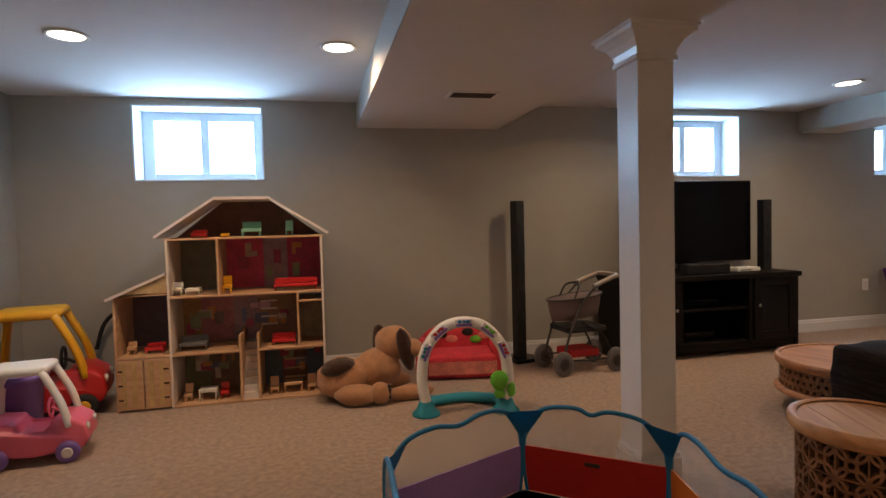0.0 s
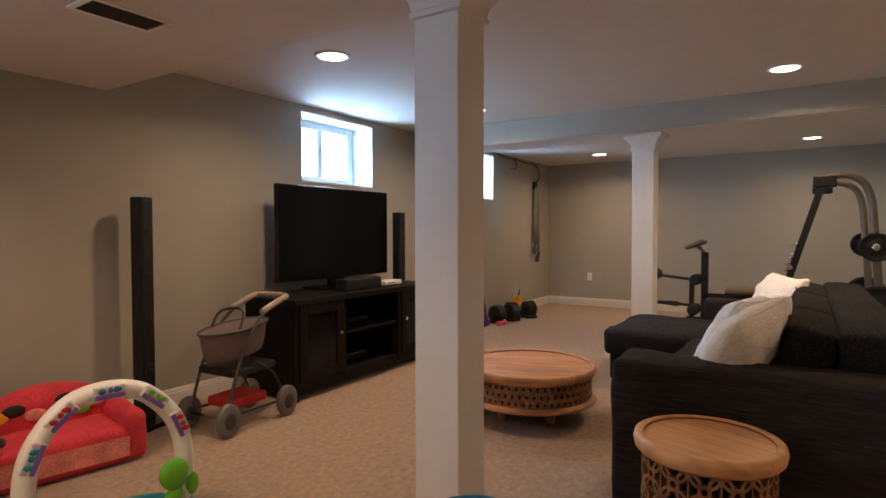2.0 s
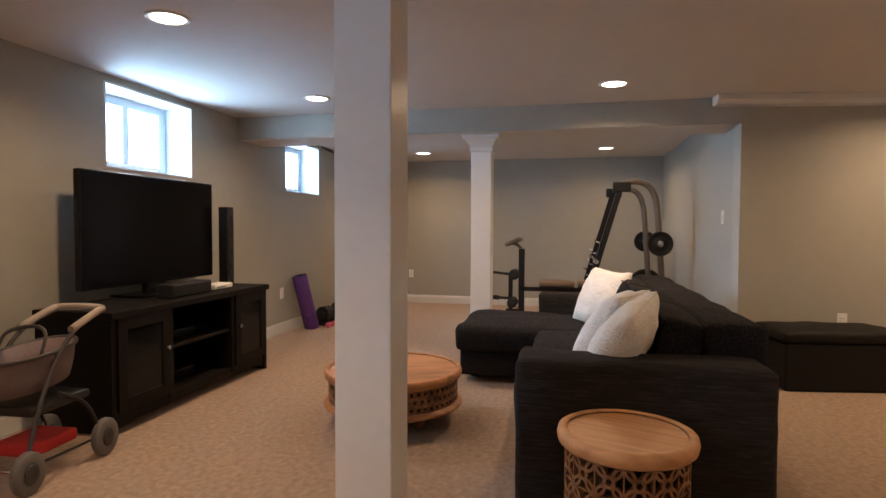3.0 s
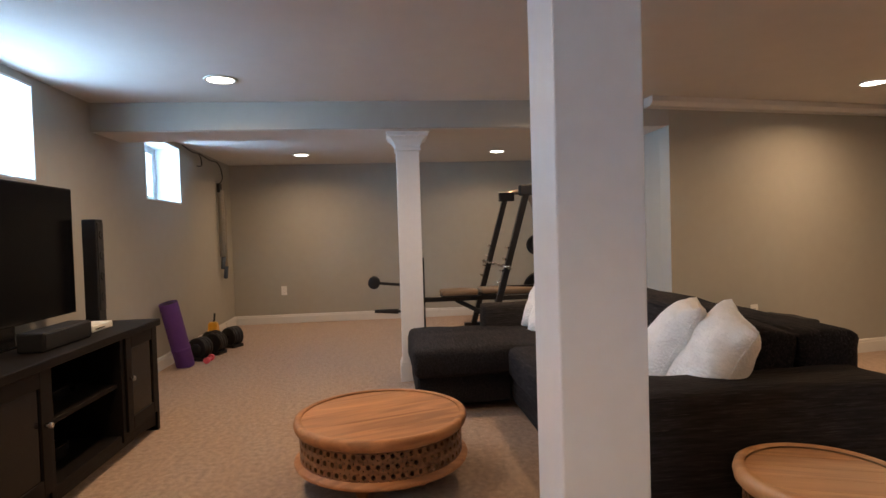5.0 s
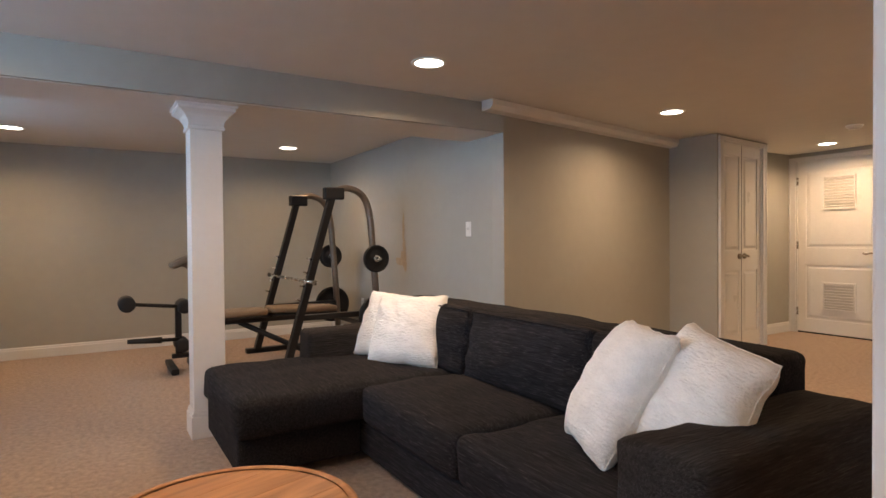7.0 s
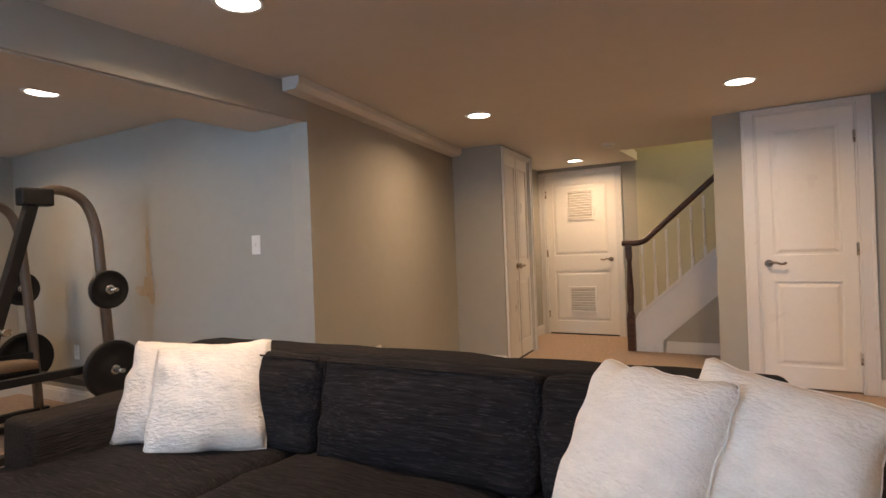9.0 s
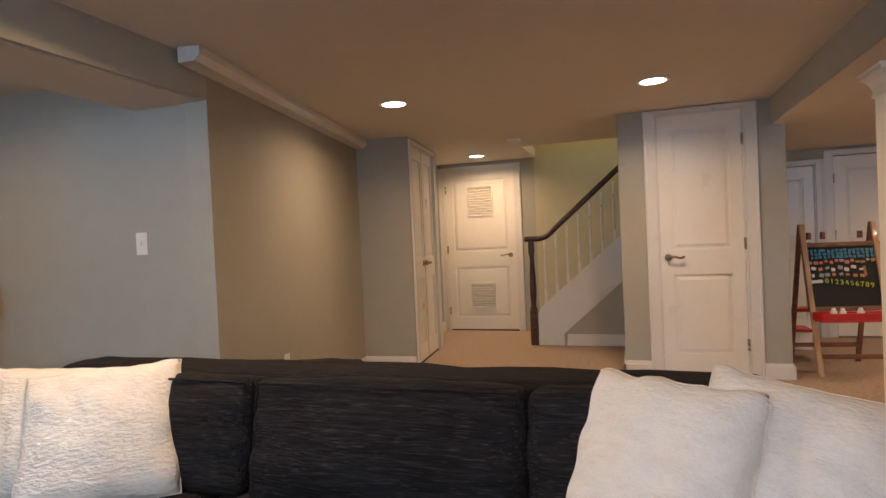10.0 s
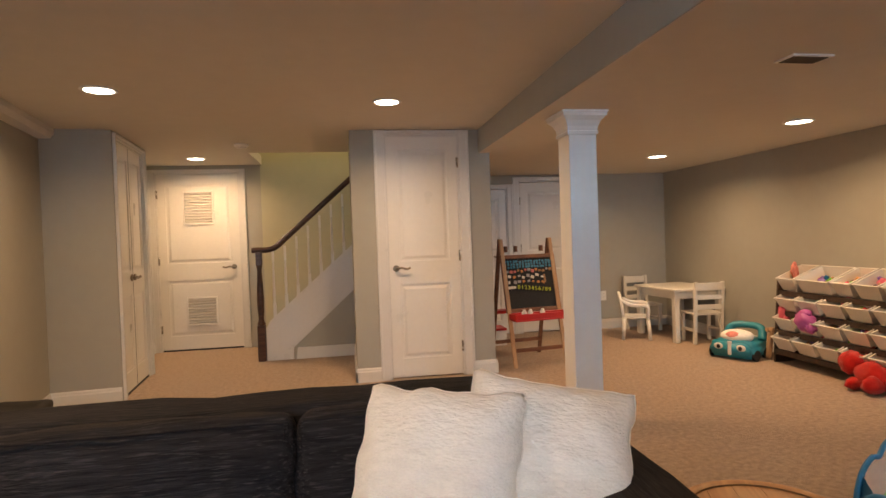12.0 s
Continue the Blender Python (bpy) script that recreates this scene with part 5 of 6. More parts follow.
# arch activity toy
t = thing("activity_arch", pose(1.712, 4.26, 0, 0, 0, -9) @ Matrix.Scale(0.98, 4), "white and teal plastic baby activity arch", "toy")
bm = bmesh.new()
arch = smooth_path([(-0.235, -0.02, 0.05), (-0.26, -0.015, 0.20), (-0.235, 0, 0.38), (-0.13, 0.02, 0.51), (0, 0.025, 0.545), (0.13, 0.02, 0.51), (0.235, 0, 0.38), (0.26, -0.015, 0.20), (0.235, -0.02, 0.05)], 6)
tube(bm, arch, 0.034, 14, flat=1.25)
part("arch_tube", bm, P_WHITE, t, "white plastic arch")
for sx in (-1, 1):
    bm = bmesh.new()
    lathe(bm, [(0.085, 0), (0.085, 0.012), (0.06, 0.035), (0.045, 0.075), (0.04, 0.085)], 22, (sx * 0.24, -0.02))
    part("foot", bm, P_TEAL, t, "teal plastic foot")
bm = bmesh.new()
tube(bm, smooth_path([(-0.24, 0.02, 0.03), (-0.20, 0.14, 0.03), (0, 0.20, 0.03), (0.20, 0.14, 0.03), (0.24, 0.02, 0.03)], 5), 0.03, 10, flat=1.6)
part("base_bar", bm, P_TEAL, t, "teal curved base bar")
M_PANELCARD = plastic("pale_lilac_picture_card", (0.60, 0.57, 0.60))
for k, c in ((12, P_TEAL), (17, P_RED), (24, P_BLUE), (31, P_GREEN), (36, P_RED)):
    a, b = arch[k - 1], arch[k + 1]
    dirn = (b - a).normalized()
    m = Matrix.Translation(arch[k]) @ pose(0, 0, 0, 0, -math.degrees(math.atan2(dirn.z, dirn.x)), 0)
    bm = bmesh.new()
    rbox(bm, -0.052, -0.046, -0.022, 0.052, -0.024, 0.024, 0.006, m=m)
    card = part("printed_panel", bm, M_PANELCARD, t, "pale picture panel with small figures")
    bm = bmesh.new()
    rbox(bm, -0.050, -0.049, -0.021, 0.050, -0.040, -0.003, 0.004, m=m)
    part("violet_strip", bm, P_PURPLE, card)
    bm = bmesh.new()
    for x, w in ((-0.026, 0.014), (0.002, 0.010), (0.024, 0.016)):
        blob(bm, m @ Vector((x, -0.046, 0.008)), (w, 0.004, 0.010), 10, 0.25)
    part("printed_figures", bm, c, card)
bm = bmesh.new()
blob(bm, (0.20, -0.06, 0.20), (0.055, 0.03, 0.06), 14, 0.1)
blob(bm, (0.27, -0.05, 0.14), (0.03, 0.02, 0.045), 12, 0.1)
blob(bm, (0.20, -0.06, 0.12), (0.035, 0.02, 0.03), 12, 0.1)
part("spinner", bm, P_GREEN, t, "lime green spinner")
bm = bmesh.new()
rod(bm, (0.24, -0.03, 0.20), (0.20, -0.05, 0.20), 0.008)
part("spinner_pin", bm, P_WHITE, t)

# doll stroller
M_PINKGREY = material("dusty_pink_grey_fabric", (0.17, 0.13, 0.13), 0.9, var=0.15, scale=10, bump=0.2, bscale=150)
M_STEELGREY = material("satin_grey_tube", (0.075, 0.07, 0.072), 0.45, 0.5, var=0.08)
M_GRIPBEIGE = material("pale_beige_foam", (0.34, 0.29, 0.25), 0.85, var=0.12, scale=25, bump=0.2, bscale=160)
t = thing("doll_stroller", pose(2.78, 4.95, 0, 0, 0, 4) @ Matrix.Diagonal((0.88, 0.95, 1.06, 1)), "dusty pink and grey toy doll stroller with grey wheels", "stroller")
bm = bmesh.new()
pr = []
for z, k in ((0.32, 0.86), (0.39, 0.95), (0.47, 1.0), (0.475, 1.03), (0.48, 0.97), (0.40, 0.88), (0.35, 0.78)):
    pr.append((k * 0.92, 0.02 + 0.04 + (z - 0.32) * 0.9 + 0.32))
rings = [[bm.verts.new((0.275 * k * math.cos(i * math.tau / 28) * (1 if math.cos(i * math.tau / 28) < 0 else 0.9) - 0.02, 0.145 * k * math.sin(i * math.tau / 28), z + 0.02 * math.cos(i * math.tau / 28))) for i in range(28)] for k, z in pr]
for a, b in zip(rings, rings[1:]):
    for i in range(28):
        bm.faces.new((a[i], a[(i + 1) % 28], b[(i + 1) % 28], b[i])).smooth = True
bm.faces.new(rings[0])
bm.faces.new(rings[-1])
part("basket", bm, M_PINKGREY, t, "dusty pink carry basket")
bm = bmesh.new()
tube(bm, [(0.275 * 0.95 * math.cos(i * math.tau / 28) * (1 if math.cos(i * math.tau / 28) < 0 else 0.9) - 0.02, 0.138 * math.sin(i * math.tau / 28), 0.524 + 0.02 * math.cos(i * math.tau / 28)) for i in range(28)], 0.008, 8, True)
part("basket_rim", bm, M_STEELGREY, t)
bm = bmesh.new()
tube(bm, smooth_path([(-0.10, -0.12, 0.52), (-0.05, -0.10, 0.60), (0.0, 0, 0.62), (-0.05, 0.10, 0.60), (-0.10, 0.12, 0.52)], 5), 0.008, 8)
part("basket_handle", bm, M_STEELGREY, t)
for sy in (-1, 1):
    bm = bmesh.new()
    tube(bm, smooth_path([(-0.24, sy * 0.15, 0.10), (-0.12, sy * 0.15, 0.38), (0.06, sy * 0.14, 0.58), (0.30, sy * 0.13, 0.66)], 5), 0.010, 8)
    part("push_bar", bm, M_STEELGREY, t)
    bm = bmesh.new()
    tube(bm, smooth_path([(0.25, sy * 0.15, 0.08), (0.14, sy * 0.15, 0.26), (-0.05, sy * 0.15, 0.36)], 5), 0.009, 8)
    part("rear_leg", bm, M_BLACKSTEEL, t)
    bm = bmesh.new()
    rod(bm, (-0.24, sy * 0.15, 0.10), (0.25, sy * 0.15, 0.09), 0.006, 8)
    part("side_rail", bm, M_BLACKSTEEL, t)
    for x in (-0.24, 0.25):
        wheel(t, x, sy * 0.165, 0.085, 0.085, 0.04, P_GREY, M_STEELGREY)
bm = bmesh.new()
tube(bm, smooth_path([(0.06, -0.14, 0.60), (0.24, -0.135, 0.655), (0.30, -0.12, 0.665), (0.315, 0, 0.667), (0.30, 0.12, 0.665), (0.24, 0.135, 0.655), (0.06, 0.14, 0.60)], 5), 0.017, 10)
part("grip", bm, M_GRIPBEIGE, t, "pale beige foam grip")
for x in (-0.24, 0.25):
    bm = bmesh.new()
    rod(bm, (x, -0.16, 0.085), (x, 0.16, 0.085), 0.006, 8)
    part("axle", bm, M_CHROME, t)
bm = bmesh.new()
rbox(bm, -0.15, -0.11, 0.11, 0.13, 0.11, 0.16, 0.01)
part("lower_tray", bm, material("red_mesh_fabric", (0.42, 0.02, 0.02), 0.85, var=0.2), t, "red fabric lower tray")
bm = bmesh.new()
rbox(bm, -0.19, -0.145, 0.285, 0.18, 0.145, 0.325, 0.014)
part("platform", bm, M_BLACKSTEEL, t)

# fold-out play pen
M_MESH = material("grey_see_through_mesh", (0.75, 0.72, 0.70), 0.9, var=0.05)
_n, _l = M_MESH.node_tree.nodes, M_MESH.node_tree.links
_tr, _mx = _n.new("ShaderNodeBsdfTransparent"), _n.new("ShaderNodeMixShader")
_mx.inputs["Fac"].default_value = 0.30
_out = [x for x in _n if x.type == "OUTPUT_MATERIAL"][0]
_l.new(_tr.outputs[0], _mx.inputs[1])
_l.new(_n["Principled BSDF"].outputs[0], _mx.inputs[2])
_l.new(_mx.outputs[0], _out.inputs["Surface"])
M_NYL = {c: material(c + "_nylon", v, 0.6, var=0.1, scale=5, bump=0.1, bscale=30) for c, v in (("purple", (0.33, 0.19, 0.48)), ("red", (0.55, 0.02, 0.012)), ("orange", (0.62, 0.16, 0.015)), ("blue", (0.012, 0.18, 0.38)), ("green", (0.10, 0.34, 0.05)), ("yellow", (0.62, 0.40, 0.03)))}
pen = thing("play_pen", pose(0, 0, 0), "pop-up play pen of blue-edged mesh and coloured nylon panels", "play pen")
PV = [(1.679, 3.22), (2.12, 2.855), (1.97, 2.12), (1.44, 1.80), (1.06, 2.24), (1.075, 2.94)]
HP = 0.365
for i, c in enumerate(("red", "orange", "green", "yellow", "blue", "purple")):
    a, b = Vector((*PV[i], 0)), Vector((*PV[(i + 1) % 6], 0))
    e = (b - a)
    L = e.length
    u = e / L
    c0 = 0.085
    loop = [(0.02, 0.01), (0.008, 0.10), (0.008, HP - 0.16), (0.03, HP - 0.07), (0.10, HP - 0.005), (0.22, HP + 0.012), (L / 2, HP - 0.008), (L - 0.22, HP + 0.012), (L - 0.10, HP - 0.005), (L - 0.03, HP - 0.07), (L - 0.008, HP - 0.16), (L - 0.008, 0.10), (L - 0.02, 0.01)]
    ring = smooth_path([a + u * s + Vector((0, 0, z)) for s, z in loop], 5)
    bm = bmesh.new()
    tube(bm, ring, 0.009, 8)
    part("hoop", bm, M_NYL["blue"], pen, "blue fabric-bound wire hoop")
    bm = bmesh.new()
    vs = [bm.verts.new(p) for p in ring]
    bm.faces.new(vs)
    bmesh.ops.solidify(bm, geom=bm.faces[:], thickness=0.001)
    part("mesh_panel", bm, M_MESH, pen, "grey see-through mesh")
    bm = bmesh.new()
    nrm = Vector((-u.y, u.x, 0)) * 0.004
    lo = [a + u * s + Vector((0, 0, z)) for s, z in ((0.02, 0.012), (0.009, HP * 0.54), (L - 0.009, HP * 0.54), (L - 0.02, 0.012))]
    f1 = [bm.verts.new(p + nrm) for p in lo]
    f2 = [bm.verts.new(p - nrm) for p in lo]
    bm.faces.new(f1)
    bm.faces.new(f2[::-1])
    for k in range(4):
        bm.faces.new((f1[k], f1[(k + 1) % 4], f2[(k + 1) % 4], f2[k]))
    part("nylon_panel", bm, M_NYL[c], pen, c + " nylon lower panel")
    # fabric corner
    w = Vector((*PV[i - 1], 0))
    u2 = (w - a).normalized()
    bm = bmesh.new()
    pts = [a + u * 0.10 + Vector((0, 0, HP - 0.01)), a + u * 0.004 + Vector((0, 0, HP - 0.15)), a + u2 * 0.10 + Vector((0, 0, HP - 0.01))]
    f1 = [bm.verts.new(p) for p in pts]
    bm.faces.new(f1)
    bmesh.ops.solidify(bm, geom=bm.faces[:], thickness=0.004)
    part("corner_gusset", bm, M_NYL["blue"], pen)
bm = bmesh.new()
vs = [bm.verts.new((x, y, 0.006)) for x, y in PV]
bm.faces.new(vs)
bmesh.ops.solidify(bm, geom=bm.faces[:], thickness=0.004)
part("floor_sheet", bm, M_NYL["blue"], pen)
bm = bmesh.new()
cx, cy = (PV[0][0] + PV[1][0]) / 2, (PV[0][1] + PV[1][1]) / 2
rbox(bm, -0.03, -0.007, 0.15, 0.03, 0.007, 0.168, 0.003, m=pose(cx, cy, 0, 0, 0, -43.5))
part("sewn_tag", bm, M_DARKIN, pen)

# ---- exercise corner ----
gym = thing("weight_rack", pose(-1.463, 0.18, 0) @ Matrix.Diagonal((1.144, 1, 0.97, 1)), "black and bronze steel barbell rack with small weight plates", "weight rack")
for x in (7.30, 8.20):
    bm = bmesh.new()
    rbox(bm, -0.03, -0.03, 0, 0.03, 0.03, 1.60, 0.004, m=Matrix.Translation((x, 2.36, 0)) @ pose(0, 0, 0, 15.5, 0, 0))
    part("upright", bm, M_BLACKSTEEL, gym)
    bm = bmesh.new()
    tube(bm, smooth_path([(x, 1.92, 1.60), (x, 1.78, 1.64), (x, 1.64, 1.58), (x, 1.57, 1.42), (x, 1.54, 1.1), (x, 1.50, 0.5), (x, 1.48, 0.03)], 6), 0.032, 12)
    part("rear_tube", bm, M_BRONZE, gym, "curved bronze-grey rear tube")
    bm = bmesh.new()
    rbox(bm, x - 0.038, 1.82, 1.53, x + 0.038, 2.0, 1.64, 0.012)
    part("corner_sleeve", bm, M_BLACK, gym)
    bm = bmesh.new()
    rbox(bm, x - 0.03, 1.42, 0.0, x + 0.03, 2.46, 0.05, 0.005)
    part("floor_rail", bm, M_BLACKSTEEL, gym)
    bm = bmesh.new()
    rbox(bm, x - 0.025, 1.50, 0.44, x + 0.025, 2.26, 0.49, 0.004)
    part("side_brace", bm, M_BLACKSTEEL, gym)
    for z, k in ((0.62, 0), (0.74, 1), (0.86, 2), (0.98, 3)):
        bm = bmesh.new()
        y = 2.36 - z * math.tan(radians(15.5))
        rod(bm, (x, y + 0.02, z), (x, y + 0.07, z + 0.015), 0.009, 8)
        part("bar_catch", bm, M_CHROME, gym)
bm = bmesh.new()
rbox(bm, 7.33, 1.50, 0.30, 8.17, 1.55, 0.35, 0.004)
part("cross_bar", bm, M_BLACKSTEEL, gym)
for a, b in (((7.30, 1.545, 0.98), (7.16, 1.53, 0.98)), ((8.20, 1.545, 0.98), (8.34, 1.53, 0.98)), ((7.30, 1.52, 0.44), (7.14, 1.52, 0.44)), ((8.20, 1.52, 0.44), (8.36, 1.52, 0.44))):
    bm = bmesh.new()
    rod(bm, a, b, 0.014, 10)
    part("storage_peg", bm, M_CHROME, gym)


def weight_plate(x, y, z, r, label):
    t = thing("weight_plate", pose(x, y, z, 0, 90, 0), label, "weight plate", "black weight plates")
    bm = bmesh.new()
    lathe(bm, [(0.016, -0.018), (r * 0.35, -0.018), (r * 0.4, -0.010), (r * 0.8, -0.010), (r * 0.86, -0.018), (r * 0.97, -0.018), (r, -0.012), (r, 0.012), (r * 0.97, 0.018), (r * 0.86, 0.018), (r * 0.8, 0.010), (r * 0.4, 0.010), (r * 0.35, 0.018), (0.016, 0.018)], 36, cap=False)
    part("disc", bm, M_BLACK, t)
    bm = bmesh.new()
    lathe(bm, [(0.017, -0.026), (0.030, -0.026), (0.030, 0.026), (0.017, 0.026)], 20, cap=False)
    part("hub", bm, M_CHROME, t)


for x in (6.815, 7.995):
    weight_plate(x, 1.715, 0.951, 0.125, "small black weight plate on the rack's upper peg")
    weight_plate(x, 1.70, 0.427, 0.19, "large black weight plate on the rack's lower peg")

t = thing("barbell", pose(7.405, 2.345, 0.766), "chrome barbell resting on the rack's catches", "barbell")
bm = bmesh.new()
rod(bm, (-0.72, 0.0, 0), (0.72, 0.0, 0), 0.013, 14)
part("bar", bm, M_CHROME, t)
for s in (-1, 1):
    for u0, u1, rr in ((0.50, 0.53, 0.028), (0.70, 0.74, 0.022)):
        bm = bmesh.new()
        rod(bm, (s * u0, 0, 0), (s * u1, 0, 0), rr, 16)
        part("collar", bm, M_CHROME, t)

M_PADTAN = material("tan_black_bench_vinyl", (0.20, 0.13, 0.075), 0.5, var=0.15, scale=8, bump=0.1, bscale=120)
bench = thing("weight_bench", pose(7.53, -0.17, 0), "black steel weight bench with tan pads and a leg lifter", "weight bench")
for y0, y1, rx in ((2.05, 2.68, 2), (2.72, 3.12, 0)):
    bm = bmesh.new()
    join(bm, cushion(0.27, y1 - y0, 0.055, 0.022, 0.012, 41, 6), pose(0, (y0 + y1) / 2, 0.43, rx))
    p = part("pad", bm, M_PADTAN, bench, "tan padded bench cushion")
    bm = bmesh.new()
    rbox(bm, -0.135, y0, 0.412, 0.135, y1, 0.432, 0.008)
    part("pad_base", bm, M_BLACK, p)
bm = bmesh.new()
rbox(bm, -0.03, 2.0, 0.36, 0.03, 3.35, 0.41, 0.005)
part("spine", bm, M_BLACKSTEEL, bench)
bm = bmesh.new()
tube(bm, [(0, 2.95, 0.37), (0, 2.35, 0.05), (0, 2.2, 0.03)], 0.026, 10)
part("diagonal_leg", bm, M_BLACKSTEEL, bench)
bm = bmesh.new()
rbox(bm, -0.03, 3.30, 0.03, 0.03, 3.37, 0.86, 0.005)
part("post", bm, M_BLACKSTEEL, bench)
bm = bmesh.new()
tube(bm, smooth_path([(0, 3.33, 0.84), (0, 3.38, 0.90), (0, 3.44, 0.93)], 4), 0.02, 8)
join(bm, cushion(0.30, 0.20, 0.05, 0.02, 0.01, 42, 5), pose(0, 3.42, 0.92, -22))
part("curl_pad", bm, M_BRONZE, bench, "bronze-grey arm curl pad")
for y, z0, z1 in ((3.34, 0.0, 0.05), (3.52, 0.0, 0.05)):
    bm = bmesh.new()
    rbox(bm, -0.26, y - 0.03, z0, 0.26, y + 0.03, z1, 0.01)
    part("floor_foot", bm, M_BLACK, bench)
bm = bmesh.new()
rbox(bm, -0.025, 3.34, 0.10, 0.025, 3.52, 0.14, 0.004)
rbox(bm, -0.025, 3.44, 0.14, 0.025, 3.49, 0.56, 0.004)
part("lifter_arm", bm, M_BLACKSTEEL, bench)
for y0, y1, z0, z1 in ((3.40, 3.86, 0.55, 0.60), (3.46, 3.82, 0.27, 0.28)):
    bm = bmesh.new()
    rod(bm, (-0.04, y0, z0), (-0.04, y1, z1), 0.016, 10)
    part("roller_bar", bm, M_BLACKSTEEL, bench)
for y, z, r in ((3.86, 0.60, 0.065), (3.42, 0.555, 0.06), (3.44, 0.22, 0.06)):
    bm = bmesh.new()
    lathe(bm, [(0.02, -0.11), (r * 0.9, -0.11), (r, -0.10), (r, 0.10), (r * 0.9, 0.11), (0.02, 0.11)], 20)
    part("foam_roller", bm, P_BLACK, bench, "black foam roller", pose(0, y, z, 0, 90, 0))
bm = bmesh.new()
rod(bm, (-0.04, 3.60, 0.275), (-0.04, 3.86, 0.285), 0.028, 14, 0.018)
part("hand_grip", bm, P_BLACK, bench)

# rolled mat against the wall
M_MAT = material("purple_foam_mat", (0.10, 0.035, 0.21), 0.8, var=0.12, scale=10, bump=0.2, bscale=150)
t = thing("yoga_mat", pose(6.46, 5.36, 0, -8, -12, 0), "rolled purple foam exercise mat leaning on the wall", "mat")
bm = bmesh.new()
lathe(bm, [(0.075, 0.004), (0.078, 0.01), (0.078, 0.60), (0.075, 0.606)], 30)
part("roll", bm, M_MAT, t)
bm = bmesh.new()
tube(bm, [((0.010 + 0.0019 * a) * math.cos(a * 0.55), (0.010 + 0.0019 * a) * math.sin(a * 0.55), 0.607) for a in range(34)], 0.003, 6)
part("rolled_edge", bm, P_BLACK, t)
bm = bmesh.new()
lathe(bm, [(0.0785, 0.16), (0.081, 0.162), (0.081, 0.185), (0.0785, 0.187)], 30, cap=False)
part("strap", bm, M_MAT, t)

# adjustable dumbbells on the carpet
M_RIBBED = material("black_ribbed_weight_plastic", (0.008, 0.008, 0.009), 0.4, var=0.2, scale=15)


def dumbbell(m, label):
    t = thing("dumbbell", m, label, "dumbbell", "adjustable dumbbells")
    for s in (-1, 1):
        bm = bmesh.new()
        prof = [(0.03, 0.0)]
        for k in range(6):
            prof += [(0.088 + 0.006 * (k % 2), 0.002 + k * 0.021), (0.096 + 0.004 * (k % 2), 0.005 + k * 0.021), (0.096 + 0.004 * (k % 2), 0.017 + k * 0.021), (0.084, 0.020 + k * 0.021)]
        prof += [(0.07, 0.132), (0.03, 0.134)]
        lathe(bm, prof, 26)
        part("weight_head", bm, M_RIBBED, t, "black ribbed weight head", pose(s * 0.065, 0, 0.115, 0, s * 90, 0))
        bm = bmesh.new()
        lathe(bm, [(0.05, 0), (0.048, 0.006), (0.02, 0.008)], 20)
        part("dial", bm, P_BLACK, t, "black selector dial", pose(s * 0.20, 0, 0.115, 0, s * 90, 0))
        bm = bmesh.new()
        rbox(bm, s * 0.13 - 0.075, -0.085, 0.0, s * 0.13 + 0.075, 0.085, 0.035, 0.01)
        part("cradle_foot", bm, M_RIBBED, t)
    bm = bmesh.new()
    rod(bm, (-0.068, 0, 0.115), (0.068, 0, 0.115), 0.017, 14)
    part("handle", bm, M_CHROME, t)


dumbbell(pose(6.84, 5.28, 0, 0, 0, -14), "black adjustable dumbbell on the carpet by the wall")
dumbbell(pose(7.20, 5.24, 0, 0, 0, -30), "black adjustable dumbbell on the carpet by the wall")

# small toy truck behind the weights
t = thing("toy_truck", pose(7.42, 5.40, 0, 0, 0, 6), "small yellow toy truck with black wheels by the wall", "toy truck")
for x in (-0.09, 0.09):
    for y in (-0.05, 0.05):
        bm = bmesh.new()
        lathe(bm, [(0.02, -0.02), (0.05, -0.02), (0.06, -0.012), (0.06, 0.012), (0.05, 0.02), (0.02, 0.02)], 20)
        part("wheel", bm, P_BLACK, t, m=pose(x, y, 0.06, 90))
bm = bmesh.new()
rbox(bm, -0.13, -0.04, 0.07, 0.13, 0.04, 0.10, 0.008)
part("chassis", bm, P_BLACK, t)
bm = bmesh.new()
tt = bmesh.new()
prism(tt, [(-0.12, 0.10), (-0.13, 0.17), (-0.02, 0.17), (0.0, 0.25), (0.07, 0.25), (0.09, 0.18), (0.13, 0.17), (0.13, 0.10)], -0.045, 0.045)
bmesh.ops.bevel(tt, geom=tt.edges[:], offset=0.010, segments=2, affect="EDGES")
join(bm, tt)
part("cab", bm, P_YELLOW, t, "yellow truck body")
bm = bmesh.new()
tube(bm, [(0.07, 0, 0.24), (0.11, 0, 0.28), (0.13, 0, 0.33)], 0.010, 8)
part("lifting_arm", bm, P_BLACK, t)
t = thing("toy_barbell", pose(6.60, 5.20, 0), "small pink plastic hand weight on the carpet", "hand weight")
bm = bmesh.new()
rod(bm, (-0.05, 0, 0.03), (0.05, 0, 0.03), 0.012)
part("bar", bm, P_PINK, t)
for s in (-1, 1):
    bm = bmesh.new()
    rod(bm, (s * 0.05, 0, 0.03), (s * 0.085, 0, 0.03), 0.03, 8)
    part("weight_end", bm, P_PINK, t)

M_GRIPBLUE = material("blue_grey_foam", (0.05, 0.075, 0.11), 0.85, var=0.2, scale=30)
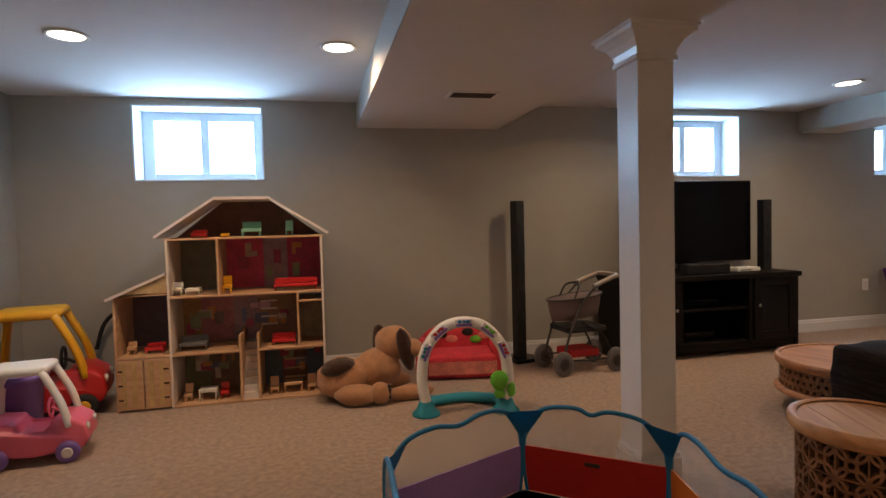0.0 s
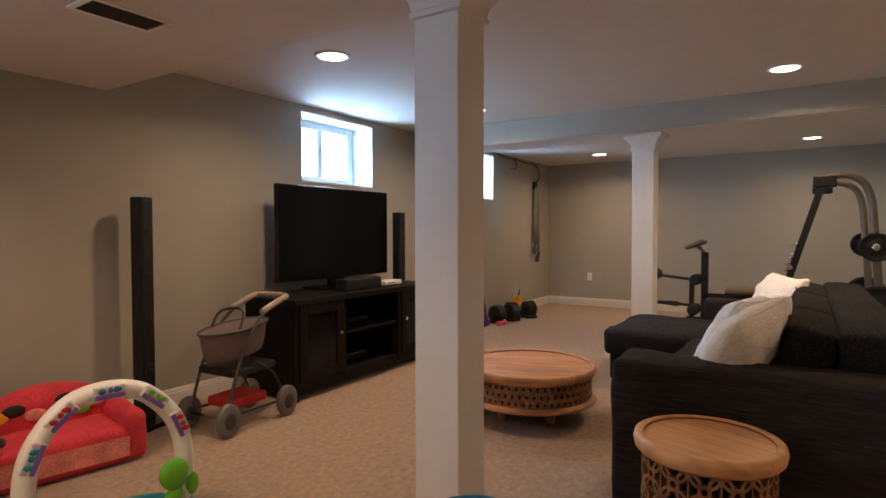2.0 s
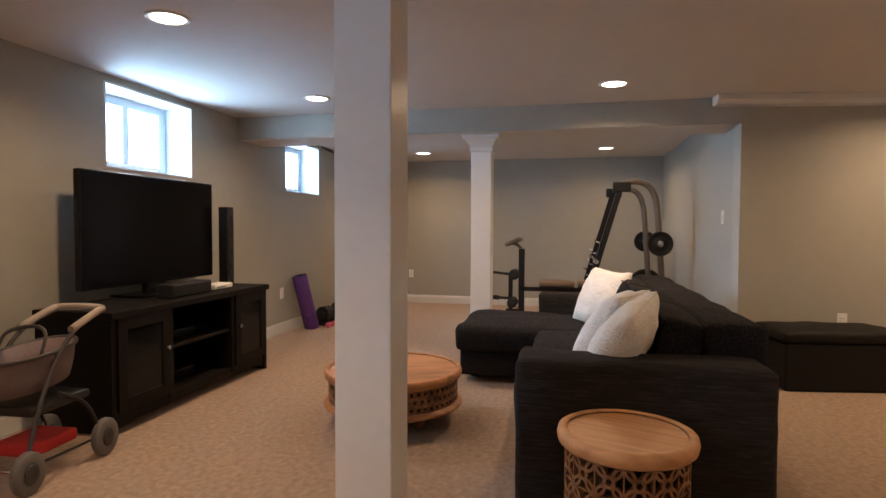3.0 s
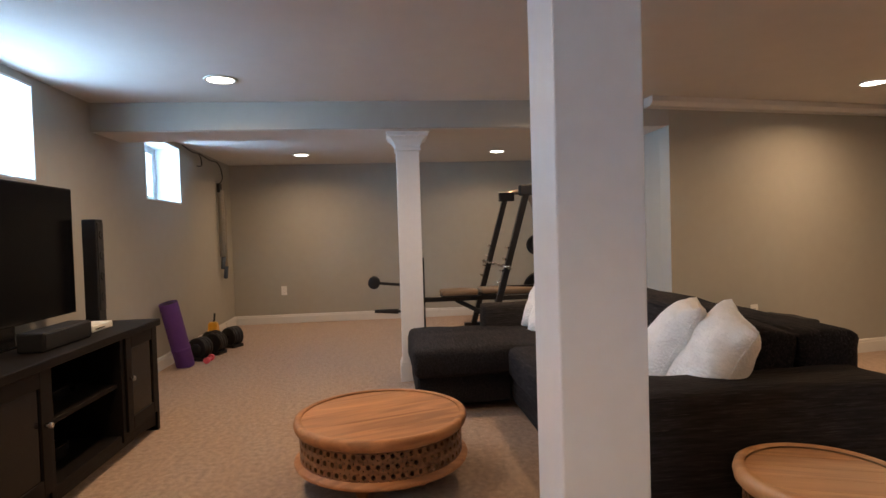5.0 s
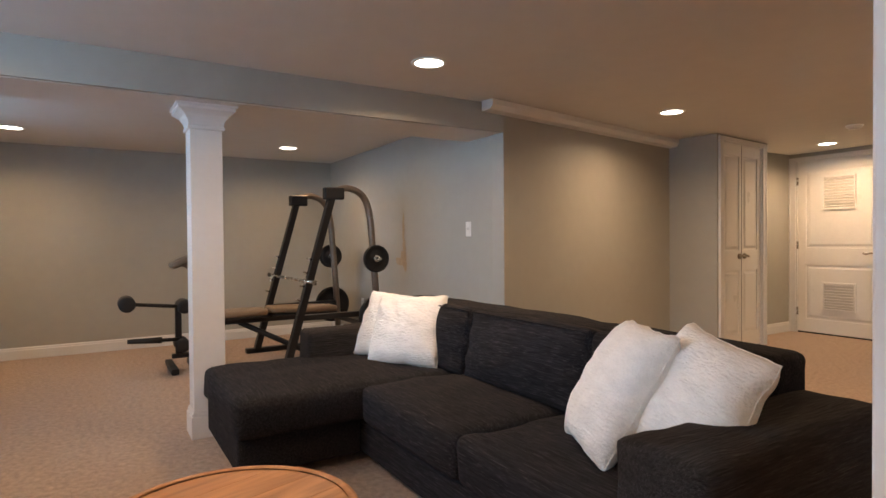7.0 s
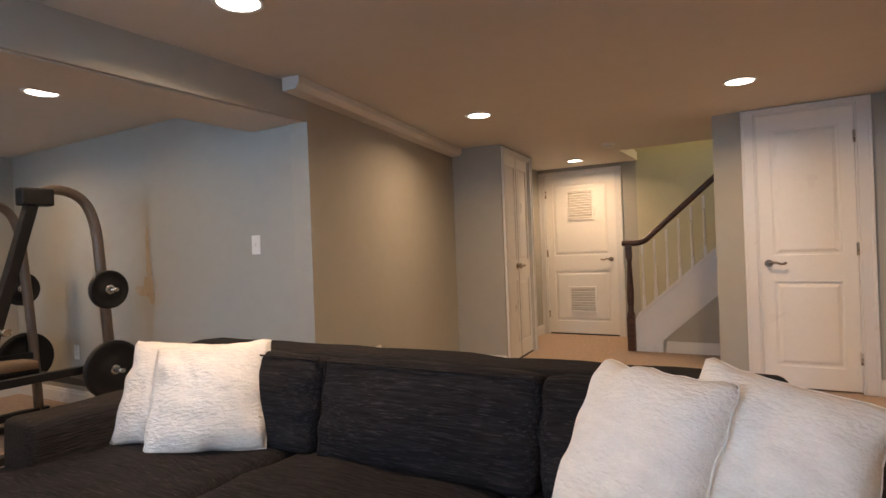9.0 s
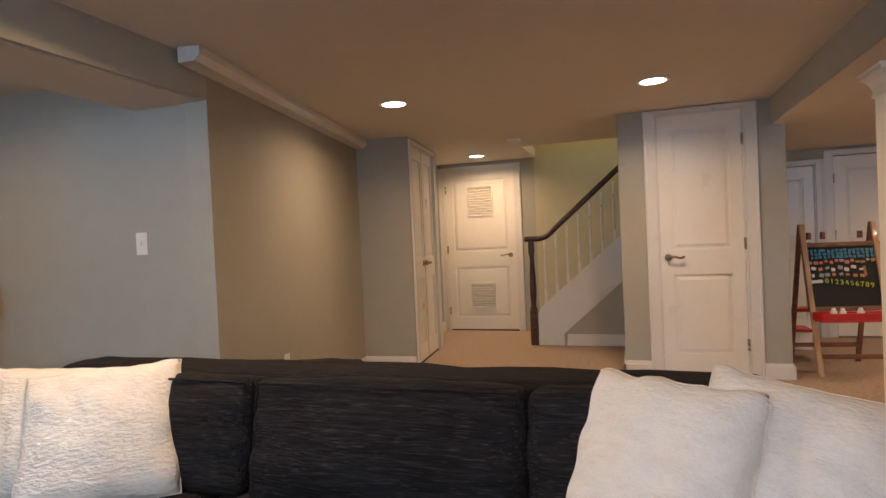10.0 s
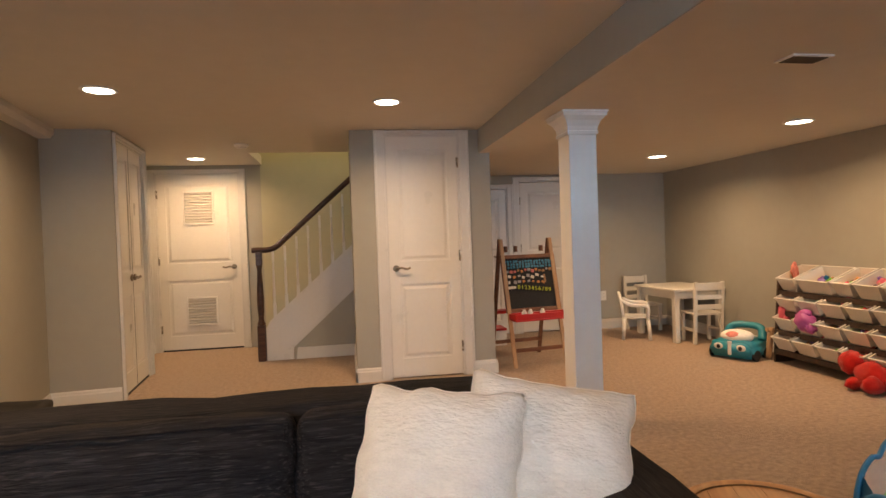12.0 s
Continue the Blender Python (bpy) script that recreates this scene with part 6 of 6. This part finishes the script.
# straps hanging in the corner
M_STRAP = material("grey_woven_strap", (0.26, 0.24, 0.20), 0.85, var=0.2, scale=30)
t = thing("exercise_straps", pose(8.27, NORTH - 0.01, 0), "grey exercise straps with handles hanging on the wall", "straps")
for dx, z0 in ((-0.05, 0.92), (0.05, 0.80)):
    bm = bmesh.new()
    tube(bm, [(dx * 0.3, -0.03, 1.72), (dx, -0.04, 1.5), (dx * 1.1, -0.04, 1.2), (dx, -0.04, z0)], 0.016, 8, flat=2.0)
    part("strap", bm, M_STRAP, t)
    bm = bmesh.new()
    rod(bm, (dx - 0.02, -0.045, z0 - 0.14), (dx + 0.03, -0.045, z0 + 0.0), 0.024, 12)
    part("grip", bm, M_GRIPBLUE, t, "blue-grey foam grip")
bm = bmesh.new()
rbox(bm, -0.05, -0.035, 1.69, 0.05, -0.0, 1.80, 0.006)
part("wall_mount", bm, M_BLACKSTEEL, t)

# loose black cord along the wall's top
t = thing("wall_cord", pose(0, NORTH, 0), "thin black cord strung along the top of the wall", "cord")
bm = bmesh.new()
tube(bm, smooth_path([(7.12, -0.010, 2.075), (7.4, -0.010, 2.05), (7.64, -0.012, 2.06), (8.0, -0.012, 2.04), (8.27, -0.014, 2.05), (8.43, -0.016, 1.97), (8.45, -0.016, 1.87), (8.32, -0.018, 1.80)], 6), 0.006, 6)
part("cord", bm, P_BLACK, t)
bm = bmesh.new()
tube(bm, smooth_path([(7.60, -0.012, 2.06), (7.67, -0.014, 2.01), (7.67, -0.014, 1.94), (7.54, -0.012, 1.92)], 6), 0.006, 6)
part("hanging_end", bm, P_BLACK, t)

# tan scuff on the wall paint
M_STAIN = material("tan_paint_scuff", (0.38, 0.30, 0.205), 0.8, var=0.2, scale=20)
bm = bmesh.new()
rnd = random.Random(3)
for cx, cz, rx, rz in ((6.91, 0.95, 0.055, 0.08), (6.96, 0.91, 0.09, 0.035), (6.89, 1.06, 0.03, 0.07), (6.87, 0.88, 0.03, 0.06), (7.03, 0.93, 0.035, 0.02), (6.90, 1.22, 0.022, 0.16)):
    vs = []
    for k in range(26):
        a = k * math.tau / 26
        q = 1 + rnd.uniform(-0.22, 0.22)
        vs.append(bm.verts.new((cx + rx * q * math.cos(a), 1.3855 + 0.0003 * len(bm.faces), cz + rz * q * math.sin(a))))
    bm.faces.new(vs)
structure("wall_scuff", bm, M_STAIN, "tan scuffed patch on the grey wall paint", "wall stain")

# ---- playroom corner: easel, table, shelf ----
M_EASEL = wood_material("reddish_easel_wood", (0.12, 0.045, 0.025), (0.24, 0.10, 0.05), 0.5, (1, 8, 8), 4)
M_CHALK = material("black_chalkboard", (0.012, 0.013, 0.014), 0.8, var=0.4, scale=6)
M_PINE = wood_material("pale_pine_wood", (0.38, 0.22, 0.12), (0.52, 0.33, 0.19), 0.55, (8, 8, 1), 3)
ez = thing("easel", pose(1.87, -1.47, 0, 0, 0, 8), "wooden child's easel with magnet-covered chalkboard and red tray", "easel")
for sy in (1, -1):
    for sx in (-1, 1):
        bm = bmesh.new()
        rbox(bm, -0.018, -0.010, 0, 0.018, 0.010, 1.17, 0.003, m=Matrix.Translation((sx * 0.25, sy * 0.27, 0)) @ pose(0, 0, 0, sy * 12.8, 0, 0))
        part("leg", bm, M_EASEL if sy < 0 else M_PINE, ez)
m_board = Matrix.Translation((0, 0.155, 0.475)) @ pose(0, 0, 0, 12.8, 0, 0)
bm = bmesh.new()
rbox(bm, -0.255, -0.004, 0.03, 0.255, 0.006, 0.50, 0.002, m=m_board)
bd = part("chalkboard", bm, M_CHALK, ez, "black chalkboard")
bm = bmesh.new()
for a in ((-0.275, 0.0, 0.275, 0.035), (-0.275, 0.495, 0.275, 0.53), (-0.275, 0.035, -0.25, 0.495), (0.25, 0.035, 0.275, 0.495)):
    rbox(bm, a[0], -0.006, a[1], a[2], 0.014, a[3], 0.003, m=m_board)
part("board_frame", bm, M_EASEL, ez)
rnd = random.Random(11)
# magnets: rows of letters, pictures and numbers
cols = {"blue": plastic("blue_magnet", (0.02, 0.20, 0.34)), "orange": plastic("orange_magnet", (0.50, 0.20, 0.06)), "white": plastic("white_magnet", (0.66, 0.62, 0.56)), "pink": plastic("pink_magnet", (0.55, 0.14, 0.14)), "brown": plastic("brown_magnet", (0.30, 0.15, 0.06)), "grey": plastic("grey_magnet", (0.3, 0.3, 0.32)), "lime": plastic("lime_magnet", (0.42, 0.52, 0.03))}


def magnet(x, z, w, h, c, rot=0):
    bm = bmesh.new()
    rbox(bm, -w / 2, 0, -h / 2, w / 2, 0.006, h / 2, 0.0022, 1, m=m_board @ Matrix.Translation((x, 0.006, z)) @ pose(0, 0, 0, 0, rot, 0))
    part("magnet", bm, cols[c], bd)


for r, z in enumerate((0.465, 0.44, 0.415)):
    for k in range(17):
        magnet(0.235 - k * 0.0295 + rnd.uniform(-0.003, 0.003), z + rnd.uniform(-0.004, 0.004), rnd.uniform(0.016, 0.025), 0.021, "blue", rnd.uniform(-10, 10))
for k in range(13):
    magnet(0.22 - k * 0.036, 0.378 + rnd.uniform(-0.01, 0.01), rnd.uniform(0.02, 0.034), rnd.uniform(0.018, 0.03), rnd.choice(["orange", "brown", "orange", "pink", "grey"]), rnd.uniform(-20, 20))
for k in range(16):
    magnet(0.21 - (k % 8) * 0.048 + rnd.uniform(-0.008, 0.008), 0.325 - (k // 8) * 0.05 + rnd.uniform(-0.01, 0.01), rnd.uniform(0.018, 0.036), rnd.uniform(0.016, 0.03), rnd.choice(["white", "pink", "white", "grey", "orange"]), rnd.uniform(-25, 25))
magnet(-0.145, 0.30, 0.02, 0.075, "brown", 4)
magnet(0.195, 0.228, 0.085, 0.024, "white", 3)
for k, ch in enumerate("0123456789"):
    cu = bpy.data.curves.new("digit", "FONT")
    cu.body, cu.size, cu.extrude, cu.align_x = ch, 0.052, 0.003, "CENTER"
    tmp = bpy.data.objects.new("digit", cu)
    scene.collection.objects.link(tmp)
    me = bpy.data.meshes.new_from_object(tmp.evaluated_get(bpy.context.evaluated_depsgraph_get()))
    bpy.data.objects.remove(tmp)
    me.materials.append(cols["lime"])
    o = new("magnet", me)
    o.parent = bd
    o.matrix_basis = m_board @ Matrix.Translation((0.125 - k * 0.034, 0.011, 0.215 - k * 0.0045)) @ pose(0, 0, 0, 90, 0, 180)
bm = bmesh.new()
rbox(bm, -0.27, 0.20, 0.42, 0.27, 0.36, 0.435, 0.004)
rbox(bm, -0.27, 0.345, 0.435, 0.27, 0.36, 0.485, 0.004)
rbox(bm, -0.27, 0.20, 0.435, 0.27, 0.212, 0.48, 0.004)
for sx in (-0.27, 0.258):
    rbox(bm, sx, 0.212, 0.435, sx + 0.012, 0.345, 0.48, 0.004)
part("tray", bm, P_RED, ez, "red plastic paint tray")
for x in (0.10, 0.16, -0.02):
    bm = bmesh.new()
    lathe(bm, [(0.022, 0.436), (0.024, 0.49), (0.016, 0.50), (0.012, 0.515)], 14, (x, 0.28))
    part("paint_cup", bm, P_WHITE, ez)
bm = bmesh.new()
rbox(bm, -0.25, -0.36, 0.42, 0.25, -0.22, 0.45, 0.005)
part("back_tray", bm, P_RED, ez)
for y in (0.235, -0.235):
    bm = bmesh.new()
    rbox(bm, -0.24, y - 0.008, 0.13, 0.24, y + 0.008, 0.165, 0.003)
    part("stretcher", bm, M_EASEL, ez)
for x in (-0.16, 0.10, 0.20):
    bm = bmesh.new()
    rbox(bm, x - 0.012, -0.012, 1.02, x + 0.012, 0.03, 1.075, 0.003)
    part("clip", bm, M_EASEL, ez)
t = thing("storage_box", pose(1.95, -2.35, 0), "white box on the carpet behind the easel", "box")
bm = bmesh.new()
rbox(bm, -0.09, -0.12, 0, 0.09, 0.12, 0.16, 0.006)
part("box_body", bm, P_WHITE, t)
bm = bmesh.new()
rbox(bm, -0.095, -0.125, 0.16, 0.095, 0.125, 0.185, 0.006)
part("lid", bm, P_RED, t)

# child's table and chairs
M_KID = material("white_painted_wood", (0.72, 0.69, 0.63), 0.45, var=0.04, scale=5, bump=0.03, bscale=60)
kt = thing("play_table", pose(-0.07, -2.10, 0, 0, 0, 90 + 3) @ Matrix.Diagonal((1.15, 1.05, 1.12, 1)), "white painted child's wooden table", "table")
bm = bmesh.new()
rbox(bm, -0.33, -0.29, 0.475, 0.33, 0.29, 0.50, 0.006)
part("tabletop", bm, M_KID, kt)
for sx in (-1, 1):
    for sy in (-1, 1):
        bm = bmesh.new()
        rbox(bm, sx * 0.285 - 0.026, sy * 0.245 - 0.026, 0, sx * 0.285 + 0.026, sy * 0.245 + 0.026, 0.475, 0.004)
        part("leg", bm, M_KID, kt)
for a in ((-0.26, -0.255, 0.26, -0.238), (-0.26, 0.238, 0.26, 0.255), (-0.295, -0.22, -0.278, 0.22), (0.278, -0.22, 0.295, 0.22)):
    bm = bmesh.new()
    rbox(bm, a[0], a[1], 0.405, a[2], a[3], 0.475, 0.002)
    part("apron", bm, M_KID, kt)


def kid_chair(m):
    t = thing("child_chair", m, "white painted child's ladder-back chair at the play table", "chair", "play table chairs")
    bm = bmesh.new()
    rbox(bm, -0.14, -0.13, 0.265, 0.14, 0.14, 0.285, 0.005)
    part("seat", bm, M_KID, t)
    for sx in (-1, 1):
        bm = bmesh.new()
        rbox(bm, sx * 0.125 - 0.014, 0.10, 0, sx * 0.125 + 0.014, 0.13, 0.265, 0.003)
        part("front_leg", bm, M_KID, t)
        bm = bmesh.new()
        rbox(bm, sx * 0.125 - 0.014, -0.015, 0, sx * 0.125 + 0.014, 0.015, 0.57, 0.003, m=Matrix.Translation((0, -0.10, 0)) @ pose(0, 0, 0, 4, 0, 0))
        part("back_leg", bm, M_KID, t)
        bm = bmesh.new()
        rbox(bm, sx * 0.125 - 0.008, -0.10, 0.11, sx * 0.125 + 0.008, 0.11, 0.135, 0.003)
        part("stretcher", bm, M_KID, t)
    for z in (0.34, 0.43, 0.525):
        bm = bmesh.new()
        h = 0.022 if z < 0.5 else 0.035
        rbox(bm, -0.112, -0.013 - 0.10 - z * 0.07, z - h, 0.112, 0.002 - 0.10 - z * 0.07, z + h, 0.003)
        part("back_slat", bm, M_KID, t)
    return t


kid_chair(pose(-0.10, -1.72, 0, 0, 0, 174) @ Matrix.Scale(1.12, 4))
kid_chair(pose(0.06, -2.63, 0, 0, 0, 4) @ Matrix.Scale(1.12, 4))
t = thing("resin_chair", pose(0.40, -2.16, 0, 0, 0, 62), "small white moulded plastic child's armchair", "chair")
bm = bmesh.new()
rbox(bm, -0.14, -0.13, 0.23, 0.14, 0.13, 0.25, 0.01)
part("seat", bm, P_WHITE, t)
for sx in (-1, 1):
    for y in (-0.12, 0.12):
        bm = bmesh.new()
        rod(bm, (sx * 0.155, y * 1.15, 0), (sx * 0.13, y, 0.24), 0.018, 10, 0.022)
        part("leg", bm, P_WHITE, t)
    bm = bmesh.new()
    tube(bm, smooth_path([(sx * 0.15, 0.12, 0.24), (sx * 0.165, 0.11, 0.36), (sx * 0.16, -0.05, 0.38), (sx * 0.13, -0.15, 0.42)], 5), 0.014, 8, flat=1.5)
    part("arm", bm, P_WHITE, t)
bm = bmesh.new()
tube(bm, smooth_path([(-0.13, -0.13, 0.24), (-0.13, -0.16, 0.44), (0, -0.18, 0.50), (0.13, -0.16, 0.44), (0.13, -0.13, 0.24)], 6), 0.014, 8)
for x in (-0.07, 0, 0.07):
    rod(bm, (x, -0.13, 0.24), (x * 1.1, -0.175, 0.485), 0.012, 8)
part("backrest", bm, P_WHITE, t)

# teal ride-on walker with a car face
t = thing("activity_car", pose(0.04, -0.98, 0, 0, 0, -62) @ Matrix.Diagonal((1, 1.05, 0.88, 1)), "teal plastic baby activity car with a printed face", "toy car")
bm = bmesh.new()
tt = bmesh.new()
prism(tt, [(-0.19, 0.02), (-0.20, 0.14), (-0.14, 0.20), (0.14, 0.20), (0.20, 0.14), (0.19, 0.02)], -0.17, 0.16)
bmesh.ops.bevel(tt, geom=tt.edges[:], offset=0.03, segments=3, affect="EDGES")
for f in tt.faces:
    f.smooth = True
join(bm, tt)
part("body", bm, P_TEAL, t)
bm = bmesh.new()
blob(bm, (0, 0.02, 0.22), (0.14, 0.12, 0.07), 20, 0.03)
part("seat_pad", bm, M_LINEN, t, "white padded seat")
bm = bmesh.new()
blob(bm, (0, 0.09, 0.235), (0.07, 0.05, 0.045), 14, 0.05)
part("seat_print", bm, M_PINKPRINT, t)
bm = bmesh.new()
tube(bm, smooth_path([(-0.16, -0.10, 0.18), (-0.13, -0.15, 0.29), (0, -0.17, 0.31), (0.13, -0.15, 0.29), (0.16, -0.10, 0.18)], 5), 0.035, 12)
part("back_bar", bm, P_TEAL, t)
for sx in (-1, 1):
    bm = bmesh.new()
    blob(bm, (sx * 0.10, 0.158, 0.13), (0.042, 0.012, 0.034), 14)
    e = part("eye", bm, P_WHITE, t)
    bm = bmesh.new()
    blob(bm, (sx * 0.095, 0.168, 0.128), (0.018, 0.006, 0.022), 12)
    part("pupil", bm, P_BLACK, e)
for x, y in ((-0.19, 0.08), (0.19, 0.08), (-0.19, -0.10), (0.19, -0.10)):
    bm = bmesh.new()
    rod(bm, (x - 0.012, y, 0.055), (x + 0.012, y, 0.055), 0.055, 20)
    part("wheel", bm, P_BLACK, t)
bm = bmesh.new()
rbox(bm, -0.016, 0.145, 0.05, 0.016, 0.168, 0.19, 0.006)
part("stripe", bm, P_WHITE, t)

# toy shelf with tilted bins
M_SHELF = wood_material("dark_walnut_laminate", (0.030, 0.018, 0.012), (0.075, 0.045, 0.030), 0.5, (1, 6, 6), 3)
M_BIN = material("milky_white_bin_plastic", (0.70, 0.67, 0.62), 0.4, var=0.03)
sh = thing("toy_shelf", pose(0, 0, 0), "dark wood toy rack holding tilted white plastic bins", "shelf")
Y0, Y1 = -0.72, 0.98
XB, XF = WEST + 0.02, -0.09
for y in (Y0, Y1):
    bm = bmesh.new()
    prism(bm, [(XB, 0), (XF - 0.02, 0), (XF - 0.02, 0.05), (XB + 0.22, 0.715), (XB, 0.75)], y - 0.011, y + 0.011)
    part("side_panel", bm, M_SHELF, sh)
ROWS_Z = (0.12, 0.285, 0.45, 0.62)
for z in ROWS_Z:
    for x, dz in ((XF - 0.03 - (z - 0.1) * 0.12, 0.0), (XB + 0.05, 0.10)):
        bm = bmesh.new()
        rod(bm, (x, Y0, z - 0.015 + dz), (x, Y1, z - 0.015 + dz), 0.011, 10)
        part("dowel", bm, M_SHELF, sh)
    bm = bmesh.new()
    xx = XF - 0.02 - (z - 0.1) * 0.12
    rbox(bm, xx, Y0 + 0.011, z - 0.045, xx + 0.014, Y1 - 0.011, z + 0.0, 0.003)
    part("front_rail", bm, M_SHELF, sh)


def toy_bin(m, w, fill, rnd):
    t = thing("toy_bin", m, "white plastic tilted bin with small toys on the rack", "bin", "rack bins")
    d, h = 0.27, 0.115
    bm = bmesh.new()
    b0 = [(-w / 2 + 0.014, 0.014), (w / 2 - 0.014, 0.014), (w / 2 - 0.014, d - 0.014), (-w / 2 + 0.014, d - 0.014)]
    b1 = [(-w / 2, 0), (w / 2, 0), (w / 2, d), (-w / 2, d)]
    r0 = [bm.verts.new((y, x, 0)) for x, y in b0]
    r1 = [bm.verts.new((y, x, h)) for x, y in b1]
    r2 = [bm.verts.new((y * 0.98 + d * 0.01, x * 0.95, h)) for x, y in b1]
    r3 = [bm.verts.new((y * 0.98 + d * 0.01, x * 0.95, 0.005)) for x, y in b0]
    for p, q in ((r0, r1), (r1, r2), (r2, r3)):
        for k in range(4):
            bm.faces.new((p[k], p[(k + 1) % 4], q[(k + 1) % 4], q[k]))
    bm.faces.new(r0)
    bm.faces.new(r3)
    part("bin_body", bm, M_BIN, t)
    bm = bmesh.new()
    for a in ((-0.008, -w / 2 - 0.006, 0.004, w / 2 + 0.006), (d - 0.004, -w / 2 - 0.006, d + 0.008, w / 2 + 0.006), (0.004, -w / 2 - 0.006, d - 0.004, -w / 2 + 0.006), (0.004, w / 2 - 0.006, d - 0.004, w / 2 + 0.006)):
        rbox(bm, a[0], a[1], h - 0.004, a[2], a[3], h + 0.006, 0.002, 1)
    part("bin_rim", bm, M_BIN, t)


rnd = random.Random(21)
TOYC = [P_RED, P_PINK, P_YELLOW, P_GREEN, P_BLUE, M_PLUSH, P_PURPLE, M_PINKPRINT, M_PLUSHD]
ang = -24
PLANS = {0: (0.21, 0.21, 0.21, 0.21, 0.21, 0.21, 0.21), 1: (0.21, 0.21, 0.21, 0.21, 0.21, 0.21, 0.21), 2: (0.21, 0.21, 0.21, 0.21, 0.21, 0.21, 0.21), 3: (0.19, 0.33, 0.17, 0.21, 0.30, 0.21)}
for r, z in enumerate(ROWS_Z):
    y = Y0 + 0.03
    for k, w in enumerate(PLANS[r]):
        xx = XF - 0.005 - (z - 0.1) * 0.12
        m = Matrix.Translation((xx, y + w / 2, z)) @ pose(0, 0, 0, 0, -22, 180)
        toy_bin(m, w - 0.012, 0.6, rnd)
        for j in range(4):
            c = rnd.choice(TOYC)
            t = thing("small_toy", m @ pose(rnd.uniform(0.06, 0.21), rnd.uniform(-w * 0.28, w * 0.28), rnd.uniform(0.03, 0.055)), "small bright plastic or plush toy lying in a rack bin", "toy", "toys in the bins")
            bm = bmesh.new()
            blob(bm, (0, 0, 0), (rnd.uniform(0.025, 0.05), rnd.uniform(0.02, 0.045), rnd.uniform(0.018, 0.035)), 12, 0.5)
            part("toy_body", bm, c, t)
            bm = bmesh.new()
            blob(bm, (rnd.uniform(-0.03, 0.03), rnd.uniform(-0.03, 0.03), 0.02), (0.018, 0.016, 0.02), 10, 0.4)
            part("toy_detail", bm, rnd.choice(TOYC), t)
        y += w + 0.02
for (x, y, z), rr, c, lb in (((-0.22, -0.60, 0.79), (0.03, 0.03, 0.06), M_PINKPRINT, "small orange and blue doll standing in a bin"), ((-0.10, -0.36, 0.40), (0.07, 0.09, 0.075), plastic("magenta_cloth", (0.45, 0.10, 0.34)), "magenta soft toy spilling out of a bin"), ((-0.16, -0.66, 0.42), (0.04, 0.05, 0.08), P_PINK, "pink soft toy hanging out of a bin")):
    t = thing("soft_toy", pose(x, y, z), lb, "plush toy")
    bm = bmesh.new()
    blob(bm, (0, 0, 0), rr, 16, 0.45)
    blob(bm, (0.01, rr[1] * 0.7, -rr[2] * 0.6), (rr[0] * 0.6, rr[1] * 0.5, rr[2] * 0.6), 12, 0.4)
    blob(bm, (0, 0, rr[2] * 0.9), (rr[0] * 0.6, rr[1] * 0.6, rr[2] * 0.4), 12, 0.3)
    part("body", bm, c, t)

# red plush and wooden bat by the shelf
M_REDFUR = material("red_plush_fur", (0.55, 0.012, 0.01), 0.95, var=0.3, scale=24, bump=1.0, bscale=150, spec=0.1, sheen=0.3)
bm = bmesh.new()
blob(bm, (0.16, 0.02, 0.13), (0.12, 0.15, 0.12), 20, 0.2)
blob(bm, (0.18, -0.17, 0.20), (0.10, 0.10, 0.10), 18, 0.2)
blob(bm, (0.26, 0.10, 0.08), (0.10, 0.06, 0.07), 14, 0.2)
blob(bm, (0.24, -0.06, 0.06), (0.12, 0.055, 0.055), 14, 0.2)
blob(bm, (0.14, 0.20, 0.10), (0.08, 0.12, 0.07), 14, 0.2)
tagged(part("red_plush", bm, M_REDFUR, None, "", pose(-0.20, 0.26, 0) @ Matrix.Scale(0.85, 4)), "shaggy bright red plush toy slumped on the carpet", "plush toy")
t = thing("wooden_bat", pose(-0.14, -0.84, 0, 0, -10, 0), "short brown wooden toy post leaning at the rack", "toy")
bm = bmesh.new()
lathe(bm, [(0.018, 0), (0.028, 0.02), (0.026, 0.18), (0.018, 0.26), (0.022, 0.28)], 16)
part("post", bm, M_PINE, t)
bm = bmesh.new()
rod(bm, (-0.05, 0, 0.255), (0.05, 0, 0.255), 0.018, 12)
part("cross_piece", bm, M_PINE, t)
